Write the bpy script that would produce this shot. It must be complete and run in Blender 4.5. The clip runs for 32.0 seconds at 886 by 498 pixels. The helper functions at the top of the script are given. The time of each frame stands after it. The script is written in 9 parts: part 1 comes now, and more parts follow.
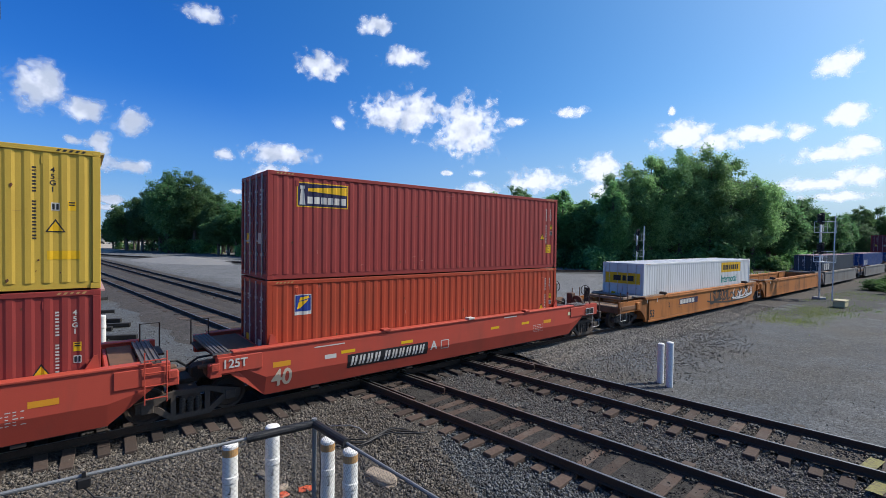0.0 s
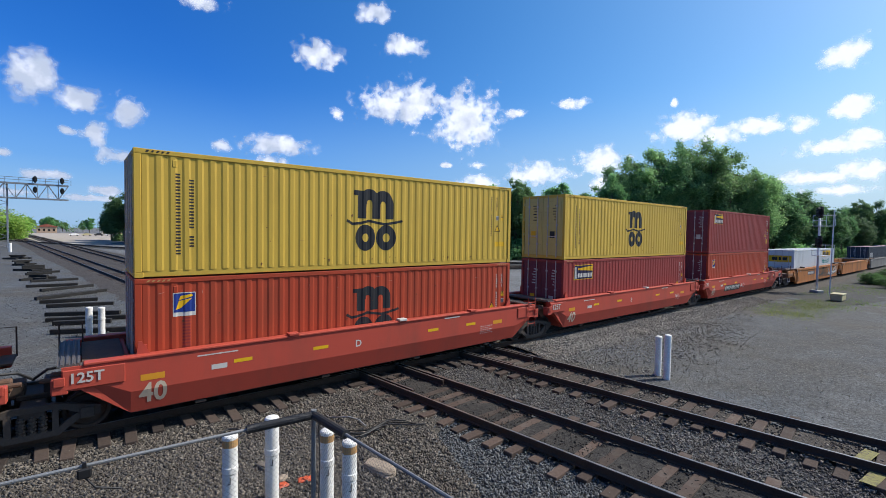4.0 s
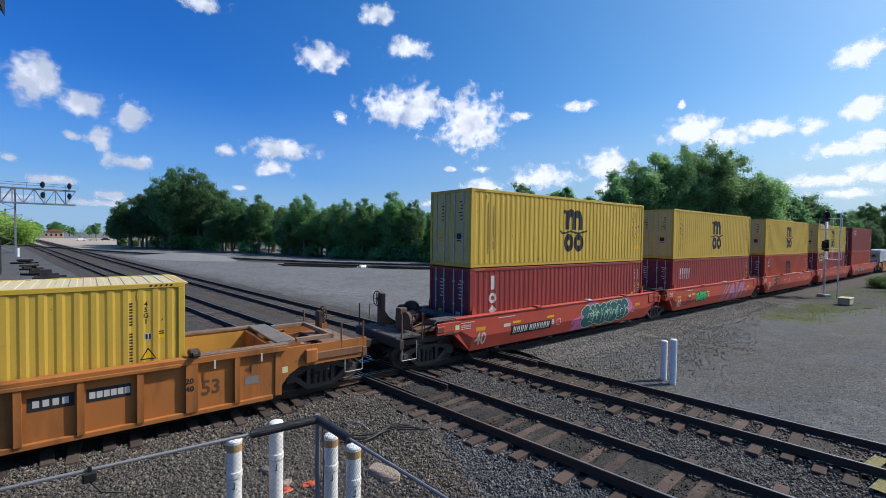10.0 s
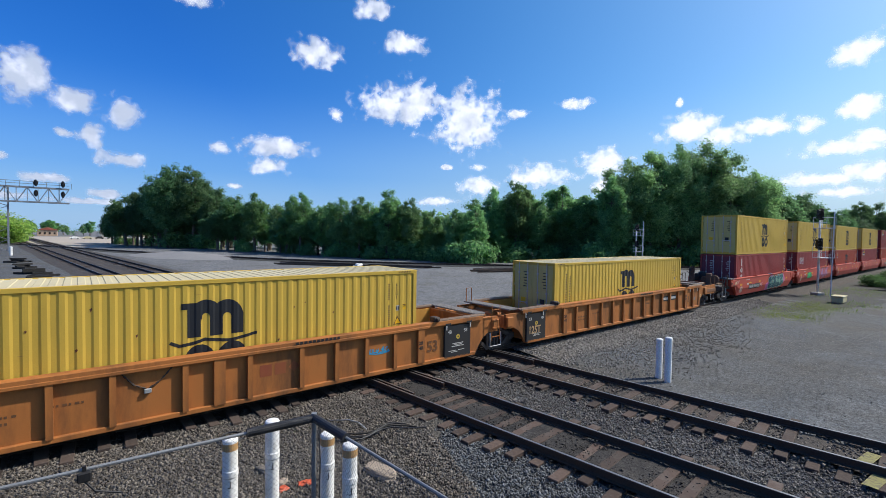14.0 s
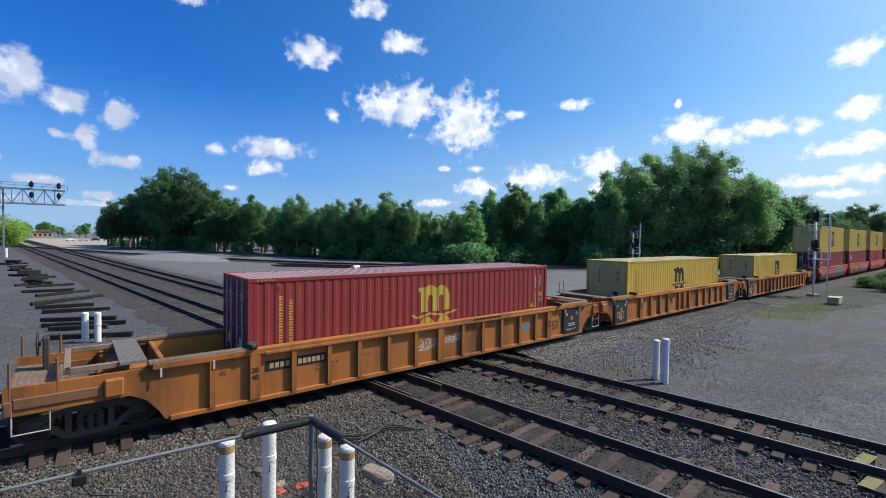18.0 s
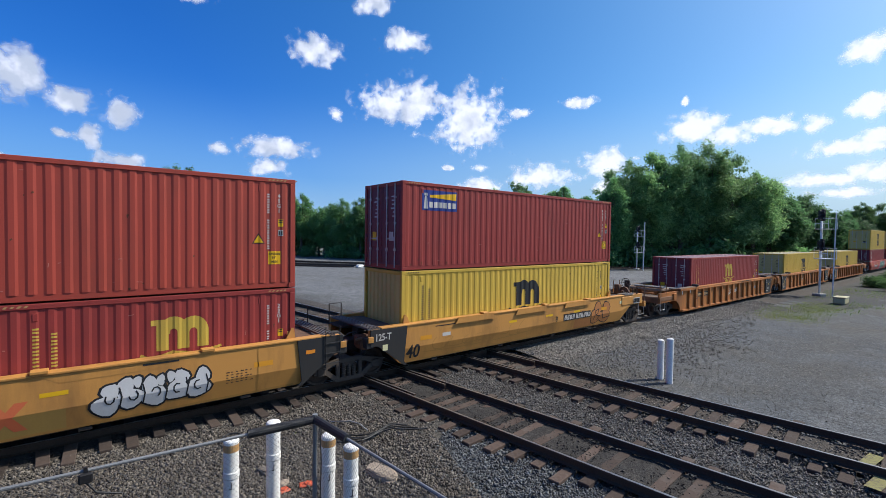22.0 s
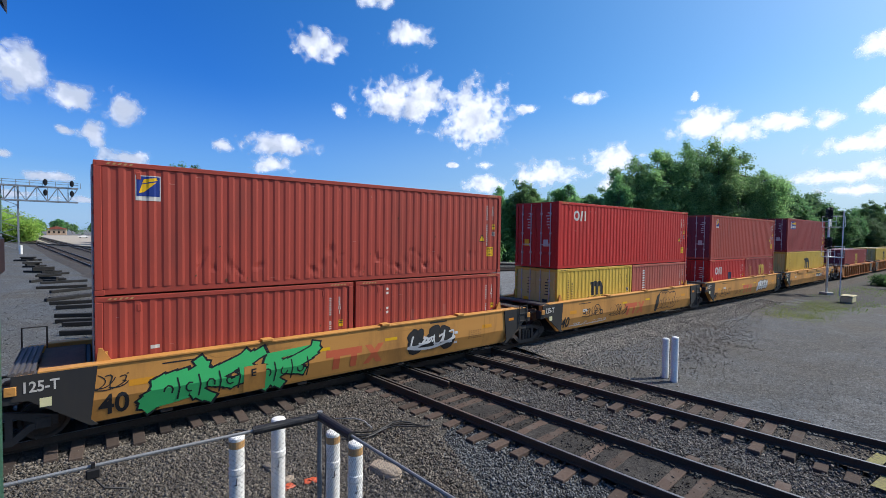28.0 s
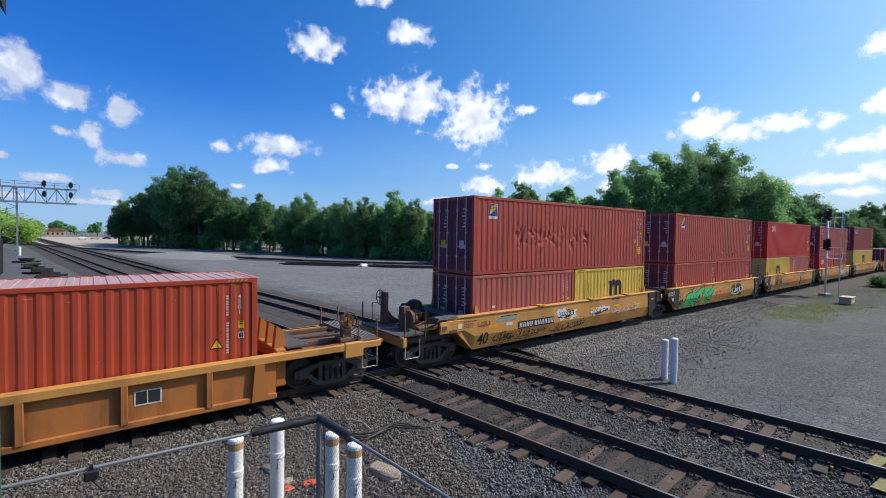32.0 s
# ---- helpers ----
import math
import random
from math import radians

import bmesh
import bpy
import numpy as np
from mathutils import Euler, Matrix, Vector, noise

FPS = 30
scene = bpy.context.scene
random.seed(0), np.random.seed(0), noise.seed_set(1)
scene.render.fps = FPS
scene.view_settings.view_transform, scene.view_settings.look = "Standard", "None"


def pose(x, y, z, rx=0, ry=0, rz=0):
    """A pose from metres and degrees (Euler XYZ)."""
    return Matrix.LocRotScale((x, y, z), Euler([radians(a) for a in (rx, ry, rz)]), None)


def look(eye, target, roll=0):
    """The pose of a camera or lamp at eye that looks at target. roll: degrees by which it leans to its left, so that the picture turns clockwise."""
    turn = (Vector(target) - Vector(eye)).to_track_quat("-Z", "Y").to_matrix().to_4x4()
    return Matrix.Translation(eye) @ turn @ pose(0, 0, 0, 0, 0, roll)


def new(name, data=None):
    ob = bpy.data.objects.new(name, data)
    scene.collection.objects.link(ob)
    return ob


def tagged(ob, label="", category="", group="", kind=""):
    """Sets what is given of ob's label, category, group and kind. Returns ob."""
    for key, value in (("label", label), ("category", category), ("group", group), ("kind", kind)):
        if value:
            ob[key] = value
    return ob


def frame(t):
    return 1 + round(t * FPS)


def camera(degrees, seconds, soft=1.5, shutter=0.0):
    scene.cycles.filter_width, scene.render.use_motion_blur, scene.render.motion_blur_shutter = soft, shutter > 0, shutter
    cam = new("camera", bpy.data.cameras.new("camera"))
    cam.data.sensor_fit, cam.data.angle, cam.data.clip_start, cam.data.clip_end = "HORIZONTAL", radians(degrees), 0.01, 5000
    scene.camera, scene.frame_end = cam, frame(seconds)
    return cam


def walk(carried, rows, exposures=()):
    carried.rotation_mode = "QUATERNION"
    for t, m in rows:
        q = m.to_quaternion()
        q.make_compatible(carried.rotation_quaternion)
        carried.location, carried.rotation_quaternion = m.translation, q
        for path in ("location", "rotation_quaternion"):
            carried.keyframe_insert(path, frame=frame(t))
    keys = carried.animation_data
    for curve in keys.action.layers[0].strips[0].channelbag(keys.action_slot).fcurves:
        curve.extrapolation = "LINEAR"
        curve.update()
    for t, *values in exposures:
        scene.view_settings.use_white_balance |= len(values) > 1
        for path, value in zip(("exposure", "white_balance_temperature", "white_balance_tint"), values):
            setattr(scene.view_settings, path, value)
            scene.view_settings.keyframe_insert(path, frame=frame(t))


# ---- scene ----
cam = camera(89.07, 32.0, soft=0.6)
EYE = (0.0, 0.0, 4.574)


def aim(yaw, pitch, roll):
    """A camera pose at the eye: yaw clockwise from +y, pitch upwards, roll as look() takes it."""
    y, p = radians(yaw), radians(pitch)
    way = Vector((math.sin(y) * math.cos(p), math.cos(y) * math.cos(p), math.sin(p)))
    return look(EYE, Vector(EYE) + way, roll)


SWAY_A = ((0.0, 38.83, -1.16, 0.73), (0.5, 38.75, -1.25, 0.78), (1.0, 39.15, -1.55, 0.86), (1.5, 39.08, -1.56, 0.85),
          (2.0, 38.98, -1.64, 0.86), (2.5, 38.96, -1.74, 0.84), (3.0, 38.96, -1.91, 0.86), (3.5, 38.98, -2.1, 0.88),
          (5.5, 38.83, -1.81, 0.84), (6.0, 38.7, -1.66, 0.78), (6.5, 38.6, -1.65, 0.77), (7.0, 38.62, -1.65, 0.79),
          (7.5, 38.58, -1.61, 0.81), (8.0, 38.52, -1.76, 0.82), (8.5, 38.38, -1.72, 0.8), (9.0, 38.35, -1.65, 0.76))
SWAY_B = ((9.5, 38.38, -1.62, 0.77), (10.0, 38.45, -1.57, 0.78), (10.5, 38.53, -1.56, 0.8), (11.0, 38.64, -1.66, 0.79),
          (11.5, 38.66, -1.73, 0.76), (12.0, 38.71, -1.66, 0.75), (12.5, 38.78, -1.63, 0.76), (13.0, 38.86, -1.58, 0.78),
          (13.5, 38.89, -1.74, 0.8), (14.0, 38.92, -1.75, 0.79), (14.5, 38.91, -1.56, 0.79), (16.5, 39.13, -1.49, 0.79),
          (17.0, 39.2, -1.43, 0.76), (17.5, 39.18, -1.46, 0.76), (18.0, 39.24, -1.53, 0.77), (18.5, 39.28, -1.59, 0.8),
          (19.0, 39.3, -1.59, 0.81), (19.5, 39.35, -1.65, 0.83), (20.0, 39.17, -1.58, 0.81), (20.5, 38.97, -1.66, 0.79))
SWAY_C = ((21.0, 38.8, -1.64, 0.79), (21.5, 38.71, -1.54, 0.79), (22.0, 38.79, -1.61, 0.76), (22.5, 38.73, -1.46, 0.77),
          (23.0, 38.59, -1.47, 0.77), (23.5, 38.43, -1.45, 0.74), (24.0, 38.43, -1.54, 0.76), (24.5, 38.46, -1.61, 0.78),
          (25.0, 37.74, -1.59, 0.73), (25.5, 37.9, -1.52, 0.71), (27.5, 38.29, -1.72, 0.75), (28.0, 38.25, -1.89, 0.8),
          (28.5, 38.2, -1.86, 0.78), (29.0, 38.24, -1.83, 0.78), (29.5, 38.27, -1.59, 0.72), (30.0, 38.23, -1.43, 0.71),
          (30.5, 38.2, -1.49, 0.74), (31.0, 38.2, -1.57, 0.74), (31.5, 38.27, -1.63, 0.77), (32.0, 38.34, -1.71, 0.8))
walk(cam, [(t, aim(y, p, r)) for t, y, p, r in SWAY_A + SWAY_B + SWAY_C],
     [(0.0, -0.08), (1.0, -0.03), (3.5, -0.03), (6.0, -0.12), (9.0, -0.14), (11.0, -0.1), (13.0, -0.05), (14.0, -0.01), (17.0, -0.05), (20.0, -0.04), (21.0, -0.1), (22.0, -0.04), (24.0, 0.0), (32.0, 0.0)])

# ---- world, sun, exposure ----
SUN_AZ, SUN_EL = 116.0, 47.0
scene.view_settings.exposure = 0.0
# clouds: azimuth and elevation of the middle, half width and half height, in degrees
CLOUDS_A = ((-3.8, 14.0, 2.32, 2.06), (-0.2, 12.5, 2.08, 1.16), (3.8, 11.8, 1.54, 1.39), (1.1, 9.4, 0.99, 1.1), (3.3, 7.3, 1.9, 0.8),
            (-1.1, 9.3, 0.59, 0.43), (-5.6, 6.7, 0.59, 0.4), (9.9, 24.0, 2.45, 0.82), (23.2, 20.6, 2.77, 1.54), (29.8, 25.8, 2.07, 1.01),
            (33.7, 22.4, 2.53, 1.19), (32.1, 15.9, 3.86, 1.94), (35.4, 15.9, 2.9, 2.5), (25.6, 14.2, 0.95, 0.78), (41.7, 14.1, 3.91, 3.65),
            (47.9, 14.8, 1.11, 0.59), (54.8, 15.7, 1.71, 0.63), (12.6, 9.5, 1.04, 0.62), (18.4, 10.0, 3.64, 1.16), (18.1, 7.8, 2.01, 1.05))
CLOUDS_B = ((14.2, 5.3, 0.95, 0.32), (43.4, 6.2, 2.28, 1.19), (50.6, 7.5, 3.76, 1.37), (58.2, 8.7, 2.54, 1.7), (58.2, 6.1, 1.59, 0.8),
            (37.9, 4.2, 2.29, 0.57), (43.1, 8.6, 1.0, 0.49), (39.3, 8.5, 0.72, 0.28), (66.1, 14.8, 0.34, 0.47), (67.0, 12.0, 3.04, 1.55),
            (70.0, 10.8, 2.34, 1.17), (73.9, 11.5, 2.62, 0.89), (77.6, 11.2, 1.04, 0.75), (81.0, 17.1, 1.74, 1.19), (81.4, 12.2, 1.54, 1.1),
            (80.3, 8.7, 3.19, 0.83), (81.9, 9.4, 1.52, 0.71), (78.4, 5.9, 2.97, 0.65), (-2.6, 5.0, 1.7, 0.5), (0.6, 2.9, 2.4, 0.35), (-5.0, 3.2, 1.5, 0.4), (81.9, 6.4, 1.9, 0.92), (80.0, 4.6, 2.42, 0.48), (2.0, 3.7, 1.29, 0.46))


def build_sky():
    world = bpy.data.worlds.new("sky")
    scene.world = world
    world.use_nodes = True
    nt = world.node_tree
    nt.nodes.clear()
    N, L = nt.nodes.new, nt.links.new
    out, bg, sky = N("ShaderNodeOutputWorld"), N("ShaderNodeBackground"), N("ShaderNodeTexSky")
    sky.sky_type, sky.sun_disc = "NISHITA", False
    sky.sun_elevation, sky.sun_rotation = radians(SUN_EL), radians(SUN_AZ)
    sky.air_density, sky.dust_density, sky.ozone_density = 1.0, 1.5, 3.0
    cool, deep = N("ShaderNodeMix"), N("ShaderNodeHueSaturation")
    cool.data_type, cool.blend_type = "RGBA", "MULTIPLY"
    cool.inputs["Factor"].default_value, cool.inputs["B"].default_value = 1.0, (0.835, 0.967, 1.11, 1)
    L(sky.outputs[0], cool.inputs["A"])
    deep.inputs["Hue"].default_value, deep.inputs["Saturation"].default_value, deep.inputs["Value"].default_value = 0.5025, 1.27, 1.48
    L(cool.outputs["Result"], deep.inputs["Color"])
    # pale haze towards the horizon, all the way round
    tc, sep, low, haze = N("ShaderNodeTexCoord"), N("ShaderNodeSeparateXYZ"), N("ShaderNodeMapRange"), N("ShaderNodeMix")
    low.interpolation_type, haze.data_type = "SMOOTHSTEP", "RGBA"
    for key, v in (("From Min", 0.30), ("From Max", 0.0), ("To Min", 0.0), ("To Max", 0.85)):
        low.inputs[key].default_value = v
    haze.inputs["B"].default_value = (4.1, 6.1, 8.6, 1)
    L(tc.outputs["Generated"], sep.inputs[0]), L(sep.outputs[2], low.inputs["Value"]), L(low.outputs[0], haze.inputs["Factor"])
    L(deep.outputs[0], haze.inputs["A"])
    # deeper blue away from the sun, paler and warmer air towards it
    toward, side, air, tint = N("ShaderNodeVectorMath"), N("ShaderNodeMapRange"), N("ShaderNodeMix"), N("ShaderNodeMix")
    toward.operation = "DOT_PRODUCT"
    a, e = radians(SUN_AZ), radians(SUN_EL)
    toward.inputs[1].default_value = (math.sin(a) * math.cos(e), math.cos(a) * math.cos(e), math.sin(e))
    L(tc.outputs["Generated"], toward.inputs[0]), L(toward.outputs["Value"], side.inputs["Value"])
    side.inputs["From Min"].default_value, side.inputs["From Max"].default_value = 0.05, 0.97
    air.data_type, tint.data_type, tint.blend_type = "RGBA", "RGBA", "MULTIPLY"
    air.inputs["A"].default_value, air.inputs["B"].default_value = (0.51, 0.735, 1.005, 1), (1.54, 1.27, 0.92, 1)
    base = N("ShaderNodeMapRange")
    for key, v in (("From Min", 0.02), ("From Max", 0.12), ("To Min", 0.3), ("To Max", 1.0)):
        base.inputs[key].default_value = v
    L(sep.outputs[2], base.inputs["Value"]), L(base.outputs[0], tint.inputs["Factor"])
    L(side.outputs[0], air.inputs["Factor"]), L(haze.outputs["Result"], tint.inputs["A"]), L(air.outputs["Result"], tint.inputs["B"])
    L(tint.outputs["Result"], bg.inputs[0])
    bg.inputs[1].default_value = 0.104
    L(bg.outputs[0], out.inputs[0])


build_sky()
sun = new("sun", bpy.data.lights.new("sun", "SUN"))
sun.data.energy, sun.data.angle, sun.data.color = 5.0, radians(1.2), (1.0, 0.95, 0.87)
sa, se = radians(SUN_AZ), radians(SUN_EL)
sun.matrix_world = look((0, 0, 60), (-math.sin(sa) * math.cos(se), -math.cos(sa) * math.cos(se), 60 - math.sin(se)))

# ---- materials ----
MATS = {}


def surface(name, colour, rough=0.6, metal=0.0, dirt=None, dirt_amount=0.35, grain=30.0, stain=1.2, bump=0.15, vary=0.0, island=False, streaks=0.0, spec=0.5, speckle=0.14):
    """Paint, steel, stone or wood: a base colour with fine grain, larger stains of another colour, streaks that run down, and relief."""
    if name in MATS:
        return MATS[name]
    m = bpy.data.materials.new(name)
    m.use_nodes = True
    nt = m.node_tree
    N, L = nt.nodes.new, nt.links.new
    bsdf = nt.nodes["Principled BSDF"]
    bsdf.inputs["Roughness"].default_value, bsdf.inputs["Metallic"].default_value = rough, metal
    bsdf.inputs["Specular IOR Level"].default_value = spec
    tc = N("ShaderNodeTexCoord")
    fine, big = N("ShaderNodeTexNoise"), N("ShaderNodeTexNoise")
    fine.inputs["Scale"].default_value, fine.inputs["Detail"].default_value = grain, 4.0
    big.inputs["Scale"].default_value, big.inputs["Detail"].default_value, big.inputs["Roughness"].default_value = stain, 6.0, 0.65
    L(tc.outputs["Object"], fine.inputs["Vector"])
    if streaks:
        mp = N("ShaderNodeMapping")
        mp.inputs["Scale"].default_value = (1.0, 1.0, 1.0 - streaks)
        L(tc.outputs["Object"], mp.inputs["Vector"]), L(mp.outputs[0], big.inputs["Vector"])
    else:
        L(tc.outputs["Object"], big.inputs["Vector"])
    dirt = dirt or tuple(c * 0.45 + 0.02 for c in colour)
    mask = N("ShaderNodeMapRange")
    for key, v in (("From Min", 0.48), ("From Max", 0.78), ("To Min", 0.0), ("To Max", dirt_amount * 1.6)):
        mask.inputs[key].default_value = v
    L(big.outputs[0], mask.inputs["Value"])
    mix = N("ShaderNodeMix")
    mix.data_type = "RGBA"
    mix.inputs["A"].default_value, mix.inputs["B"].default_value = (*colour, 1), (*dirt, 1)
    L(mask.outputs[0], mix.inputs["Factor"])
    hsv = N("ShaderNodeHueSaturation")
    L(mix.outputs["Result"], hsv.inputs["Color"])
    val = N("ShaderNodeMapRange")
    val.inputs["From Min"].default_value, val.inputs["From Max"].default_value = 0.3, 0.7
    val.inputs["To Min"].default_value, val.inputs["To Max"].default_value = 1 - speckle, 1 + speckle
    L(fine.outputs[0], val.inputs["Value"])
    value = val.outputs[0]
    if vary:
        if island:
            src = N("ShaderNodeNewGeometry").outputs["Random Per Island"]
        else:
            src = N("ShaderNodeObjectInfo").outputs["Random"]
        rnd = N("ShaderNodeMapRange")
        rnd.inputs["To Min"].default_value, rnd.inputs["To Max"].default_value = 1 - vary, 1 + vary
        L(src, rnd.inputs["Value"])
        mul = N("ShaderNodeMath")
        mul.operation = "MULTIPLY"
        L(value, mul.inputs[0]), L(rnd.outputs[0], mul.inputs[1])
        value = mul.outputs[0]
    L(value, hsv.inputs["Value"])
    L(hsv.outputs[0], bsdf.inputs["Base Color"])
    if bump:
        b = N("ShaderNodeBump")
        b.inputs["Strength"].default_value, b.inputs["Distance"].default_value = bump, 0.01
        L(fine.outputs[0], b.inputs["Height"]), L(b.outputs[0], bsdf.inputs["Normal"])
    MATS[name] = m
    return m


def paint(name, colour, dirt=(0.10, 0.06, 0.04), amount=0.3, rough=0.58):
    return surface(name, colour, rough, 0.0, dirt, amount, 45.0, 1.1, 0.06, 0.0, False, 0.75, 0.28, 0.035)


YELLOW = paint("container_yellow", (0.535, 0.352, 0.052), (0.30, 0.19, 0.03), 0.22)
BRICK = paint("container_brick_red", (0.335, 0.052, 0.034), (0.1344, 0.042, 0.0294), 0.3)
MAROON = paint("container_maroon", (0.258, 0.036, 0.031), (0.13, 0.0294, 0.0264), 0.3)
ORANGERED = paint("container_orange_red", (0.355, 0.048, 0.019), (0.168, 0.0504, 0.0252), 0.3)
SCARLET = paint("container_scarlet", (0.42, 0.020, 0.016), (0.2184, 0.0252, 0.0168), 0.25)
SALMON = paint("container_salmon", (0.345, 0.082, 0.060), (0.1848, 0.0672, 0.042), 0.35)
WHITE_BOX = paint("container_white", (0.6048, 0.6132, 0.6048), (0.336, 0.3192, 0.2772), 0.25)
SLATE = paint("container_slate", (0.0378, 0.0462, 0.063), (0.0252, 0.0252, 0.0252), 0.3)
NAVY_BOX = paint("container_blue", (0.0168, 0.0504, 0.1848), (0.0252, 0.0336, 0.0672), 0.3)
DOOR_YELLOW = paint("weathered_yellow_doors", (0.52, 0.43, 0.15), (0.34, 0.28, 0.12), 0.35)
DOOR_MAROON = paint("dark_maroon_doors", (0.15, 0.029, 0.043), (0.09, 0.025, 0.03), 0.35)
ROOF_CREAM = paint("faded_yellow_roof", (0.5208, 0.4536, 0.2772), (0.42, 0.3528, 0.21), 0.3, 0.7)
ROOF_PINK = paint("faded_red_roof", (0.3864, 0.252, 0.252), (0.3024, 0.168, 0.1596), 0.35, 0.7)
ROOF_WHITE = paint("white_roof", (0.63, 0.63, 0.6216), (0.504, 0.4872, 0.462), 0.2, 0.6)
WELL_RED = paint("car_red", (0.42, 0.064, 0.040), (0.168, 0.0588, 0.042), 0.32, 0.6)
WELL_YELLOW = paint("car_yellow", (0.50, 0.238, 0.060), (0.16, 0.082, 0.034), 0.48, 0.6)
WELL_PATCH = paint("repainted_orange", (0.41, 0.165, 0.052), (0.2, 0.08, 0.03), 0.3, 0.6)
WELL_ORANGE = paint("car_orange", (0.375, 0.135, 0.034), (0.084, 0.042, 0.021), 0.66, 0.72)
WELL_GREY = paint("car_grey", (0.168, 0.1596, 0.1512), (0.084, 0.0588, 0.042), 0.4, 0.65)
BLACK = paint("black_paint", (0.014, 0.014, 0.016), (0.03, 0.027, 0.025), 0.3, 0.55)
CHARCOAL = paint("charcoal_paint", (0.024, 0.0245, 0.026), (0.045, 0.038, 0.03), 0.4, 0.6)
STENCIL_WHITE = paint("white_lettering", (0.5208, 0.504, 0.4704), (0.294, 0.2352, 0.2016), 0.3)
STENCIL_BLACK = paint("black_lettering", (0.016, 0.018, 0.022), (0.05, 0.045, 0.03), 0.2)
CREAM_LETTERS = paint("cream_lettering", (0.50, 0.41, 0.31), (0.35, 0.24, 0.18), 0.3)
TAN_LETTERS = paint("tan_lettering", (0.46, 0.30, 0.15), (0.3, 0.2, 0.1), 0.3)
GOLD = paint("gold_lettering", (0.462, 0.3192, 0.0504), (0.294, 0.168, 0.0504), 0.25)
SIGN_YELLOW = paint("label_yellow", (0.672, 0.3864, 0.0084), (0.42, 0.2352, 0.0168), 0.2)
SIGN_AMBER = paint("label_amber", (0.62, 0.27, 0.02), (0.4, 0.18, 0.02), 0.25)
SIGN_PALE = paint("label_pale_yellow", (0.62, 0.58, 0.33), (0.4, 0.36, 0.2), 0.2)
SIGN_ORANGE = paint("label_orange", (0.62, 0.22, 0.02), (0.4, 0.15, 0.02), 0.2)
SIGN_BLUE = paint("label_blue", (0.012, 0.035, 0.20), (0.02, 0.03, 0.1), 0.1)
SIGN_NAVY = paint("label_navy", (0.012, 0.012, 0.05), (0.02, 0.02, 0.03), 0.1)
FADED_RED = paint("faded_red_lettering", (0.52, 0.11, 0.05), (0.5, 0.2, 0.06), 0.4)
STENCIL_FADED = paint("faded_black_lettering", (0.12, 0.06, 0.03), (0.25, 0.1, 0.03), 0.4)
FADED_BROWN = paint("faded_brown_lettering", (0.24, 0.06, 0.03), (0.25, 0.1, 0.03), 0.5)
SPRAY_GREEN = paint("spray_green", (0.05, 0.45, 0.14), (0.03, 0.25, 0.09), 0.2)
SPRAY_TEAL = paint("spray_teal", (0.035, 0.10, 0.11), (0.05, 0.13, 0.12), 0.3)
SPRAY_MINT = paint("spray_mint", (0.34, 0.55, 0.36), (0.2, 0.4, 0.3), 0.2)
SPRAY_PINK = paint("spray_pink", (0.52, 0.13, 0.28), (0.4, 0.1, 0.2), 0.3)
SPRAY_LILAC = paint("spray_lilac", (0.30, 0.17, 0.30), (0.45, 0.13, 0.12), 0.5)
SPRAY_SILVER = paint("spray_silver", (0.55, 0.55, 0.55), (0.3, 0.28, 0.25), 0.2)
SPRAY_SKY = paint("spray_sky_blue", (0.10, 0.34, 0.48), (0.2, 0.25, 0.2), 0.4)
SPRAY_FAINT = paint("spray_faint", (0.40, 0.20, 0.05), (0.3, 0.15, 0.05), 0.3)
STRIPE_TAN = paint("dull_tan_stripes", (0.42, 0.25, 0.10), (0.25, 0.10, 0.05), 0.4)
SCUFF_PALE = paint("scuffed_paint", (0.47, 0.22, 0.17), (0.3, 0.14, 0.1), 0.4)
SCUFF_DARK = paint("scuffed_dark_paint", (0.36, 0.22, 0.06), (0.25, 0.15, 0.05), 0.4)
RUST_BROWN = surface("rusty_brown_steel", (0.125, 0.068, 0.042), 0.9, 0.0, (0.05, 0.035, 0.028), 0.6, 40, 4.0, 0.3)
WELL_RUST = paint("rusted_car_ends", (0.21, 0.105, 0.055), (0.07, 0.04, 0.025), 0.6, 0.8)
RUST = surface("rust", (0.12, 0.045, 0.02), 0.9, 0.0, (0.07, 0.03, 0.015), 0.5, 50, 5.0, 0.2)
STEEL = surface("dark_steel", (0.046, 0.034, 0.027), 0.8, 0.0, (0.10, 0.05, 0.03), 0.5, 30, 3.0, 0.3)
TRUCK = surface("dusty_truck_steel", (0.062, 0.049, 0.040), 0.85, 0.0, (0.05, 0.042, 0.037), 0.6, 22, 3.0, 0.3)
WHEEL = surface("wheel_steel", (0.05, 0.036, 0.029), 0.65, 0.2, (0.09, 0.05, 0.03), 0.4, 25, 3.0, 0.2)
GRATE = surface("grating_steel", (0.092, 0.089, 0.088), 0.65, 0.1, (0.1008, 0.0588, 0.0336), 0.5, 60, 2.0, 0.5)
GRATE_TAN = surface("rusty_tan_grating", (0.235, 0.165, 0.115), 0.8, 0.0, (0.13, 0.07, 0.04), 0.5, 60, 2.0, 0.5)
GALV = surface("galvanised_steel", (0.36, 0.37, 0.37), 0.55, 0.4, (0.3, 0.29, 0.27), 0.3, 60, 4.0, 0.1)
GANTRY_GREY = surface("gantry_grey_paint", (0.20, 0.22, 0.25), 0.55, 0.2, (0.12, 0.12, 0.12), 0.3, 40, 2.0, 0.1)
ALU = surface("aluminium_paint", (0.66, 0.67, 0.67), 0.55, 0.0, (0.35, 0.33, 0.3), 0.3, 40, 2.0, 0.1)
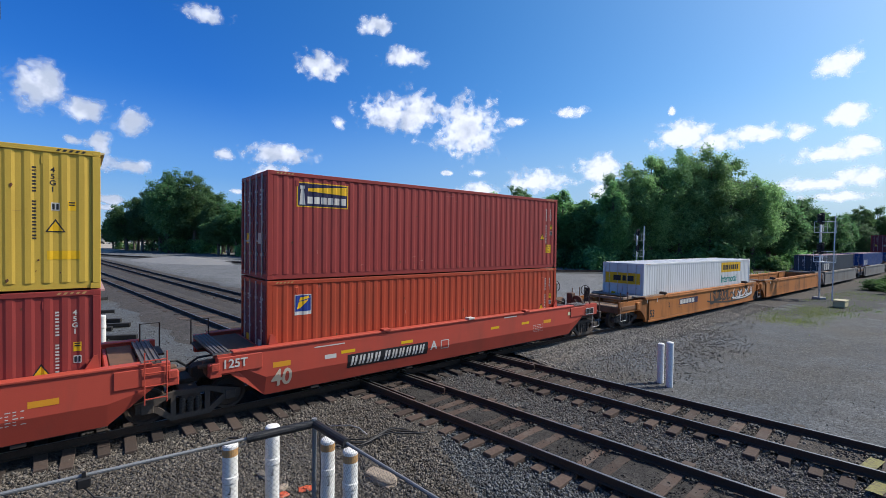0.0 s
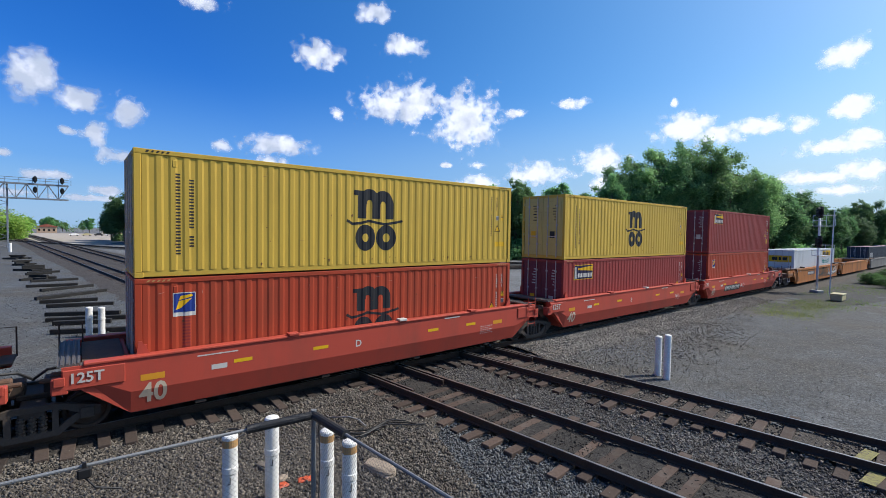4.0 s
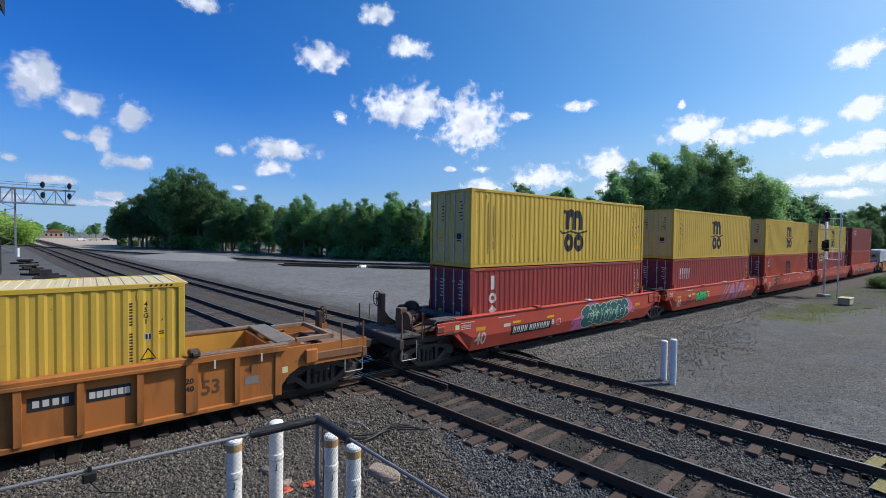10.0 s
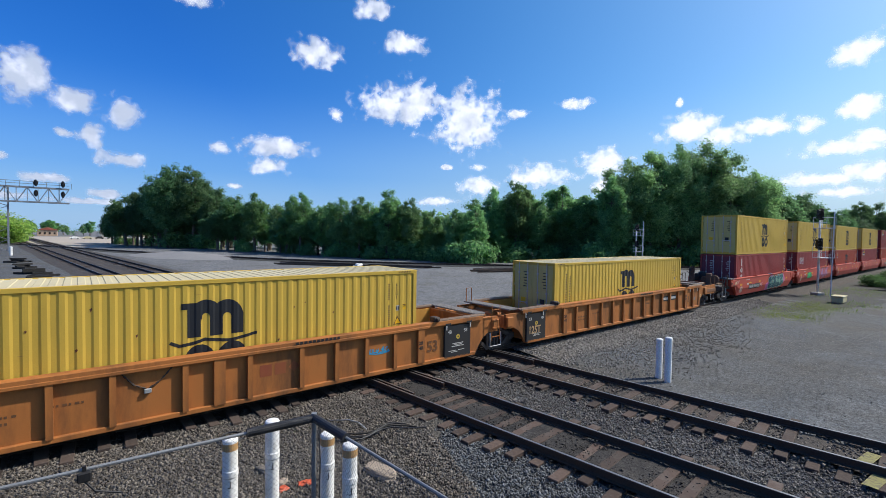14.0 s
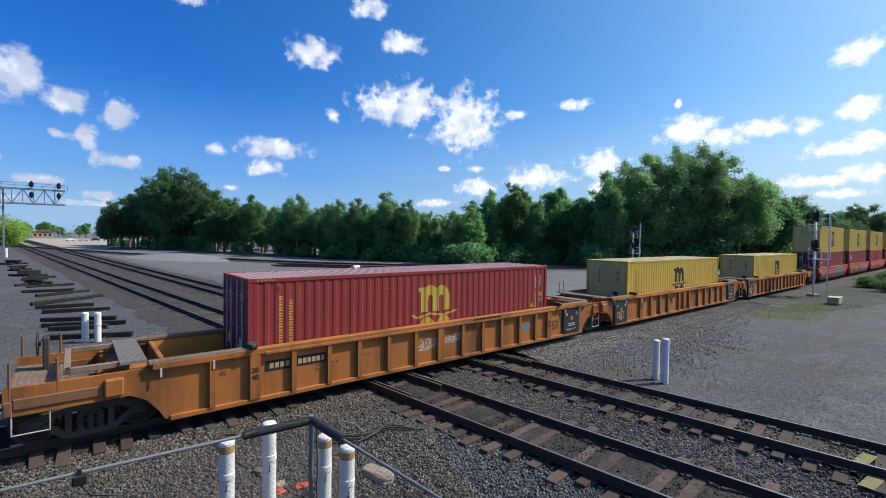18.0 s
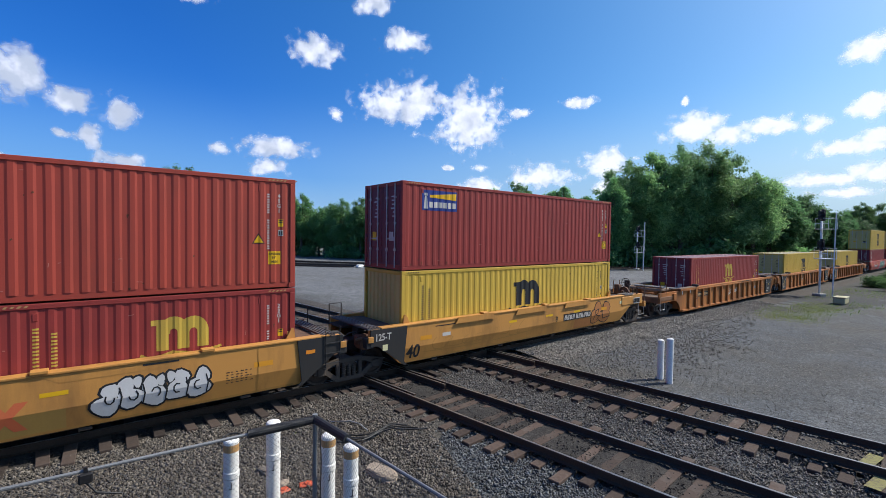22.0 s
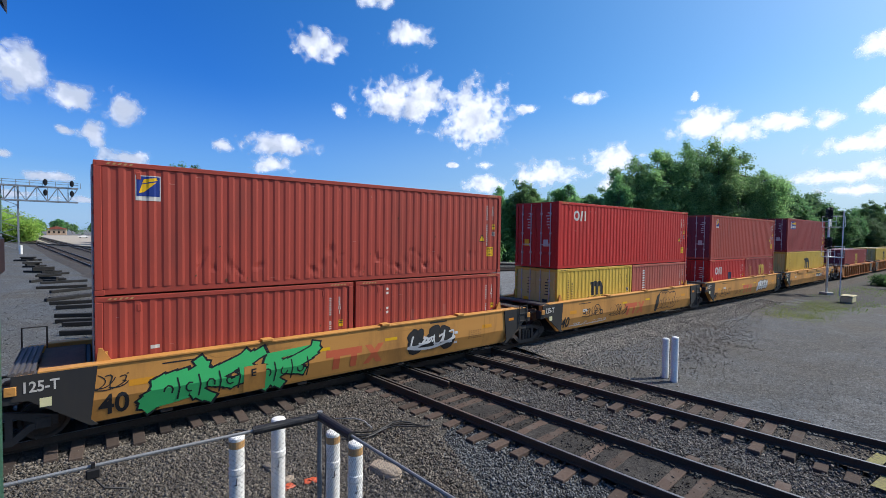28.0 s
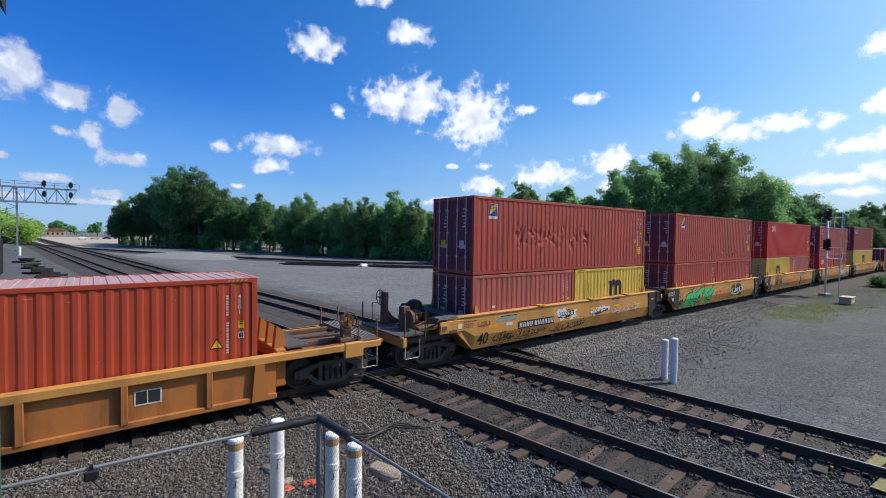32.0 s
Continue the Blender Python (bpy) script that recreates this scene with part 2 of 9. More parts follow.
FENCE_STEEL = surface("dull_fence_steel", (0.20, 0.21, 0.22), 0.6, 0.3, (0.15, 0.15, 0.15), 0.3, 60, 4.0, 0.1)
# Sunlight on the inner well walls is put into this brighter yellow.
WELL_INNER = paint("well_inner_sunlit", (0.52, 0.27, 0.055), (0.30, 0.14, 0.04), 0.3, 0.6)
GRATE_GREY = surface("weathered_grey_grating", (0.185, 0.172, 0.16), 0.7, 0.0, (0.13, 0.10, 0.08), 0.4, 60, 2.0, 0.5)
SPRAY_BLUE = paint("spray_blue", (0.03, 0.27, 0.46), (0.2, 0.2, 0.12), 0.4)
ROD = surface("lock_rod_zinc", (0.44, 0.42, 0.40), 0.6, 0.0, (0.21, 0.1428, 0.1008), 0.4, 40, 3.0, 0.1)
RAIL = surface("rail_steel", (0.066, 0.043, 0.031), 0.9, 0.0, (0.075, 0.038, 0.023), 0.4, 30, 2.0, 0.2, spec=0.25)
RAILTOP = surface("polished_rail_head", (0.30, 0.285, 0.27), 0.42, 0.85, (0.2, 0.17, 0.15), 0.25, 20, 2.0, 0.05)
# Main-track ties, darkened to stand in for the shade under the train.
TIE_SHADED = surface("shaded_tie", (0.045, 0.031, 0.024), 0.9, 0.0, (0.03, 0.024, 0.02), 0.6, 14, 2.5, 0.7, 0.45)
TIE_WORN = surface("worn_brown_tie", (0.052, 0.036, 0.028), 0.9, 0.0, (0.045, 0.036, 0.03), 0.6, 14, 2.5, 0.7, 0.5)
TIE = surface("creosoted_tie", (0.064, 0.042, 0.032), 0.9, 0.0, (0.090, 0.074, 0.061), 0.7, 14, 2.5, 0.7, 0.5)
TIMBER = surface("old_black_timber", (0.012, 0.012, 0.012), 0.9, 0.0, (0.035, 0.031, 0.028), 0.4, 14, 2.0, 0.6, 0.3)
BALLAST_BROWN = surface("brown_ballast", (0.120, 0.106, 0.089), 0.95, 0.0, (0.060, 0.048, 0.037), 0.6, 40, 0.9, 0.3, 0.68, True)
BALLAST_GREY = surface("grey_ballast", (0.106, 0.112, 0.115), 0.93, 0.0, (0.078, 0.078, 0.076), 0.35, 40, 0.5, 0.3, 0.65, True)
BALLAST_MIX = surface("grey_brown_ballast", (0.128, 0.119, 0.108), 0.93, 0.0, (0.075, 0.063, 0.052), 0.5, 40, 0.7, 0.3, 0.65, True)
# Oily stone; beneath the train its darkness stands in for shade.
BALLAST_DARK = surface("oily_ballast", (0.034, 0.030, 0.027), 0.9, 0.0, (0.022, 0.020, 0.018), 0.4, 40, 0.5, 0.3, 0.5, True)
BALLAST_LIGHT = surface("light_ballast", (0.200, 0.190, 0.172), 0.93, 0.0, (0.13, 0.115, 0.098), 0.45, 40, 0.4, 0.3, 0.45, True)
PVC = surface("white_pvc_sleeve", (0.76, 0.755, 0.73), 0.45, 0.0, (0.42, 0.3864, 0.336), 0.25, 30, 3.0, 0.05)
WIRE = surface("weathered_wire", (0.16, 0.16, 0.165), 0.6, 0.5, (0.1, 0.1, 0.1), 0.3, 60, 4.0, 0.0)
DULL_YELLOW = surface("survey_paint", (0.20, 0.185, 0.06), 0.85, 0.0, (0.08, 0.065, 0.05), 1.0, 20, 14.0, 0.3)
RUBBER = surface("black_hose", (0.014, 0.015, 0.018), 0.6, 0.0, (0.05, 0.05, 0.05), 0.25, 40, 4.0, 0.1)
ORANGE_PLASTIC = surface("orange_plastic", (0.50, 0.085, 0.035), 0.55, 0.0, (0.3, 0.08, 0.04), 0.4, 30, 6.0, 0.1)
ROCK = surface("pale_limestone", (0.30, 0.245, 0.19), 0.95, 0.0, (0.17, 0.135, 0.10), 0.6, 22, 5.0, 1.0)
TAPE = surface("brown_tape", (0.42, 0.24, 0.09), 0.6, 0.0, (0.25, 0.15, 0.07), 0.4, 30, 5.0, 0.1)
GREEN_PAINT = surface("green_painted_wood", (0.022, 0.085, 0.055), 0.5, 0.0, (0.03, 0.06, 0.045), 0.3, 14, 2.0, 0.15)
BARK = surface("bark", (0.15, 0.122, 0.095), 0.95, 0.0, (0.05, 0.04, 0.03), 0.4, 12, 3.0, 0.8)
CONCRETE = surface("concrete", (0.336, 0.3276, 0.3024), 0.9, 0.0, (0.21, 0.1932, 0.168), 0.4, 20, 1.5, 0.4)
CREAM = surface("cream_enamel", (0.46, 0.40, 0.22), 0.6, 0.0, (0.336, 0.2856, 0.1848), 0.4, 20, 2.0, 0.1)
TAN_WALL = surface("tan_render", (0.4368, 0.3024, 0.2016), 0.9, 0.0, (0.294, 0.2016, 0.1428), 0.3, 10, 0.5, 0.2)
RED_ROOF = surface("red_roof", (0.3024, 0.084, 0.0504), 0.8, 0.0, (0.168, 0.0588, 0.042), 0.3, 10, 0.5, 0.2)
LENS = surface("dark_glass_lens", (0.01, 0.01, 0.01), 0.15, 0.0, (0.02, 0.02, 0.02), 0.1, 10, 1.0, 0.0)
MOUND = surface("pale_gravel", (0.20, 0.197, 0.192), 0.95, 0.0, (0.2352, 0.2268, 0.2184), 0.4, 18, 0.4, 0.9)


def leaf_material(name, colour, light):
    m = bpy.data.materials.new(name)
    m.use_nodes = True
    nt = m.node_tree
    N, L = nt.nodes.new, nt.links.new
    bsdf = nt.nodes["Principled BSDF"]
    geo, obj, hsv = N("ShaderNodeNewGeometry"), N("ShaderNodeObjectInfo"), N("ShaderNodeHueSaturation")
    mix = N("ShaderNodeMix")
    mix.data_type = "RGBA"
    mix.inputs["A"].default_value, mix.inputs["B"].default_value = (*colour, 1), (*light, 1)
    L(geo.outputs["Random Per Island"], mix.inputs["Factor"])
    L(mix.outputs["Result"], hsv.inputs["Color"])
    mr, hue = N("ShaderNodeMapRange"), N("ShaderNodeMapRange")
    mr.inputs["To Min"].default_value, mr.inputs["To Max"].default_value = 0.8, 1.35
    hue.inputs["To Min"].default_value, hue.inputs["To Max"].default_value = 0.485, 0.51
    L(obj.outputs["Random"], mr.inputs["Value"]), L(mr.outputs[0], hsv.inputs["Value"])
    L(obj.outputs["Random"], hue.inputs["Value"]), L(hue.outputs[0], hsv.inputs["Hue"])
    L(hsv.outputs[0], bsdf.inputs["Base Color"])
    bsdf.inputs["Roughness"].default_value = 0.6
    bsdf.inputs["Specular IOR Level"].default_value = 0.25
    tr, add = N("ShaderNodeBsdfTranslucent"), N("ShaderNodeMixShader")
    glow = N("ShaderNodeHueSaturation")
    glow.inputs["Value"].default_value = 1.45
    L(hsv.outputs[0], glow.inputs["Color"]), L(glow.outputs[0], tr.inputs["Color"])
    add.inputs[0].default_value = 0.55
    L(bsdf.outputs[0], add.inputs[1]), L(tr.outputs[0], add.inputs[2])
    L(add.outputs[0], nt.nodes["Material Output"].inputs[0])
    return m


LEAF = leaf_material("leaves", (0.075, 0.17, 0.066), (0.205, 0.36, 0.145))
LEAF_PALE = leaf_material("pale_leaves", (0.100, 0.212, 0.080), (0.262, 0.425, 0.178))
# Thicket leaves: sunlight is put into the light yellow-green.
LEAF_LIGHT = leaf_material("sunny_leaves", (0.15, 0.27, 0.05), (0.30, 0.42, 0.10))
DUST = surface("dusty_soil", (0.36, 0.31, 0.25), 0.95, 0.0, (0.25, 0.22, 0.18), 0.4, 8, 0.15, 0.5)
# Leaf greens darkened to hold shade: left-hand trees, undergrowth, woods; darkest at both ends.
LEAF_HALF_SHADED = leaf_material("half_shaded_leaves", (0.062, 0.150, 0.058), (0.19, 0.335, 0.128))
LEAF_SHADED = leaf_material("shade_side_leaves", (0.040, 0.100, 0.042), (0.125, 0.225, 0.092))
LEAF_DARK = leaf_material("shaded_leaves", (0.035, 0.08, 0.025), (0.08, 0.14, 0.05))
DRY_GRASS = leaf_material("short_dry_grass", (0.085, 0.125, 0.032), (0.20, 0.235, 0.07))
WEEDS = leaf_material("weeds", (0.06, 0.12, 0.025), (0.16, 0.20, 0.06))


def ground_material(name, grey, brown, pale, dark, chips=22.0, yard=None):
    """Crushed stone: grey and brown areas, with pale and dark drifts and single chips."""
    m = bpy.data.materials.new(name)
    m.use_nodes = True
    nt = m.node_tree
    N, L = nt.nodes.new, nt.links.new
    bsdf = nt.nodes["Principled BSDF"]
    bsdf.inputs["Roughness"].default_value = 0.95
    tc = N("ShaderNodeTexCoord")

    def noise(scale, detail=5.0, rough=0.6):
        n = N("ShaderNodeTexNoise")
        n.inputs["Scale"].default_value, n.inputs["Detail"].default_value, n.inputs["Roughness"].default_value = scale, detail, rough
        L(tc.outputs["Object"], n.inputs["Vector"])
        return n.outputs[0]

    def mixed(fac, a, b, lo, hi):
        r, x = N("ShaderNodeMapRange"), N("ShaderNodeMix")
        r.inputs["From Min"].default_value, r.inputs["From Max"].default_value = lo, hi
        L(fac, r.inputs["Value"])
        x.data_type = "RGBA"
        L(r.outputs[0], x.inputs["Factor"])
        for key, v in (("A", a), ("B", b)):
            if isinstance(v, tuple):
                x.inputs[key].default_value = (*v, 1)
            else:
                L(v, x.inputs[key])
        return x.outputs["Result"]

    base = mixed(noise(0.16), grey, brown, 0.40, 0.64)
    base = mixed(noise(0.6), base, pale, 0.52, 0.75)
    if yard:
        # paler gravel beyond the crossing tracks, fading in over some metres
        xyz = N("ShaderNodeSeparateXYZ")
        L(tc.outputs["Object"], xyz.inputs[0])

        def calc(op, a, b):
            n = N("ShaderNodeMath")
            n.operation = op
            for i, v in enumerate((a, b)):
                if isinstance(v, float):
                    n.inputs[i].default_value = v
                else:
                    L(v, n.inputs[i])
            return n.outputs[0]
        ragged = calc("MULTIPLY", calc("SUBTRACT", noise(0.35), 0.5), 7.0)
        across = calc("ADD", calc("ADD", xyz.outputs[0], calc("MULTIPLY", xyz.outputs[1], 0.125)), ragged)
        beyond = calc("ADD", calc("MULTIPLY", calc("SUBTRACT", xyz.outputs[1], 16.0), 0.7), ragged)
        drift = mixed(noise(0.28, 6.0, 0.65), yard, tuple(c * k for c, k in zip(yard, (0.80, 0.76, 0.68))), 0.48, 0.68)
        drift = mixed(noise(0.09, 4.0, 0.6), drift, tuple(c * 1.22 for c in yard), 0.52, 0.72)
        base = mixed(calc("MINIMUM", calc("SUBTRACT", across, 16.5), beyond), base, drift, -0.5, 3.5)
    base = mixed(noise(2.2), base, dark, 0.50, 0.76)
    speck = N("ShaderNodeHueSaturation")
    lift = N("ShaderNodeMapRange")
    for key, v in (("From Min", 0.36), ("From Max", 0.64), ("To Min", 0.58), ("To Max", 1.42)):
        lift.inputs[key].default_value = v
    L(noise(9.0, 4.0, 0.75), lift.inputs["Value"]), L(lift.outputs[0], speck.inputs["Value"]), L(base, speck.inputs["Color"])
    base = speck.outputs[0]
    vor = N("ShaderNodeTexVoronoi")
    vor.inputs["Scale"].default_value = chips
    L(tc.outputs["Object"], vor.inputs["Vector"])
    sepc = N("ShaderNodeSeparateColor")
    L(vor.outputs["Color"], sepc.inputs[0])
    hsv, mr = N("ShaderNodeHueSaturation"), N("ShaderNodeMapRange")
    mr.inputs["To Min"].default_value, mr.inputs["To Max"].default_value = 0.6, 1.42
    L(sepc.outputs[0], mr.inputs["Value"]), L(mr.outputs[0], hsv.inputs["Value"]), L(base, hsv.inputs["Color"])
    L(hsv.outputs[0], bsdf.inputs["Base Color"])
    b = N("ShaderNodeBump")
    b.inputs["Strength"].default_value, b.inputs["Distance"].default_value = 0.55, 0.025
    L(vor.outputs["Distance"], b.inputs["Height"]), L(b.outputs[0], bsdf.inputs["Normal"])
    return m


GROUND = ground_material("crushed_stone_ground", (0.070, 0.077, 0.083), (0.069, 0.064, 0.054), (0.102, 0.106, 0.109), (0.050, 0.050, 0.048), 22.0, (0.134, 0.138, 0.141))
# Oil black between rails, and the train's shade painted beneath the main track.
OILY_SHADED = ground_material("oily_shaded_track_bed", (0.026, 0.024, 0.022), (0.034, 0.028, 0.023), (0.055, 0.05, 0.045), (0.012, 0.011, 0.010), 30.0)
SOIL = ground_material("dark_soil", (0.036, 0.036, 0.035), (0.038, 0.036, 0.027), (0.052, 0.05, 0.047), (0.026, 0.025, 0.022), 20.0)
BROWN_SOIL = ground_material("brown_gravelly_soil", (0.058, 0.053, 0.045), (0.058, 0.047, 0.036), (0.085, 0.078, 0.068), (0.032, 0.028, 0.024), 34.0)
SHOULDER = ground_material("pale_ballast_shoulder", (0.125, 0.118, 0.106), (0.115, 0.098, 0.08), (0.17, 0.162, 0.148), (0.06, 0.054, 0.048), 26.0)
BED = ground_material("brown_track_bed", (0.045, 0.039, 0.033), (0.053, 0.042, 0.033), (0.075, 0.067, 0.059), (0.024, 0.021, 0.018), 24.0)


# ---- mesh helpers ----
class Shape:
    """Collects vertices and faces of one part."""

    def __init__(self):
        self.v, self.f = [], []

    def face(self, *pts):
        n = len(self.v)
        self.v.extend(tuple(p) for p in pts)
        self.f.append(tuple(range(n, n + len(pts))))
        return self

    def box(self, x0, x1, y0, y1, z0, z1, c=0.0):
        """A block; c chamfers its edges."""
        n = len(self.v)
        if c <= 0:
            self.v += [(x, y, z) for x in (x0, x1) for y in (y0, y1) for z in (z0, z1)]
            self.f += [tuple(n + i for i in q) for q in ((0, 1, 3, 2), (4, 6, 7, 5), (0, 4, 5, 1), (2, 3, 7, 6), (0, 2, 6, 4), (1, 5, 7, 3))]
            return self
        c = min(c, (x1 - x0) * 0.45, (y1 - y0) * 0.45, (z1 - z0) * 0.45)
        ids = {}
        for i, (x, sx) in enumerate(((x0, 1), (x1, -1))):
            for j, (y, sy) in enumerate(((y0, 1), (y1, -1))):
                for k, (z, sz) in enumerate(((z0, 1), (z1, -1))):
                    for ax in range(3):
                        p = [x + sx * c, y + sy * c, z + sz * c]
                        p[ax] = (x, y, z)[ax]
                        ids[i, j, k, ax] = len(self.v)
                        self.v.append(tuple(p))
        sq = ((0, 0), (1, 0), (1, 1), (0, 1))
        for s in (0, 1):
            for ax in range(3):
                q = []
                for a, b in sq:
                    key = [a, b]
                    key.insert(ax, s)
                    q.append(ids[(*key, ax)])
                flip = (s == 0) ^ (ax == 1)
                self.f.append(tuple(reversed(q)) if flip else tuple(q))
        for ax in range(3):
            o = [a for a in range(3) if a != ax]
            for a in (0, 1):
                for b in (0, 1):
                    q = []
                    for s, d in ((0, 0), (1, 0), (1, 1), (0, 1)):
                        key = [0, 0, 0]
                        key[ax], key[o[0]], key[o[1]] = s, a, b
                        q.append(ids[(*key, o[d])])
                    self.f.append(tuple(q))
        for i in (0, 1):
            for j in (0, 1):
                for k in (0, 1):
                    self.f.append((ids[i, j, k, 0], ids[i, j, k, 1], ids[i, j, k, 2]))
        return self

    def rod(self, p0, p1, r, n=6, r1=None):
        p0, p1 = Vector(p0), Vector(p1)
        d = (p1 - p0)
        if d.length < 1e-6:
            return self
        u = d.normalized().orthogonal().normalized()
        w = d.normalized().cross(u)
        k = len(self.v)
        r1 = r if r1 is None else r1
        for p, q in ((p0, r), (p1, r1)):
            for i in range(n):
                a = 2 * math.pi * (i + 0.5) / n
                self.v.append(tuple(p + u * math.cos(a) * q + w * math.sin(a) * q))
        self.f += [(k + i, k + (i + 1) % n, k + n + (i + 1) % n, k + n + i) for i in range(n)]
        self.f.append(tuple(k + i for i in reversed(range(n))))
        self.f.append(tuple(k + n + i for i in range(n)))
        return self

    def pipe(self, pts, r, n=6):
        pts = [Vector(p) for p in pts]
        rings, u = [], None
        for i, p in enumerate(pts):
            d = (pts[min(i + 1, len(pts) - 1)] - pts[max(i - 1, 0)]).normalized()
            u = d.orthogonal() if u is None else u - d * u.dot(d)
            u = (u if u.length > 1e-4 else d.orthogonal()).normalized()
            w = d.cross(u)
            rings.append([p + (u * math.cos(2 * math.pi * k / n) + w * math.sin(2 * math.pi * k / n)) * r for k in range(n)])
        return self.loft(rings)

    def slab(self, outline, y0, y1):
        """An outline in x and z, given thickness along y."""
        k, n = len(self.v), len(outline)
        self.v += [(x, y0, z) for x, z in outline] + [(x, y1, z) for x, z in outline]
        self.f.append(tuple(k + i for i in range(n)))
        self.f.append(tuple(k + n + i for i in reversed(range(n))))
        self.f += [(k + (i + 1) % n, k + i, k + n + i, k + n + (i + 1) % n) for i in range(n)]
        return self

    def loft(self, rings, closed=True, caps=True):
        """Faces between rings of equally many points."""
        k, n = len(self.v), len(rings[0])
        for r in rings:
            self.v += [tuple(p) for p in r]
        for j in range(len(rings) - 1):
            for i in range(n if closed else n - 1):
                a, b = k + j * n + i, k + j * n + (i + 1) % n
                self.f.append((a, b, b + n, a + n))
        if caps and closed:
            self.f.append(tuple(k + i for i in reversed(range(n))))
            e = k + (len(rings) - 1) * n
            self.f.append(tuple(e + i for i in range(n)))
        return self

    def mesh(self, name, mat, smooth=False):
        me = bpy.data.meshes.new(name)
        me.from_pydata(self.v, [], self.f)
        me.materials.append(mat)
        bm = bmesh.new()
        bm.from_mesh(me)
        bmesh.ops.remove_doubles(bm, verts=bm.verts, dist=1e-5)
        bmesh.ops.recalc_face_normals(bm, faces=bm.faces)
        bm.to_mesh(me)
        bm.free()
        if smooth:
            me.shade_smooth()
        return me


CACHE = {}


def part(name, shape, mat, parent, label="", at=None, key=None, smooth=False):
    """One mesh object under a thing or a part. shape: a Shape, or a function that makes one; key: alike pieces share their mesh."""
    k = (key, mat.name) if key else None
    if k and k in CACHE:
        me = CACHE[k]
    else:
        me = (shape() if callable(shape) else shape).mesh(name, mat, smooth)
        if k:
            CACHE[k] = me
    ob = new(name, me)
    ob.parent = parent
    if at is not None:
        ob.matrix_basis = at if isinstance(at, Matrix) else Matrix.Translation(at)
    if label:
        ob["label"] = label
    return ob


def thing(name, at, label, category, group="", kind=""):
    ob = new(name)
    ob.empty_display_size = 0.2
    ob.matrix_basis = at if isinstance(at, Matrix) else Matrix.Translation(at)
    return tagged(ob, label, category, group, kind)


def big_mesh(name, verts, tris, mat):
    """Fast mesh from arrays of vertices and triangles."""
    me = bpy.data.meshes.new(name)
    me.vertices.add(len(verts))
    me.vertices.foreach_set("co", np.asarray(verts, dtype=np.float32).ravel())
    me.loops.add(len(tris) * 3)
    me.loops.foreach_set("vertex_index", np.asarray(tris, dtype=np.int32).ravel())
    me.polygons.add(len(tris))
    me.polygons.foreach_set("loop_start", np.arange(0, len(tris) * 3, 3, dtype=np.int32))
    me.update(calc_edges=True)
    me.materials.append(mat)
    return me


# lettering with the built-in font, as triangles one unit high
GLYPHS = {}


def glyphs(text):
    if text not in GLYPHS:
        cu = bpy.data.curves.new("lettering", "FONT")
        cu.body, cu.size, cu.resolution_u, cu.offset = text, 1.0, 3, 0.022
        ob = bpy.data.objects.new("lettering", cu)
        scene.collection.objects.link(ob)
        dg = bpy.context.evaluated_depsgraph_get()
        me = bpy.data.meshes.new_from_object(ob.evaluated_get(dg))
        me.calc_loop_triangles()
        co = [v.co.copy() for v in me.vertices]
        tri = [[(co[i].x, co[i].y) for i in t.vertices] for t in me.loop_triangles]
        xs, ys = [p[0] for t in tri for p in t], [p[1] for t in tri for p in t]
        h = max(ys) - min(ys)
        GLYPHS[text] = ([[((x - min(xs)) / h, (y - min(ys)) / h) for x, y in t] for t in tri], (max(xs) - min(xs)) / h)
        bpy.data.objects.remove(ob)
        bpy.data.meshes.remove(me)
        bpy.data.curves.remove(cu)
    return GLYPHS[text]


for word in ("40", "53", "125T", "45G1", "22G1", "48", "20", "A", "B", "C", "D", "E", "Intermodal", "CAUTION", "125-T", "9'6\"", "HIGH", "LD LMT", "PER UNIT"):
    glyphs(word)


def text_polys(text, x, z, height, stretch=1.0):
    """Lettering whose lower left corner is at x, z."""
    return [[(x + px * height * stretch, z + pz * height) for px, pz in t] for t in glyphs(text)[0]]


def stacked(text, x, z_top, height, gap=1.25):
    """Lettering that runs downwards, letter under letter."""
    out = []
    for i, ch in enumerate(text):
        if ch != " ":
            w = glyphs(ch)[1] * height
            out += text_polys(ch, x - w / 2, z_top - (i + 1) * height * gap, height)
    return out


for ch in "45G12":
    glyphs(ch)


def quad(x0, z0, x1, z1):
    return [(x0, z0), (x1, z0), (x1, z1), (x0, z1)]


def ring(cx, cz, r0, r1, a0, a1, n=10, sx=1.0):
    out = []
    for i in range(n):
        p, q = radians(a0 + (a1 - a0) * i / n), radians(a0 + (a1 - a0) * (i + 1) / n)
        out.append([(cx + sx * r0 * math.cos(p), cz + r0 * math.sin(p)), (cx + sx * r1 * math.cos(p), cz + r1 * math.sin(p)),
                    (cx + sx * r1 * math.cos(q), cz + r1 * math.sin(q)), (cx + sx * r0 * math.cos(q), cz + r0 * math.sin(q))])
    return out


def clip(poly, axis, lo, hi):
    for sign, lim in ((1, lo), (-1, hi)):
        out = []
        for i, p in enumerate(poly):
            q = poly[(i + 1) % len(poly)]
            dp, dq = sign * (p[axis] - lim), sign * (q[axis] - lim)
            if dp >= 0:
                out.append(p)
            if (dp >= 0) != (dq >= 0):
                t = dp / (dp - dq)
                out.append((p[0] + (q[0] - p[0]) * t, p[1] + (q[1] - p[1]) * t))
        poly = out
        if len(poly) < 3:
            return []
    return poly


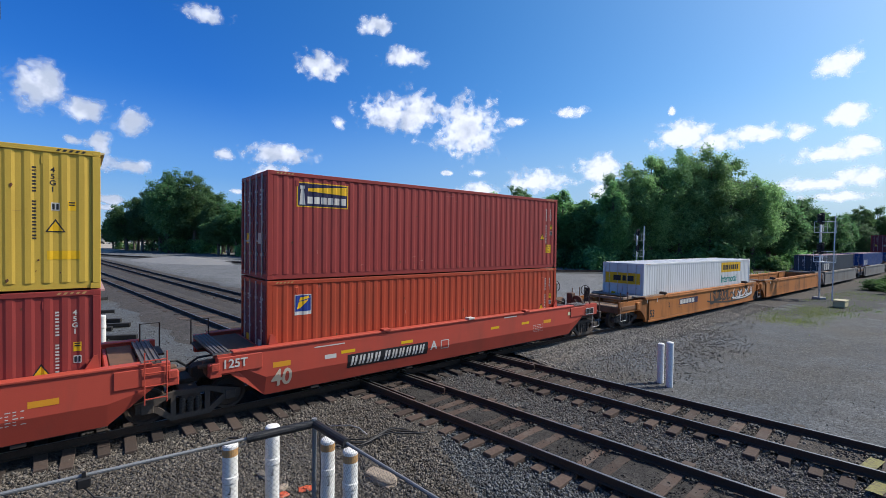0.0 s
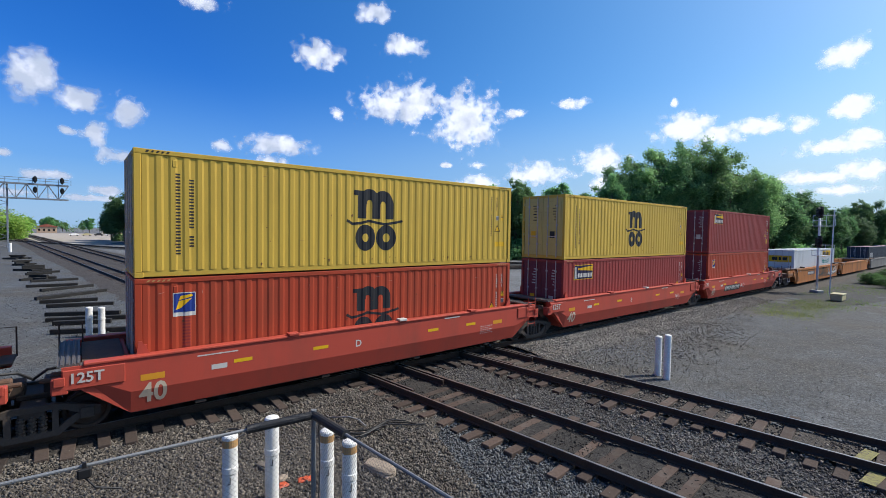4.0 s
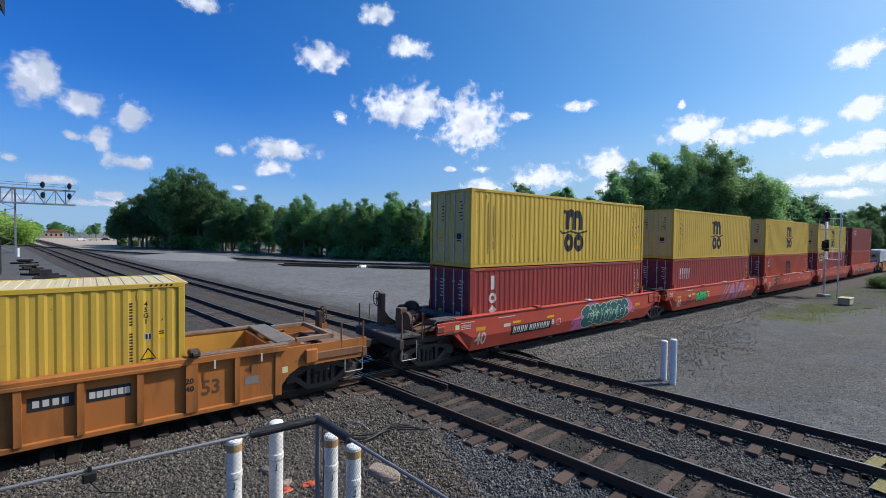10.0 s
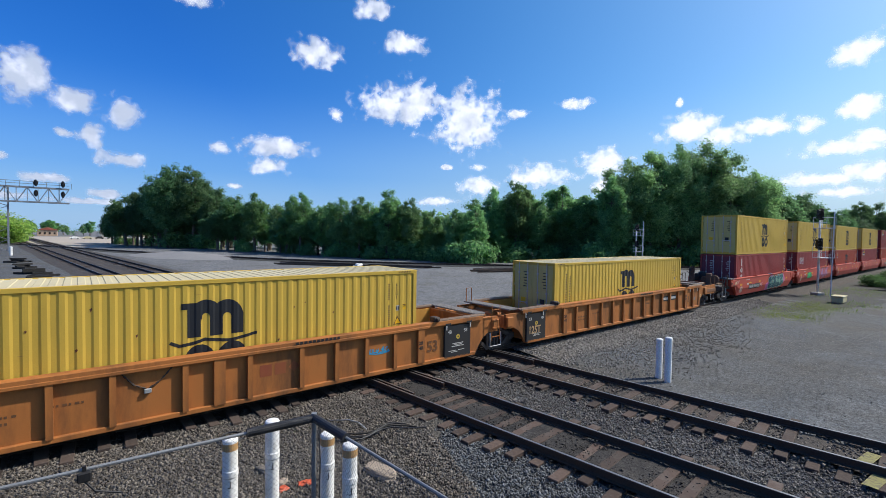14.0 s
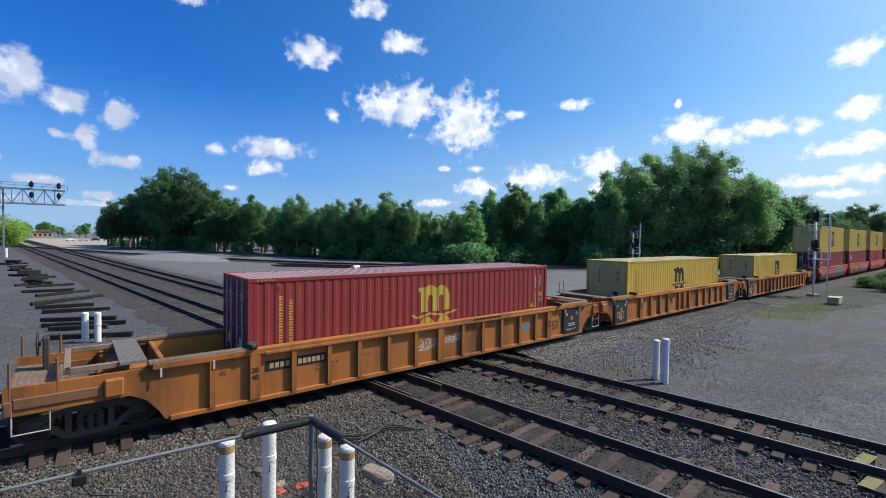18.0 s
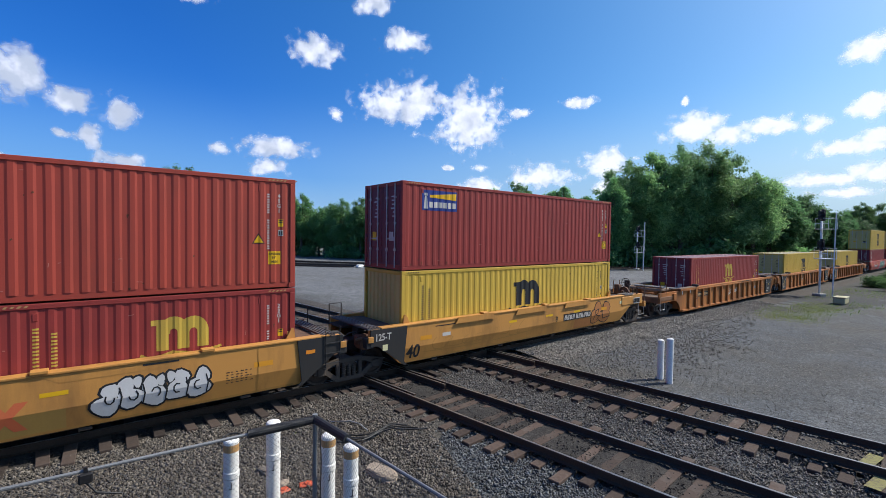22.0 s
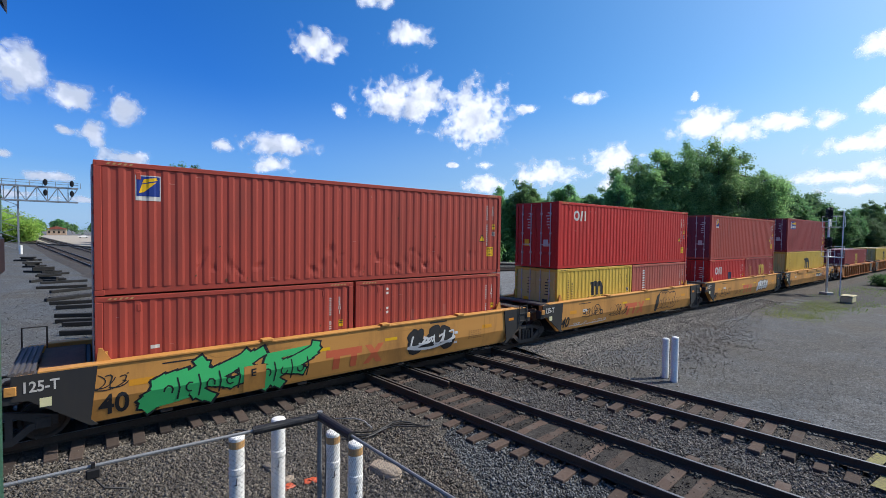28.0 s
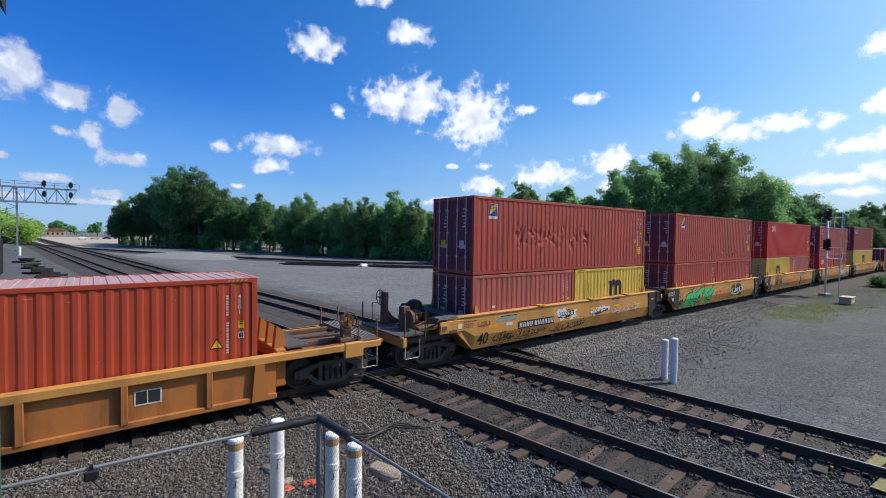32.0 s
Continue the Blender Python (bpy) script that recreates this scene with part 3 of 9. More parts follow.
def laid(polys, depth, cuts_x=(), cuts_z=(), proud=0.004):
    """Flat shapes laid on a folded surface: depth(x, z) is the surface's y; the cuts are its folds."""
    s, last, step = Shape(), set(), 0
    for poly in polys:
        corners = {(round(x, 5), round(z, 5)) for x, z in poly}
        if not corners & last:
            step += 1
        last = corners
        lift = proud + 0.00012 * (step % 24)
        x0, x1 = min(p[0] for p in poly), max(p[0] for p in poly)
        z0, z1 = min(p[1] for p in poly), max(p[1] for p in poly)
        xs = [x0] + [c for c in cuts_x if x0 < c < x1] + [x1]
        zs = [z0] + [c for c in cuts_z if z0 < c < z1] + [z1]
        for a, b in zip(xs, xs[1:]):
            strip = clip(poly, 0, a, b) if len(xs) > 2 else poly
            for c, d in zip(zs, zs[1:]):
                bit = clip(strip, 1, c, d) if len(zs) > 2 and strip else strip
                if bit and len(bit) >= 3:
                    s.face(*[(x, depth(x, z) - lift, z) for x, z in bit])
    return s


def blob(cx, cz, rx, rz, rng, n=16, rough=0.18):
    rim = []
    ph = rng.random() * 6
    for i in range(n):
        a = 2 * math.pi * i / n
        k = 1 + rough * math.sin(3 * a + ph) + rough * 0.8 * (rng.random() - 0.5)
        rim.append((cx + rx * k * math.cos(a), cz + rz * k * math.sin(a)))
    return [[(cx, cz), rim[i], rim[(i + 1) % n]] for i in range(n)]


def stroke(points, w):
    out = []
    for (x0, z0), (x1, z1) in zip(points, points[1:]):
        d = math.hypot(x1 - x0, z1 - z0) or 1.0
        nx, nz = -(z1 - z0) / d * w / 2, (x1 - x0) / d * w / 2
        ex, ez = (x1 - x0) / d * w * 0.3, (z1 - z0) / d * w * 0.3
        out.append([(x0 - nx - ex, z0 - nz - ez), (x1 - nx + ex, z1 - nz + ez), (x1 + nx + ex, z1 + nz + ez), (x0 + nx - ex, z0 + nz - ez)])
    return out


def scrawl(x, z, w, h, seed, loops=6, width=0.03):
    """A quick sprayed tag: overlapping bent strokes, hooks and a long flourish, with no letters in it."""
    rng = random.Random(seed)
    out = []
    cell = w / loops

    def bent(p, q, r, n=7):
        pts = []
        for i in range(n + 1):
            u = i / n
            pts.append(((1 - u) ** 2 * p[0] + 2 * u * (1 - u) * q[0] + u * u * r[0], (1 - u) ** 2 * p[1] + 2 * u * (1 - u) * q[1] + u * u * r[1]))
        return stroke(pts, width * rng.uniform(0.6, 1.1))
    for k in range(loops):
        x0 = x + cell * (k + 0.5)
        lean = cell * rng.uniform(-0.1, 0.5)
        lo, hi = z + h * rng.uniform(-0.02, 0.3), z + h * rng.uniform(0.65, 1.02)
        side = rng.choice((-1, 1))
        out += bent((x0 - cell * 0.3, hi), (x0 + side * cell * rng.uniform(0.3, 1.3), (lo + hi) / 2), (x0 - cell * 0.3 - lean, lo))
        out += bent((x0 - cell * 0.4 - lean, lo + h * 0.1), (x0 + cell * 0.4, lo - h * 0.1), (x0 + cell * rng.uniform(0.4, 0.9), z + h * rng.uniform(0.3, 0.8)))
        if rng.random() < 0.6:
            out += bent((x0 + cell * 0.2, hi - h * 0.1), (x0 + cell * 0.9, hi + h * 0.1), (x0 + cell * 0.5, z + h * 0.4))
    out += bent((x - 0.06 * w, z + h * rng.uniform(0.0, 0.3)), (x + w * 0.5, z - h * 0.25), (x + w * 1.06, z + h * rng.uniform(0.1, 0.6)), 14)
    for _ in range(3):
        px, pz = x + w * rng.uniform(0.9, 1.1), z + h * rng.random()
        out += stroke([(px, pz), (px + width, pz)], width)
    return out


# ---- ground and tracks ----
D = 12.05            # the near faces of the containers
TRACK_Y = D + 1.219  # middle of the train's track
RAIL_TOP = 0.17


def build_ground():
    xs = [-3000, -1200, -500, -200, -90, -45, -25, -15] + [-10 + 0.5 * i for i in range(141)] + [65, 75, 90, 110, 140, 200, 350, 700, 1500, 3500]
    ys = [-3000, -1200, -500, -200, -80, -30, -12] + [-6 + 0.5 * i for i in range(113)] + [55, 62, 70, 80, 95, 120, 160, 220, 350, 700, 1500, 3500]
    s = Shape()
    for y in ys:
        for x in xs:
            near = 1.0 if -12 < x < 62 and -8 < y < 52 else 0.0
            bump = 0.035 * noise.noise((x * 0.35, y * 0.35, 0)) + 0.02 * noise.noise((x * 1.1, y * 1.1, 4))
            s.v.append((x, y, -0.125 + near * bump))
    n = len(xs)
    s.f = [(j * n + i, j * n + i + 1, (j + 1) * n + i + 1, (j + 1) * n + i) for j in range(len(ys) - 1) for i in range(n - 1)]
    g = new("ground", s.mesh("ground", GROUND, True))
    tagged(g, "grey crushed stone yard ground with brown drifts", "ground", "", "structure")


build_ground()


soil = Shape().face((30, 11.3, -0.108), (36, 8.6, -0.108), (44, 6.0, -0.108), (60, 3.0, -0.108), (130, 2.0, -0.108), (130, 11.6, -0.108))
tagged(new("soil_strip", soil.mesh("soil_strip", SOIL)), "dark weedy soil beside the main track", "ground", "", "structure")
far_dust = Shape().face((-9, 150, -0.105), (5, 150, -0.105), (16, 215, -0.105), (44, 420, -0.105), (-30, 420, -0.105))
tagged(new("dusty_ground", far_dust.mesh("dusty_ground", DUST)), "pale dusty ground far down the tracks", "ground", "", "structure")


near_soil = Shape()
for j in range(17):
    for i in range(41):
        x, y = -13 + 0.5 * i, 3.9 + 0.5 * j
        near_soil.v.append((min(x, 7.2 - 0.115 * (y - 9), 5.25 + 0.35 * (y - 5) if y < 8.3 else 9.0), y, -0.085 + 0.03 * noise.noise((x * 0.5, y * 0.5, 7)) + 0.02 * noise.noise((x * 1.7, y * 1.7, 3))))
near_soil.f = [(j * 41 + i, j * 41 + i + 1, (j + 1) * 41 + i + 1, (j + 1) * 41 + i) for j in range(16) for i in range(40)]
tagged(new("gravelly_soil", near_soil.mesh("gravelly_soil", BROWN_SOIL, True)), "brown gravelly soil beside the main track", "ground", "", "structure")


def rail_section():
    head = [(-0.036, 0.132), (-0.036, 0.160), (-0.028, 0.170), (0.028, 0.170), (0.036, 0.160), (0.036, 0.132)]
    return [(-0.07, 0.0), (-0.07, 0.012), (-0.009, 0.03), (-0.009, 0.125)] + head + [(0.009, 0.125), (0.009, 0.03), (0.07, 0.012), (0.07, 0.0)]


def rail(parent, a, b, shift, name="rail", lift=0.0, label=""):
    """A rail from a to b, moved aside by shift, with its worn running surface as a part of its own."""
    a, b = Vector((*a, 0)), Vector((*b, 0))
    d = (b - a).normalized()
    side = Vector((d.y, -d.x, 0))
    s = Shape()
    sec = rail_section()
    s.loft([[p + side * (shift + u) + Vector((0, 0, z + lift)) for u, z in sec] for p in (a, b)])
    r = part(name, s, RAIL, parent, label)
    t = Shape()
    z = RAIL_TOP + 0.002 + lift
    t.loft([[p + side * (shift + u) + Vector((0, 0, z - 0.006 + e)) for u, e in ((-0.026, 0), (-0.026, 0.006), (0.026, 0.006), (0.026, 0))] for p in (a, b)])
    part("running_surface", t, RAILTOP, r, "polished steel rail head")
    return r


def track(name, a, b, label, wood, tie_lo, tie_hi, guards=(), near_wood=None, reach=0.0):
    """A straight track from a to b: two rails, single ties between tie_lo and tie_hi metres from a, the rest joined."""
    t = tagged(new(name), label, "railway track", "", "structure")
    va, vb = Vector((*a, 0)), Vector((*b, 0))
    length = (vb - va).length
    ang = math.atan2(vb.y - va.y, vb.x - va.x)
    for k in (-0.753, 0.753):
        rail(t, a, b, k)
    for lo, hi in guards:
        p, q = va.lerp(vb, lo / length), va.lerp(vb, hi / length)
        for k in (-0.60, 0.60):
            rail(t, (p.x, p.y), (q.x, q.y), k, "guard_rail", -0.004)
    rng = random.Random(name)
    far = Shape()
    ties = [Shape().box(-0.115, 0.115, -1.30 - e - reach, 1.30 + e * 0.5, -0.17, 0.0, 0.012) for e in (0.0, 0.05, 0.1)]
    ties = [s.mesh("tie", near_wood or wood) for s in ties]
    d = 0.2
    while d < length:
        p = va.lerp(vb, d / length)
        turn = ang + rng.uniform(-0.05, 0.05)
        off = rng.uniform(-0.16, 0.16)
        m = Matrix.Translation((p.x - math.sin(ang) * off, p.y + math.cos(ang) * off, -0.004 - rng.random() ** 2 * 0.06)) @ Matrix.Rotation(turn, 4, "Z")
        if tie_lo < d < tie_hi:
            ob = new("tie", rng.choice(ties))
            ob.parent, ob.matrix_basis = t, m
        else:
            k = len(far.v)
            far.box(-0.115, 0.115, -1.3, 1.3, -0.17, 0.0)
            far.v[k:] = [tuple(m @ Vector(v)) for v in far.v[k:]]
        d += rng.uniform(0.48, 0.56)
    if far.f:
        tagged(part("far_ties", far, wood, t, "weathered ties farther along the track"), kind="stuff")
    return t


track("track_train", (-70, TRACK_Y), (365, TRACK_Y), "straight main track with wooden ties, the far ones darkened as shade", TIE_SHADED, 64, 92,
      ((75.0, 80.0), (79.2, 84.2)), TIE_WORN, 0.3)


def cross(x9, slope, y):
    return x9 - slope * (y - 9.0)


T1, T2 = (7.97, 0.115), (12.10, 0.106)
track("track_crossing_one", (cross(*T1, -30), -30), (cross(*T1, 420), 420), "straight crossing track with brown wooden ties", TIE, 29, 60, ((40.5, 46.5),))
track("track_crossing_two", (cross(*T2, -30), -30), (cross(*T2, 420), 420), "straight crossing track with brown wooden ties", TIE, 28, 62, ((40.5, 46.5),))


def bed(name, x9, slope, y0, y1):
    """Brown ballast between and beside the rails where the ties are buried."""
    s = Shape()
    rng = random.Random(name)
    rows, y = [], y0
    while y < y1:
        x = cross(x9, slope, y)
        w = 2.0 + 0.16 * math.sin(y * 0.9) + rng.uniform(-0.04, 0.04)
        rows.append([(x - w - 1.2, y, -0.16), (x - w + 0.3, y, -0.03), (x + w - 0.3, y, -0.03), (x + w + 1.2, y, -0.16)])
        y += 0.5 if y < 60 else 8.0
    s.loft(rows, False)
    tagged(new(name, s.mesh(name, BED)), "brown ballast bed of the crossing tracks", "ballast", "", "stuff")


bed("track_bed", *T1, 15.4, 420)
bed("track_bed", *T2, 15.4, 420)


def shoulder():
    """Ballast heaped to the tie tops along the train's track beyond the crossing."""
    rows, x = [], 13.6
    rng = random.Random(12)
    while x < 360:
        e, h = rng.uniform(-0.08, 0.08), rng.uniform(-0.012, 0.012)
        rows.append([(x, TRACK_Y - 3.3 + e, -0.17), (x, TRACK_Y - 2.1 + e, -0.02), (x, TRACK_Y - 1.5, 0.02 + h), (x, TRACK_Y - 0.84, 0.03), (x, TRACK_Y + 0.84, 0.03), (x, TRACK_Y + 1.5, 0.02 + h), (x, TRACK_Y + 3.2 + e, -0.17)])
        x += 0.5 if x < 60 else 6.0
    near = sum(1 for r in rows if r[0][0] < 38.0)
    for part_rows, mat, label in ((rows[:near], SHOULDER, "grey-brown ballast heaped along the main track"), (rows[near - 1:], BED, "dark ballast farther along the main track")):
        tagged(new("ballast_shoulder", Shape().loft(part_rows, False).mesh("ballast_shoulder", mat)), label, "ballast", "", "stuff")


shoulder()


# Black sheet that paints the train's shade onto the ground beneath it.
shade_bed = Shape().loft([[(x, TRACK_Y - 1.25, -0.118), (x, TRACK_Y - 0.8, -0.06), (x, TRACK_Y + 1.9, -0.06), (x, TRACK_Y + 2.9, -0.13)] for x in (-70, -30, -10, 0, 5, 9, 13.7)], False)
tagged(new("track_bed", shade_bed.mesh("track_bed", OILY_SHADED)), "bed beneath the main track, painted black for the train's shade", "ballast", "", "stuff")


def between_rails(x9, slope, mat, z, label):
    """The packed fill between the rails, almost level with the ties."""
    rows, y = [], -12.0
    while y < 11.9:
        x = cross(x9, slope, y)
        h = z + 0.018 * math.sin(y * 3.1) + 0.012 * math.sin(y * 7.7)
        rows.append([(x - 0.70, y, h - 0.01), (x - 0.3, y, h), (x + 0.3, y, h + 0.008), (x + 0.70, y, h - 0.01)])
        y += 0.17
    tagged(new("track_fill", Shape().loft(rows, False).mesh("track_fill", mat)), label, "ballast", "", "stuff")


between_rails(*T1, OILY_SHADED, -0.028, "dark oily fill between the rails of the crossing track")
between_rails(*T2, BED, -0.05, "brown packed fill between the rails of the crossing track")


def siding():
    """The curved siding before the trees."""
    pts = [(-16, 190), (7.5, 121), (14, 106), (23, 83), (30, 70), (39, 59), (54, 43.5), (76, 29), (110, 21.5), (200, 18.5)]
    t = tagged(new("track_siding"), "rusty curved siding on low dark ballast", "railway track", "", "structure")
    bed = Shape()
    for a, b in zip(pts, pts[1:]):
        va, vb = Vector((*a, 0)), Vector((*b, 0))
        d = (vb - va).normalized()
        n = Vector((d.y, -d.x, 0))
        bed.loft([[p + n * u + Vector((0, 0, z)) for u, z in ((-2.2, -0.14), (-1.5, 0.04), (1.5, 0.04), (2.2, -0.14))] for p in (va, vb)], False)
        for k in (-0.75, 0.75):
            rail(t, a, b, k, "rail", 0.05)
    tagged(part("ballast_bed", bed, SOIL, t, "dark ballast bed"), kind="stuff")


siding()


def stones(name, count, place, size, mat, label, seed, z=-0.105):
    """Loose crushed stones: place(rng, n) gives their x and y."""
    rng = np.random.default_rng(seed)
    xy = place(rng, count)
    n = len(xy)
    base = np.array([(1, 0, 0), (-1, 0, 0), (0, 1, 0), (0, -1, 0), (0, 0, 1), (0, 0, -1)], float)
    tri = np.array([(0, 2, 4), (2, 1, 4), (1, 3, 4), (3, 0, 4), (2, 0, 5), (1, 2, 5), (3, 1, 5), (0, 3, 5)])
    sz = (size[0] + (size[1] - size[0]) * rng.uniform(0, 1, (n, 1, 1)) ** 1.7) * rng.uniform(0.5, 1.5, (n, 1, 3))
    v = base[None] * rng.uniform(0.75, 1.2, (n, 6, 1)) + rng.normal(0, 0.3, (n, 6, 3))
    q = rng.normal(size=(n, 4))
    q /= np.linalg.norm(q, axis=1, keepdims=True)
    w, x, y, zz = q.T
    R = np.stack([np.stack([1 - 2 * (y * y + zz * zz), 2 * (x * y - zz * w), 2 * (x * zz + y * w)], -1),
                  np.stack([2 * (x * y + zz * w), 1 - 2 * (x * x + zz * zz), 2 * (y * zz - x * w)], -1),
                  np.stack([2 * (x * zz - y * w), 2 * (y * zz + x * w), 1 - 2 * (x * x + y * y)], -1)], -2)
    v = np.einsum("nij,nkj->nki", R, v * sz)
    v[:, :, 0] += xy[:, :1]
    v[:, :, 1] += xy[:, 1:]
    level = z(xy[:, :1], xy[:, 1:]) if callable(z) else z
    v[:, :, 2] += level + rng.uniform(-0.02, 0.022, (n, 1))
    tris = (tri[None] + 6 * np.arange(n)[:, None, None]).reshape(-1, 3)
    ob = new(name, big_mesh(name, v.reshape(-1, 3), tris, mat))
    return tagged(ob, label, "ballast", "", "stuff")


def in_box(x0, x1, y0, y1, keep=None):
    def place(rng, n):
        xy = np.stack([rng.uniform(x0, x1, n), rng.uniform(y0, y1, n)], -1)
        return xy if keep is None else xy[keep(xy[:, 0], xy[:, 1])]
    return place


def scatter(x, y):
    """An even random share for each place."""
    v = np.sin(x * 127.1 + y * 311.7) * 43758.5453
    return v - np.floor(v)


def t1x(y):
    return T1[0] - T1[1] * (y - 9)


def t2x(y):
    return T2[0] - T2[1] * (y - 9)


stones("brown_ballast", 88000, in_box(-3.5, 7.2, 5.6, 11.95, lambda x, y: (x < t1x(y) - 0.9) & (y > 5.2 + 0.05 * x) & ((x < 5.3 + 0.35 * (y - 5.0)) | (y > 8.2))), (0.011, 0.038), BALLAST_BROWN,
       "brown and grey crushed stone beside the train's track", 1, -0.085)
stones("grey_ballast", 52000, in_box(3.0, 8.2, 1.5, 9.5, lambda x, y: (x < t1x(y) - 0.85) & (x > 5.1 + 0.35 * (y - 5.0) + 0.9 * (scatter(x, y) - 0.5)) & (y + 1.2 * (scatter(y, x) - 0.5) < 8.7)), (0.014, 0.034), BALLAST_GREY,
       "blue-grey crushed stone beside the crossing track", 2)
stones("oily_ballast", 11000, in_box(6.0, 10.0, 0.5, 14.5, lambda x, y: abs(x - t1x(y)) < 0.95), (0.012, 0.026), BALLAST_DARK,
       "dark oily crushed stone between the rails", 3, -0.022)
stones("grey_ballast", 52000, in_box(8.0, 13.5, 0.5, 12.4, lambda x, y: (x > t1x(y) + 0.9) & (x < t2x(y) - 0.9)), (0.012, 0.032), BALLAST_MIX,
       "grey crushed stone between the crossing tracks", 4)
stones("brown_ballast", 15000, in_box(10.0, 15.5, 0.5, 14.5, lambda x, y: abs(x - t2x(y)) < 1.0), (0.020, 0.036), BALLAST_BROWN,
       "brown crushed stone between the rails", 5, -0.045)
stones("grey_ballast", 22000, in_box(12.5, 34.0, 3.0, 12.3, lambda x, y: (x > t2x(y) + 0.9) & (y + 3.0 * (scatter(x, y) - 0.5) > 11.3 - 3.6 * np.minimum(1, (34 - x) / 12.0))), (0.020, 0.042), BALLAST_LIGHT,
       "grey crushed stone shoulder beside the train's track", 6)
stones("grey_ballast", 15000, in_box(13.6, 40.0, TRACK_Y - 3.2, TRACK_Y - 1.0, None), (0.020, 0.040), BALLAST_LIGHT,
       "grey crushed stone heaped to the tie tops", 16, lambda x, y: np.clip(-0.16 + 0.125 * (y - TRACK_Y + 3.2), -0.16, 0.015) + 0.01)
# Darkened stones carry the same painted under-train shade.
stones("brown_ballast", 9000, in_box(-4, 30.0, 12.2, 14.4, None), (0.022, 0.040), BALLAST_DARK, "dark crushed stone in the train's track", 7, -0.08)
stones("yard_gravel", 15000, in_box(13.5, 30.0, 0.5, 11.0, lambda x, y: (x > t2x(y) + 1.0)), (0.005, 0.017), BALLAST_LIGHT, "thin scattered gravel on the yard", 8, -0.118)
stones("yard_gravel", 7000, in_box(-6, 6, 15.5, 45.0, lambda x, y: (x < t1x(y) - 1.4)), (0.012, 0.034), BALLAST_GREY, "scattered gravel beside the crossing tracks", 9, -0.11)

# ---- the train ----
CAR_FLOOR = 0.53
HC, STD = 2.896, 2.591
W40 = 2.438


def fold(x):
    """Depth of the corrugated side wall behind its outer plane."""
    p = (x - 0.16) % 0.278
    if p < 0.090:
        return 0.014
    if p < 0.139:
        return 0.014 + (p - 0.090) / 0.049 * 0.017
    if p < 0.229:
        return 0.031
    return 0.031 - (p - 0.229) / 0.049 * 0.017


def folds(length):
    out, x = [], 0.16
    while x < length - 0.13:
        out += [c for c in (x, x + 0.090, x + 0.139, x + 0.229) if 0.13 < c < length - 0.13]
        x += 0.278
    return out


FOLDS = folds(16.2)


def side_panel(length, height, far, dents=()):
    """A folded wall sheet; dents: x, z, half width, half height, lean and depth of each hollow pushed into it."""
    s = Shape()
    y = (lambda x: W40 - fold(x)) if far else fold
    lo, hi = 0.15, height - 0.10
    xs = [0.13] + folds(length) + [length - 0.13]
    if not dents:
        s.loft([[(x, y(x), lo), (x, y(x), hi), (x, y(x) + (-0.01 if far else 0.01), hi), (x, y(x) + (-0.01 if far else 0.01), lo)] for x in xs])
        return s
    fine = sorted(set(xs) | {round(0.17 + 0.055 * i, 4) for i in range(int((length - 0.34) / 0.055))})
    zs = [lo + (hi - lo) * k / 44 for k in range(45)]

    def push(x, z):
        out = 0.0
        for dx, dz, w, h, lean, deep in dents:
            u, v = (x - dx - lean * (z - dz)) / w, (z - dz) / h
            out += deep * max(0.0, 1.0 - math.hypot(u, v)) ** 0.8
        return min(out, 0.075)
    s.loft([[(x, y(x) + push(x, z), z) for z in zs] for x in fine], False)
    return s


def dent_band(seed, n, x0, x1, z, spread, deep):
    rng = random.Random(seed)
    return tuple((rng.uniform(x0, x1), rng.gauss(z, spread), rng.uniform(0.06, 0.17), rng.uniform(0.07, 0.22), rng.uniform(-0.8, 0.8), rng.uniform(0.4, 1.0) * deep) for _ in range(n))


def roof_sheet(length, height):
    s = Shape()
    rows, x = [], 0.12
    while x < length - 0.14:
        rows += [(x, 0.0), (x + 0.12, 0.0), (x + 0.135, -0.014), (x + 0.225, -0.014), (x + 0.24, 0.0)]
        x += 0.243
    rows.append((length - 0.1, 0.0))
    z = height - 0.012
    s.loft([[(x, 0.07, z + d), (x, W40 - 0.07, z + d), (x, W40 - 0.07, z + d - 0.02), (x, 0.07, z + d - 0.02)] for x, d in rows])
    return s


def end_sheet(height):
    s = Shape()
    ys = [0.15]
    y = 0.2
    while y < W40 - 0.2:
        ys += [y, y + 0.1, y + 0.135, y + 0.235]
        y += 0.27
    ys = [v for v in ys if v < W40 - 0.15] + [W40 - 0.15]

    def dep(i):
        return 0.02 + (0.04 if (i % 4) in (3, 0) and i > 0 else 0.0)
    s.loft([[(dep(i), v, 0.16), (dep(i), v, height - 0.1), (dep(i) + 0.01, v, height - 0.1), (dep(i) + 0.01, v, 0.16)] for i, v in enumerate(ys)])
    return s


def door_leaf(height, first):
    y0, y1 = (0.14, W40 / 2 - 0.006) if first else (W40 / 2 + 0.006, W40 - 0.14)
    s = Shape()
    s.box(0.03, 0.06, y0, y1, 0.16, height - 0.12)
    n = 5
    for i in range(n):
        z0 = 0.24 + i * (height - 0.44) / n
        s.box(0.012, 0.032, y0 + 0.07, y1 - 0.07, z0, z0 + (height - 0.44) / n - 0.09, 0.008)
    return s


def fittings(x):
    """Eight corner castings of a container that is x long are made from this one block with its holes."""
    s = Shape()
    s.box(0, 0.178, 0, 0.162, 0, 0.118, 0.008)
    s.box(0.05, 0.128, -0.003, 0.01, 0.03, 0.088)
    return s


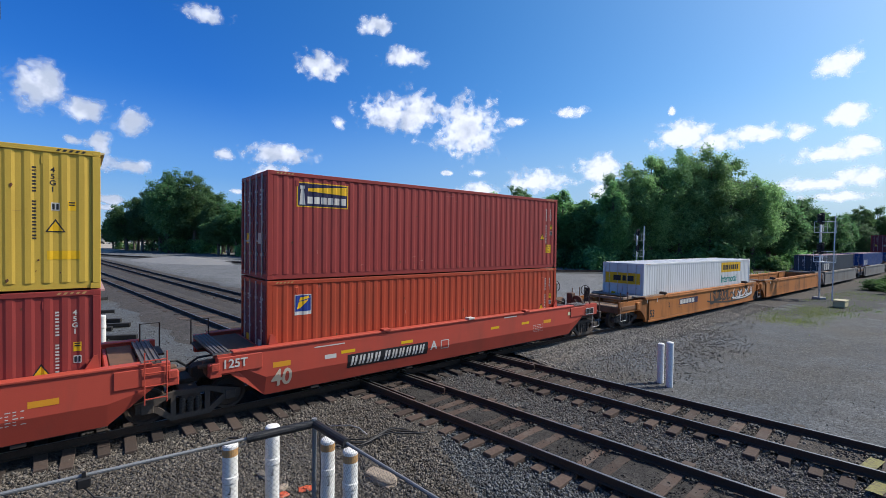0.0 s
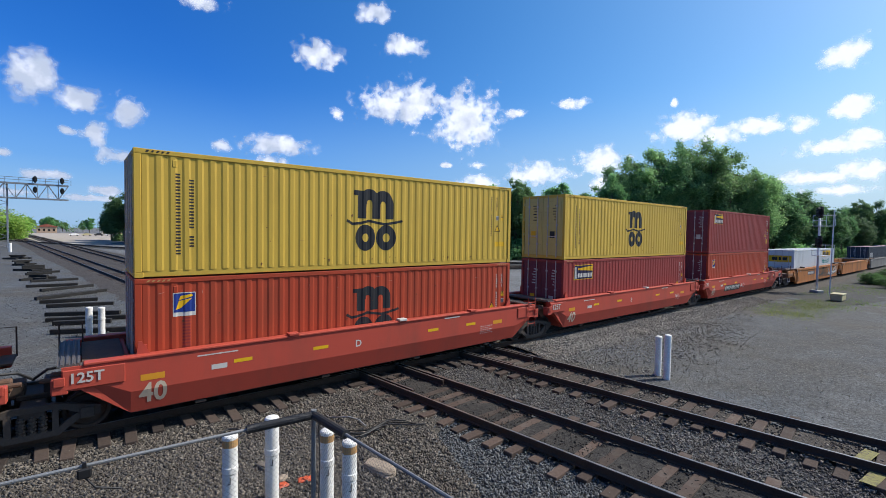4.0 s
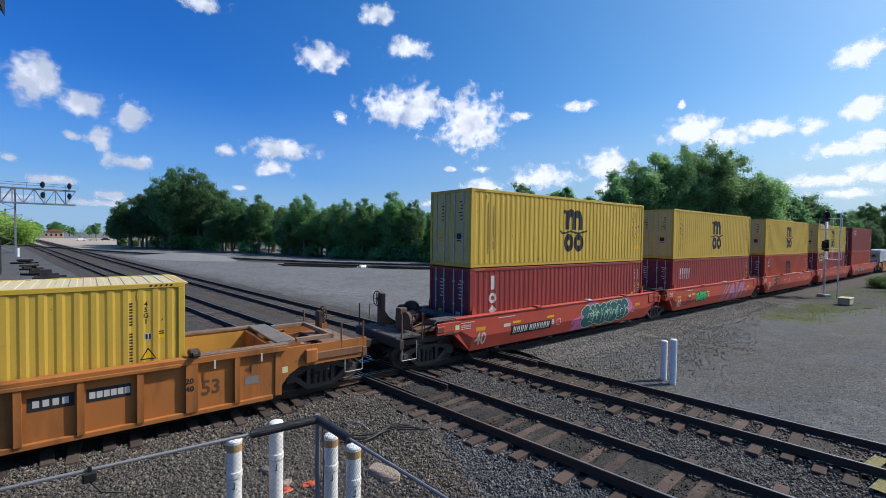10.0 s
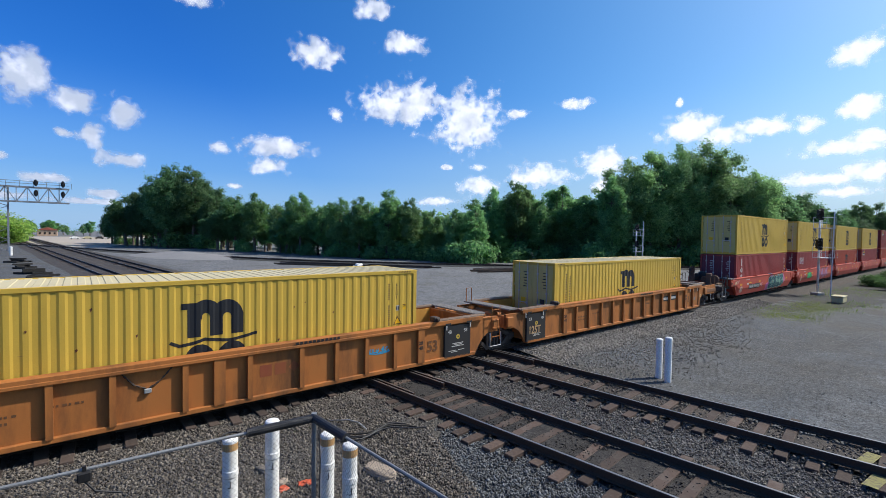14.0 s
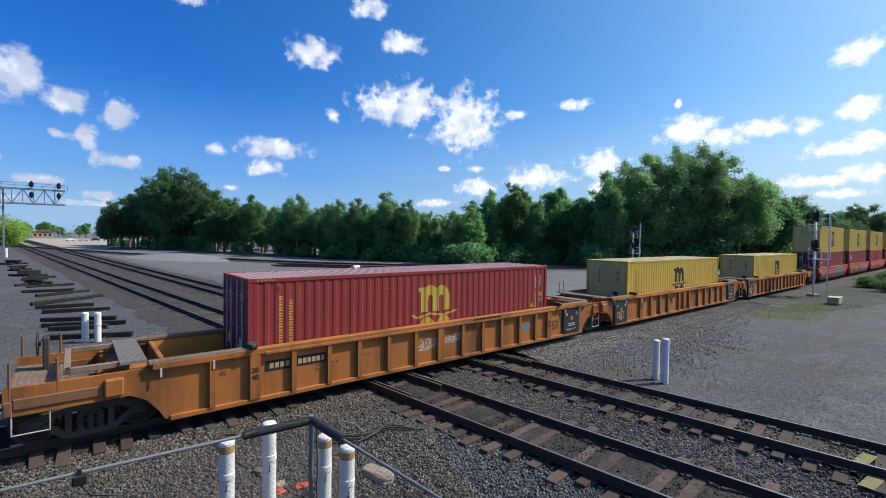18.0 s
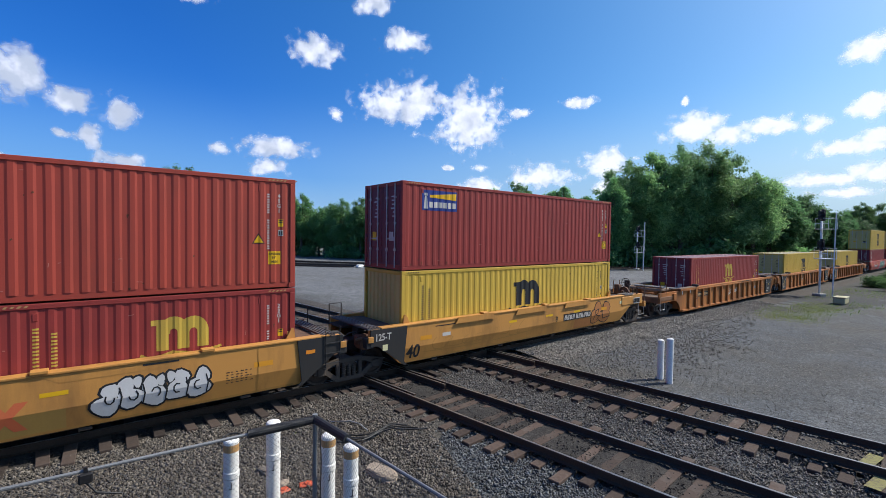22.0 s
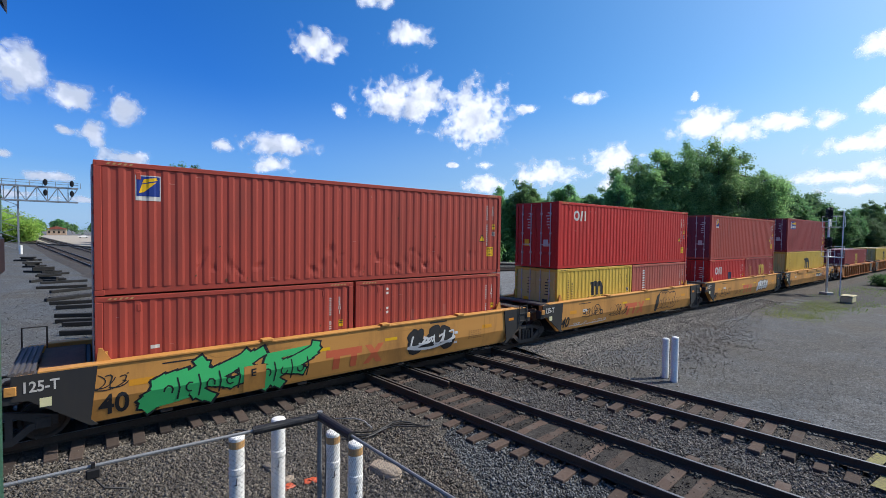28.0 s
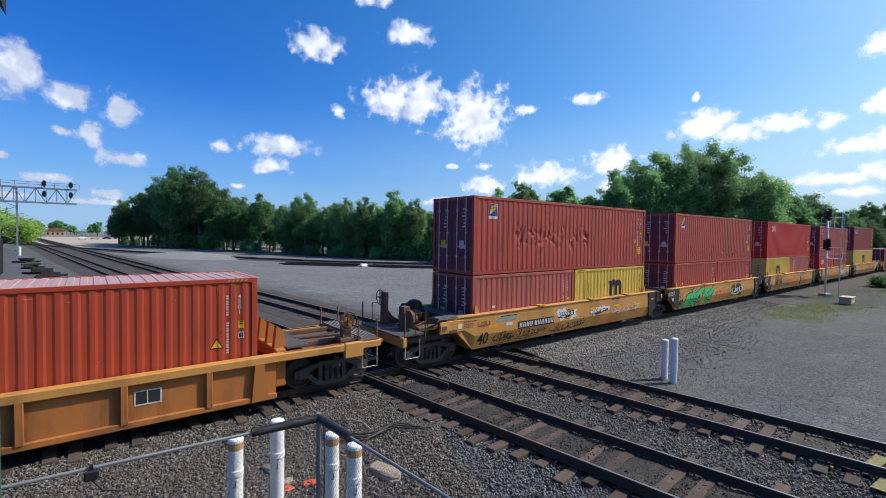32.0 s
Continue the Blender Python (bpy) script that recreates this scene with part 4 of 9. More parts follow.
EMBLEM_ARCHES = ([quad(-0.58, 0.98, -0.31, 1.66), quad(-0.12, 0.98, 0.15, 1.42), quad(0.34, 0.98, 0.61, 1.40)]
                 + ring(-0.205, 1.36, 0.085, 0.355, 0, 150, 10, 1.0) + ring(0.245, 1.33, 0.095, 0.365, 0, 165, 10, 1.0) + [quad(-0.70, 1.54, -0.56, 1.66)]
                 + [quad(-0.32, 1.33, -0.28, 1.60)]
                 + stroke([(-0.90, 0.90), (-0.74, 0.81), (-0.48, 0.84), (-0.22, 0.91), (0.05, 0.86), (0.30, 0.82), (0.56, 0.86), (0.90, 0.93)], 0.075))
EMBLEM_RINGS = ring(-0.35, 0.40, 0.13, 0.40, 0, 360, 18, 0.85) + ring(0.38, 0.40, 0.14, 0.40, 0, 360, 18, 0.9)


TALL_ARCHES = [[(x * 1.06, z if z < 0.98 else 0.98 + (z - 0.98) * 1.22) for x, z in q] for q in EMBLEM_ARCHES]


def slanted(x, z, n, pitch, width, height):
    """Slanting bars, one for each character that is not to be read, with a gap after the fourth."""
    lean = height * 0.18
    out = []
    for i in range(n):
        a = x + i * pitch + (pitch * 0.35 if i > 3 else 0.0)
        for b in (0.0, 0.62):
            p, q = a + width * b, a + width * (b + 0.38)
            out.append([(p, z), (q, z), (q + lean, z + height), (p + lean, z + height)])
    return out


def moved(polys, dx, dz, k=1.0):
    return [[(dx + x * k, dz + z * k) for x, z in p] for p in polys]


def column(x, z_top, n, w=0.13, h=0.105, pitch=0.135, gaps=()):
    """Writing that cannot be kept, as a column of small bars."""
    out = []
    for i in range(n):
        if i not in gaps:
            z = z_top - i * pitch
            out.append(quad(x - w / 2, z - h * 0.36, x + w / 2, z))
            out.append(quad(x - w / 2, z - h, x + w / 2, z - h * 0.64))
    return out


SMALL = ("code_strip", "lettering", "number_lettering", "data_lettering", "emblem_lettering", "hazard_stripe", "sprayed_tag", "size_code", "caution_text", "notice_print", "sprayed_piece", "emblem", "number_lettering", "seam", "torn_sticker", "dent_mark")


def container(name, length, height, mat, mat_name, x, z, decals, door=True, end_mat=None, yoff=0.0, dents=()):
    """A corrugated box with its corner at x, D, z on the train. decals: function(container, place) lays the markings."""
    labels = {12.192: "forty-foot", 6.058: "twenty-foot", 16.154: "fifty-three-foot"}
    tall = "high" if height > 2.7 else "standard"
    c = thing(name, (x, D + yoff, z), f"{mat_name} corrugated steel {tall} {labels[length]} shipping container on a railway car", "shipping container", "containers on the train")
    k = f"{length}-{height}"
    part("side_panel", lambda: side_panel(length, height, False, dents), mat, c, "dented folded wall" if dents else "", None, None if dents else "near" + k)
    part("side_panel", lambda: side_panel(length, height, True), mat, c, "", None, "far" + k)
    rm = ROOF_CREAM if mat is YELLOW else ROOF_WHITE if mat is WHITE_BOX else ROOF_PINK
    part("roof", lambda: roof_sheet(length, height), rm, c, "sun-bleached roof sheet", None, "roof" + k)
    part("floor", lambda: Shape().box(0.1, length - 0.1, 0.06, W40 - 0.06, 0.05, 0.14), STEEL, c, "", None, "floor" + k)
    for y in (0.0, W40 - 0.07):
        part("bottom_rail", lambda: Shape().box(0.16, length - 0.16, 0, 0.05, 0.012, 0.16, 0.006), mat, c, "", (0, 0.03 if y == 0 else y - 0.01, 0), "brail" + k)
        part("top_rail", lambda: Shape().box(0.16, length - 0.16, 0, 0.07, height - 0.11, height - 0.004, 0.008), mat, c, "", (0, y, 0), "trail" + k)
    for x0 in (0.0, length - 0.14):
        for y in (0.0, W40 - 0.12):
            part("corner_post", lambda: Shape().box(0, 0.14, 0, 0.12, 0.118, height - 0.118, 0.01), mat, c, "", (x0, y, 0), "post" + k)
        part("header", lambda: Shape().box(0, 0.10, 0.12, W40 - 0.12, height - 0.13, height - 0.01, 0.006), mat, c, "", (x0 + (0.04 if x0 else 0.0), 0, 0), "head" + k)
        part("sill", lambda: Shape().box(0, 0.10, 0.12, W40 - 0.12, 0.01, 0.16, 0.006), mat, c, "", (x0 + (0.04 if x0 else 0.0), 0, 0), "sill" + k)
        for y in (0.0, W40):
            for z0 in (0.0, height - 0.118):
                m = Matrix.Translation((x0 if not x0 else length, y, z0)) @ Matrix.Diagonal((-1 if x0 else 1, -1 if y else 1, 1, 1))
                part("corner_casting", lambda: fittings(length), mat, c, "", m, "cast")
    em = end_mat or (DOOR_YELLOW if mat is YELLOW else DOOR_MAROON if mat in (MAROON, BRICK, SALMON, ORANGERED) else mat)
    part("end_wall", lambda: end_sheet(height), mat, c, "", pose(length, W40, 0, 0, 0, 180), "end" + k)
    if door:
        for first in (True, False):
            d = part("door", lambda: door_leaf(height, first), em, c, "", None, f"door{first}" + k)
            y0 = 0.14 if first else W40 / 2 + 0.006
            for y in (y0 + 0.28, y0 + 0.78):
                part("lock_rod", lambda: Shape().rod((-0.012, 0, 0.08), (-0.012, 0, height - 0.06), 0.022, 6).box(-0.03, 0.012, -0.05, 0.05, 0.62, 0.70)
                     .box(-0.03, 0.012, -0.05, 0.05, height - 0.55, height - 0.48).box(-0.02, 0.012, -0.05, 0.05, 1.5, 1.56), ROD, d, "zinc lock rod", (0, y, 0), "rod" + k)
            part("handle", lambda: Shape().box(-0.03, -0.012, 0.0, 0.45, 1.0, 1.04).box(-0.028, 0.012, 0.0, 0.05, 0.95, 1.08), ROD, d, "zinc lever handle", (0, y0 + 0.3, 0), "handle" + k)
            for i in range(4):
                yh = 0.10 if first else W40 - 0.16
                part("hinge", lambda: Shape().box(-0.012, 0.03, 0, 0.07, 0, 0.11, 0.006), em, d, "", (0, yh, 0.35 + i * (height - 0.8) / 3), "hinge")
            rngd = random.Random(f"{x}{z}{first}")
            ink = STENCIL_BLACK if mat is YELLOW else STENCIL_WHITE
            y1 = y0 + 0.5
            rows = Shape()
            for i in range(6):
                zz = height - 0.5 - i * 0.13
                rows.box(0.006, 0.0095, y1 - 0.16, y1 - 0.16 + rngd.uniform(0.08, 0.22), zz, zz + 0.04)
            tagged(part("door_lettering", rows, ink, d, "plain bars where the door's data stands"), kind="stuff")
            part("door_notice", Shape().box(0.005, 0.0098, y1 - 0.1, y1 + 0.16, 0.95, 1.25), SIGN_YELLOW if not first else ink, d, "small door notice")
    else:
        part("end_wall", lambda: end_sheet(height), em, c, "", None, "endl" + k)

    def place(pname, polys, m, label="", proud=0.004):
        ob = part(pname, laid(polys, lambda px, pz: fold(px), FOLDS, (), proud), m, c, label)
        return tagged(ob, kind="stuff") if pname in SMALL else ob
    hi = height
    # hazard stripes by the top corners, and the vent
    for x0 in (0.22, length - 0.72):
        part("hazard_stripe", lambda: laid([[(i * 0.1, -0.045), (i * 0.1 + 0.05, -0.045), (i * 0.1 + 0.085, 0.0), (i * 0.1 + 0.035, 0.0)] for i in range(5)],
                                            lambda px, pz: 0.0), STENCIL_BLACK if mat is YELLOW else STRIPE_TAN, c, "slanting hazard stripes", (x0, 0, hi - 0.03), "stripes")
    for x0 in (0.75, length - 0.95):
        part("vent", lambda: Shape().box(0, 0.09, -0.01, 0.03, 0, 0.16, 0.008), mat, c, "", (x0, fold(x0), hi - 0.36), "vent")
    decals(c, place)
    wear(place, random.Random(f"wear{x}{z}"), length, height, SCUFF_DARK if mat in (YELLOW, WHITE_BOX) else SCUFF_PALE)
    return c


def wear(place, rng, length, height, pale):
    """Scrapes and rust spots where the box has been handled."""
    scrapes, rust = [], []
    for i in range(int(length * 1.3)):
        x, z = rng.uniform(0.3, length - 0.6), rng.choice((rng.uniform(0.2, 0.9), rng.uniform(0.3, height - 0.3), height - rng.uniform(0.2, 0.5)))
        a = rng.choice((0.0, 0.1, -0.15, 1.5)) + rng.uniform(-0.1, 0.1)
        n = rng.uniform(0.03, 0.16)
        scrapes += stroke([(x, z), (x + n * math.cos(a), min(height - 0.14, z + n * math.sin(a)))], rng.uniform(0.005, 0.011))
    for i in range(int(length * 1.6)):
        x, z = rng.uniform(0.3, length - 0.4), rng.choice((rng.uniform(0.18, 0.4), rng.uniform(0.3, height - 0.3)))
        k = rng.uniform(0.008, 0.028)
        rust.append([(x - k, z), (x - k * 0.3, z - k * rng.uniform(1, 4)), (x + k, z - k * 0.5), (x + k * 0.5, z + k)])
    tagged(place("scrape_mark", scrapes, pale, "short scrapes in the paint", 0.006), kind="stuff")
    tagged(place("rust_stain", rust, RUST, "small rust spots", 0.007), kind="stuff")


def codes(place, length, height, mat, kind="45G1"):
    """Owner's code as bars, size code, and small labels by the end of the side."""
    r = length
    dark = mat is STENCIL_BLACK
    k = r - (0.73 if dark and height > 2.7 else 0.39)
    n = r - (0.47 if dark else 0.39)
    low = 0.0 if dark else 0.24
    t = k if dark else r - 0.96
    place("code_strip", column(r - (1.05 if dark else 0.71), height - 0.42, 11, 0.062, 0.095, 0.135, (4,)), mat, "column of plain bars where the code stands")
    place("size_code", stacked(kind, k - 0.04, height - 0.38, 0.105), mat, "size code " + kind)
    place("notice", [quad(n - 0.065, height - 1.27, n + 0.065, height - 1.08)], SIGN_YELLOW, "small yellow notice")
    place("notice", [quad(k - 0.065, height - 1.28 - low, k + 0.065, height - 1.12 - low)], STENCIL_WHITE, "small white notice")
    place("notice_print", [quad(n - 0.05, height - 1.17, n + 0.05, height - 1.145), quad(n - 0.05, height - 1.12, n + 0.05, height - 1.095), quad(k - 0.05, height - 1.26 - low, k - 0.01, height - 1.14 - low), quad(k + 0.015, height - 1.26 - low, k + 0.05, height - 1.14 - low)],
          STENCIL_BLACK, "plain bars of fine print", 0.008)
    if height > 2.7:
        place("warning_triangle", [[(t - 0.16, height - 1.72), (t + 0.16, height - 1.72), (t, height - 1.45)]], STENCIL_BLACK, "black edge of the warning triangle")
        place("warning_triangle", [[(t - 0.12, height - 1.697), (t + 0.12, height - 1.697), (t, height - 1.5)]], SIGN_YELLOW, "yellow warning triangle", 0.008)


def caution(place, length, z):
    r, z = length, z - 0.09
    place("caution_label", [quad(r - 0.71, z, r - 0.39, z + 0.34)], SIGN_YELLOW, "yellow height caution label")
    place("caution_text", text_polys("CAUTION", r - 0.69, z + 0.245, 0.06, 0.78) + text_polys("9'6\"", r - 0.62, z + 0.145, 0.065, 0.8) + text_polys("HIGH", r - 0.63, z + 0.04, 0.06, 0.85), STENCIL_BLACK, "black words of caution", 0.008)


def line_yellow(c, place, mat=None, length=12.192, height=HC, short=False, shift=0.05, k=1.0, rise=0.53):
    """The yellow line's boxes: an arched emblem amidships and two columns of lettering."""
    mat = mat or STENCIL_BLACK
    mid = length / 2 + shift
    place("emblem", moved(TALL_ARCHES, mid, rise, k), mat, "arched emblem")
    place("emblem", moved(EMBLEM_RINGS, mid, rise, k), mat, "two ring shapes of the emblem")
    x0 = 0.86 if not short else 0.8
    place("lettering", column(x0, height - 0.5, 13, 0.10, 0.105, 0.148), mat, "column of plain bars where a name stands")
    place("lettering", column(x0 + 0.28, height - 0.62, 11, 0.10, 0.105, 0.148, (8,)), mat, "column of plain bars where a name stands")
    codes(place, length, height, mat if mat is not GOLD else STENCIL_WHITE, "22G1" if short else "45G1")
    if not short:
        r = length
        place("caution_label", [quad(r - 0.86, 0.62, r - 0.34, 0.80)], SIGN_YELLOW, "yellow caution label")


def line_red_gold(c, place):
    line_yellow(c, place, GOLD)


def lighthouse(panel, bottom):
    def decals(c, place):
        place("emblem_panel", [quad(0.78, 1.98, 2.32, 2.66)], SIGN_YELLOW if bottom else SIGN_BLUE, "framed panel")
        place("emblem_field", [quad(0.81, 2.01, 2.29, 2.63)], panel, "dark field of the panel", 0.008)
        place("emblem_beam", [[(1.1, 2.42), (2.27, 2.36), (2.27, 2.60), (1.1, 2.50)]], SIGN_YELLOW, "yellow beam of light", 0.012)
        place("emblem_tower", [[(0.86, 2.04), (1.02, 2.04), (0.98, 2.46), (0.90, 2.46)], quad(0.88, 2.47, 1.0, 2.56)], STENCIL_WHITE, "white tower shape", 0.012)
        place("emblem_lettering", [quad(1.08 + i * 0.2, 2.08, 1.24 + i * 0.2, 2.27) for i in range(6)], STENCIL_WHITE, "plain white bars where a name stands", 0.012)
        codes(place, 12.192, HC, STENCIL_WHITE)
        caution(place, 12.192, 0.72)
    return decals


def flag_square(z=2.05, white=True, more=None):
    def decals(c, place):
        place("emblem_panel", [quad(0.74, z - 0.02, 1.22, z + 0.54)], STENCIL_WHITE, "white frame of the emblem")
        place("emblem_field", [quad(0.76, z + 0.08, 1.20, z + 0.52)], SIGN_BLUE, "blue square emblem", 0.008)
        place("emblem_wave", [[(0.80, z + 0.14), (0.90, z + 0.17), (1.14, z + 0.40), (0.86, z + 0.34)], [(0.86, z + 0.36), (1.16, z + 0.44), (1.14, z + 0.5), (0.90, z + 0.46)]],
              SIGN_YELLOW, "yellow flag shape", 0.012)
        codes(place, 12.192, HC, STENCIL_WHITE)
        caution(place, 12.192, 0.72)
        if more:
            more(c, place)
    return decals


def black_arches(c, place):
    place("emblem", moved(EMBLEM_ARCHES, 6.1, 0.66), STENCIL_BLACK, "black arched emblem")
    place("emblem", moved(EMBLEM_RINGS, 6.1, 0.66), STENCIL_BLACK, "two ring shapes of the emblem")
    place("lettering", column(1.02, 1.95, 9, 0.17, 0.115, 0.148), MAROON, "column of faded bars where a name stood")


DENTED = dent_band(66, 110, 2.2, 7.3, 1.42, 0.25, 0.03)
SCRAPED = dent_band(67, 34, 2.0, 11.0, 0.52, 0.16, 0.03)


def torn_stickers(c, place):
    rng = random.Random(5)
    for i in range(5):
        x0 = 0.95 + i * 0.285
        place("torn_sticker", [quad(x0, 1.72 + rng.random() * 0.05, x0 + 0.13, 2.32 + rng.random() * 0.05)], STENCIL_WHITE, "strip of a torn white sticker")
        place("sticker_print", [quad(x0 + 0.02, 1.8, x0 + 0.11, 2.02)], SPRAY_LILAC, "lilac print", 0.008)
    codes(place, 12.192, HC, STENCIL_WHITE)


def upright_word(c, place):
    x0 = 1.15
    place("emblem_lettering", [quad(x0 - 0.09, 2.08, x0 + 0.10, 2.6)] + ring(x0, 1.76, 0.09, 0.2, 0, 360, 14) + [[(x0 - 0.2, 1.31), (x0, 1.12), (x0 + 0.2, 1.31), (x0, 1.5)]], STENCIL_WHITE, "white upright emblem shapes")
    codes(place, 12.192, HC, STENCIL_WHITE)
    caution(place, 12.192, 0.6)


def slant_mark(z, k, kind, length, height):
    """A white emblem: a ring, a slanted block and an upright bar."""
    def decals(c, place):
        x0 = 0.85 if length < 7 else 1.1
        place("emblem", ring(x0 + 0.28 * k, z + 0.3 * k, 0.16 * k, 0.30 * k, 0, 360, 16)
              + [[(x0 + 0.60 * k, z), (x0 + 0.80 * k, z), (x0 + 0.92 * k, z + 0.6 * k), (x0 + 0.72 * k, z + 0.6 * k)], quad(x0 + 1.04 * k, z, x0 + 1.2 * k, z + 0.6 * k)], STENCIL_WHITE, "white emblem of ring and strokes")
        if kind == "22G1":
            place("painted_patch", [quad(2.95, 1.25, 3.55, 1.72)], SIGN_NAVY, "dark blue painted patch")
        codes(place, length, height, STENCIL_WHITE, kind)
        if height > 2.7:
            caution(place, length, 0.6)
    return decals


def upright_name(c, place):
    place("lettering", column(1.15, 2.3, 6, 0.24, 0.2, 0.255), STENCIL_WHITE, "column of plain white bars where a name stands")
    codes(place, 6.058, STD, STENCIL_WHITE, "22G1")


def faint_name(c, place):
    place("lettering", column(1.1, 2.35, 5, 0.1, 0.2, 0.3, (1, 3)), STENCIL_WHITE, "worn white bars where a name stood")
    place("faded_patch", [quad(2.0, 1.05, 3.6, 1.25), quad(2.0, 1.25, 2.12, 1.6), quad(3.3, 1.25, 3.45, 1.65)], SALMON, "faded patch of repainting")
    codes(place, 6.058, STD, STENCIL_WHITE, "22G1")


def codes_20(c, place):
    place("notice", [quad(1.0, 1.35, 1.18, 1.43)], STENCIL_WHITE, "small white notice")
    codes(place, 6.058, STD, STENCIL_WHITE, "22G1")


def codes_40(c, place):
    codes(place, 12.192, HC, STENCIL_WHITE)
    caution(place, 12.192, 0.6)


def bright_band(c, place):
    r = 16.154
    place("name_panel", [quad(10.7, 2.05, 14.3, 2.72)], SIGN_YELLOW, "yellow name panel")
    place("number_lettering", [quad(11.0 + i * 0.36, 2.22, 11.26 + i * 0.36, 2.55) for i in range(8)], STENCIL_BLACK, "plain black bars where a name stands", 0.008)
    place("word", text_polys("Intermodal", 10.7, 1.35, 0.5, 0.95), surface("teal_lettering", (0.02, 0.25, 0.22), 0.5), "teal word Intermodal")
    part("name_panel", Shape().box(-0.028, -0.02, 0.2, W40 - 0.2, 1.75, 2.35), SIGN_YELLOW, c, "yellow name panel on the doors")
    part("number_lettering", Shape().box(-0.034, -0.029, 0.55, 0.9, 1.9, 2.2).box(-0.034, -0.029, 1.0, 1.2, 1.9, 2.2).box(-0.034, -0.029, 1.3, 1.75, 1.9, 2.2), STENCIL_BLACK, c, "plain black bars where a name stands")


def plain(c, place):
    pass


def slate_marks(c, place):
    place("number_lettering", [quad(1.0 + i * 0.9, 1.3, 1.6 + i * 0.9, 2.0) for i in range(3)], STENCIL_WHITE, "plain white bars where a name stands")


# -- railway trucks and well cars --
def side_frame():
    s = Shape()
    s.slab([(-1.12, 0.52), (-1.12, 0.72), (-0.80, 0.80), (-0.35, 0.90), (0.35, 0.90), (0.80, 0.80), (1.12, 0.72), (1.12, 0.52), (0.86, 0.56), (0.52, 0.74), (0.30, 0.78), (-0.30, 0.78), (-0.52, 0.74), (-0.86, 0.56)], 0, 0.12)
    s.slab([(-0.86, 0.58), (-0.70, 0.62), (-0.36, 0.34), (0.36, 0.34), (0.70, 0.62), (0.86, 0.58), (0.42, 0.22), (-0.42, 0.22)], 0, 0.12)
    s.slab([(-0.42, 0.30), (-0.42, 0.80), (-0.31, 0.80), (-0.31, 0.30)], 0.005, 0.115)
    s.slab([(0.31, 0.30), (0.31, 0.80), (0.42, 0.80), (0.42, 0.30)], 0.005, 0.115)
    s.box(-1.02, -0.76, -0.03, 0.12, 0.48, 0.72, 0.02).box(0.76, 1.02, -0.03, 0.12, 0.48, 0.72, 0.02)
    return s


def coil(r=0.078):
    s = Shape()
    for i in range(5):
        s.rod((0, 0, 0.335 + i * 0.072), (0, 0, 0.375 + i * 0.072), r, 8)
    return s.rod((0, 0, 0.33), (0, 0, 0.70), r * 0.7, 6)


def wheelset_shape():
    s = Shape()
    s.rod((0, -0.98, 0), (0, 0.98, 0), 0.075, 8)
    for sg in (-1, 1):
        y = sg * 0.753
        prof = [(0.075, 0.12), (0.15, 0.10), (0.19, 0.04), (0.33, 0.03), (0.36, 0.065), (0.42, 0.068), (0.42, -0.055), (0.445, -0.068), (0.445, -0.08), (0.36, -0.08), (0.33, -0.02), (0.19, -0.02), (0.15, -0.09), (0.075, -0.1)]
        n = 20
        s.loft([[(r * math.cos(2 * math.pi * i / n), y + sg * d, r * math.sin(2 * math.pi * i / n)) for r, d in prof] for i in range(n + 1)], True, False)
        for i in range(5):
            a = 2 * math.pi * i / 5
            s.rod((0.26 * math.cos(a), y + sg * 0.025, 0.26 * math.sin(a)), (0.26 * math.cos(a), y + sg * 0.045, 0.26 * math.sin(a)), 0.03, 6)
    return s


WHEELSETS = []


def truck(car, x, mat=None):
    t = part("truck", lambda: Shape().box(-0.22, 0.22, -1.02, 1.02, 0.62, 0.84, 0.03).box(-0.3, 0.3, -0.3, 0.3, 0.84, 0.95, 0.02), STEEL, car, "dark cast-steel railway truck", (x, 1.219, 0), "bolster")
    for y in (-1.06, 0.94):
        sf = part("side_frame", side_frame, mat or TRUCK, t, "", (0, y, 0), "sideframe")
    for y in (-1.0, 1.0):
        for dx in (-0.17, 0.0, 0.17):
            part("spring", coil, TRUCK, t, "", (dx, y, 0), "coil")
    for dx in (-0.89, 0.89):
        w = part("wheelset", wheelset_shape, WHEEL, t, "steel wheels on an axle", (dx, 0, RAIL_TOP + 0.42), "wheelset")
        WHEELSETS.append((w, dx))
    return t


def sill_depth(x, z):
    return -0.27 if z >= 1.0 else -0.27 + (1.0 - z) / 0.5 * 0.14


def sill_decal(car, name, polys, mat, label="", proud=0.004):
    ob = part(name, laid(polys, sill_depth, (), (1.0,), proud), mat, car, label)
    return tagged(ob, kind="stuff") if name in SMALL else ob


def well_side(half, tip_l, tip_r):
    """The folded side of a forty-foot well, with its ends cut off slantwise above the trucks."""
    def sec(x, low, inner):
        if low > 1.0:
            pts = [(-0.27, 1.72), (-0.27, (1.72 + low) / 2), (-0.27, low), (inner, low), (inner + 0.0, 1.72)]
        else:
            pts = [(-0.27, 1.72), (-0.27, 1.0), (sill_depth(x, low), low), (inner, low), (inner, 1.72)]
        return [(x, y, z) for y, z in pts]
    late = 0.65 if tip_r > half + 2 else 0.0
    s = Shape()
    s.loft([sec(-tip_l, 1.24, -0.06), sec(-half - 0.95, 1.22, -0.06), sec(-half - 0.1, 0.5, -0.04), sec(half + 0.1 + late, 0.5, -0.04), sec(half + 0.95 + late, 1.22, -0.06), sec(tip_r + late * 0.5, 1.24, -0.06)])
    return s


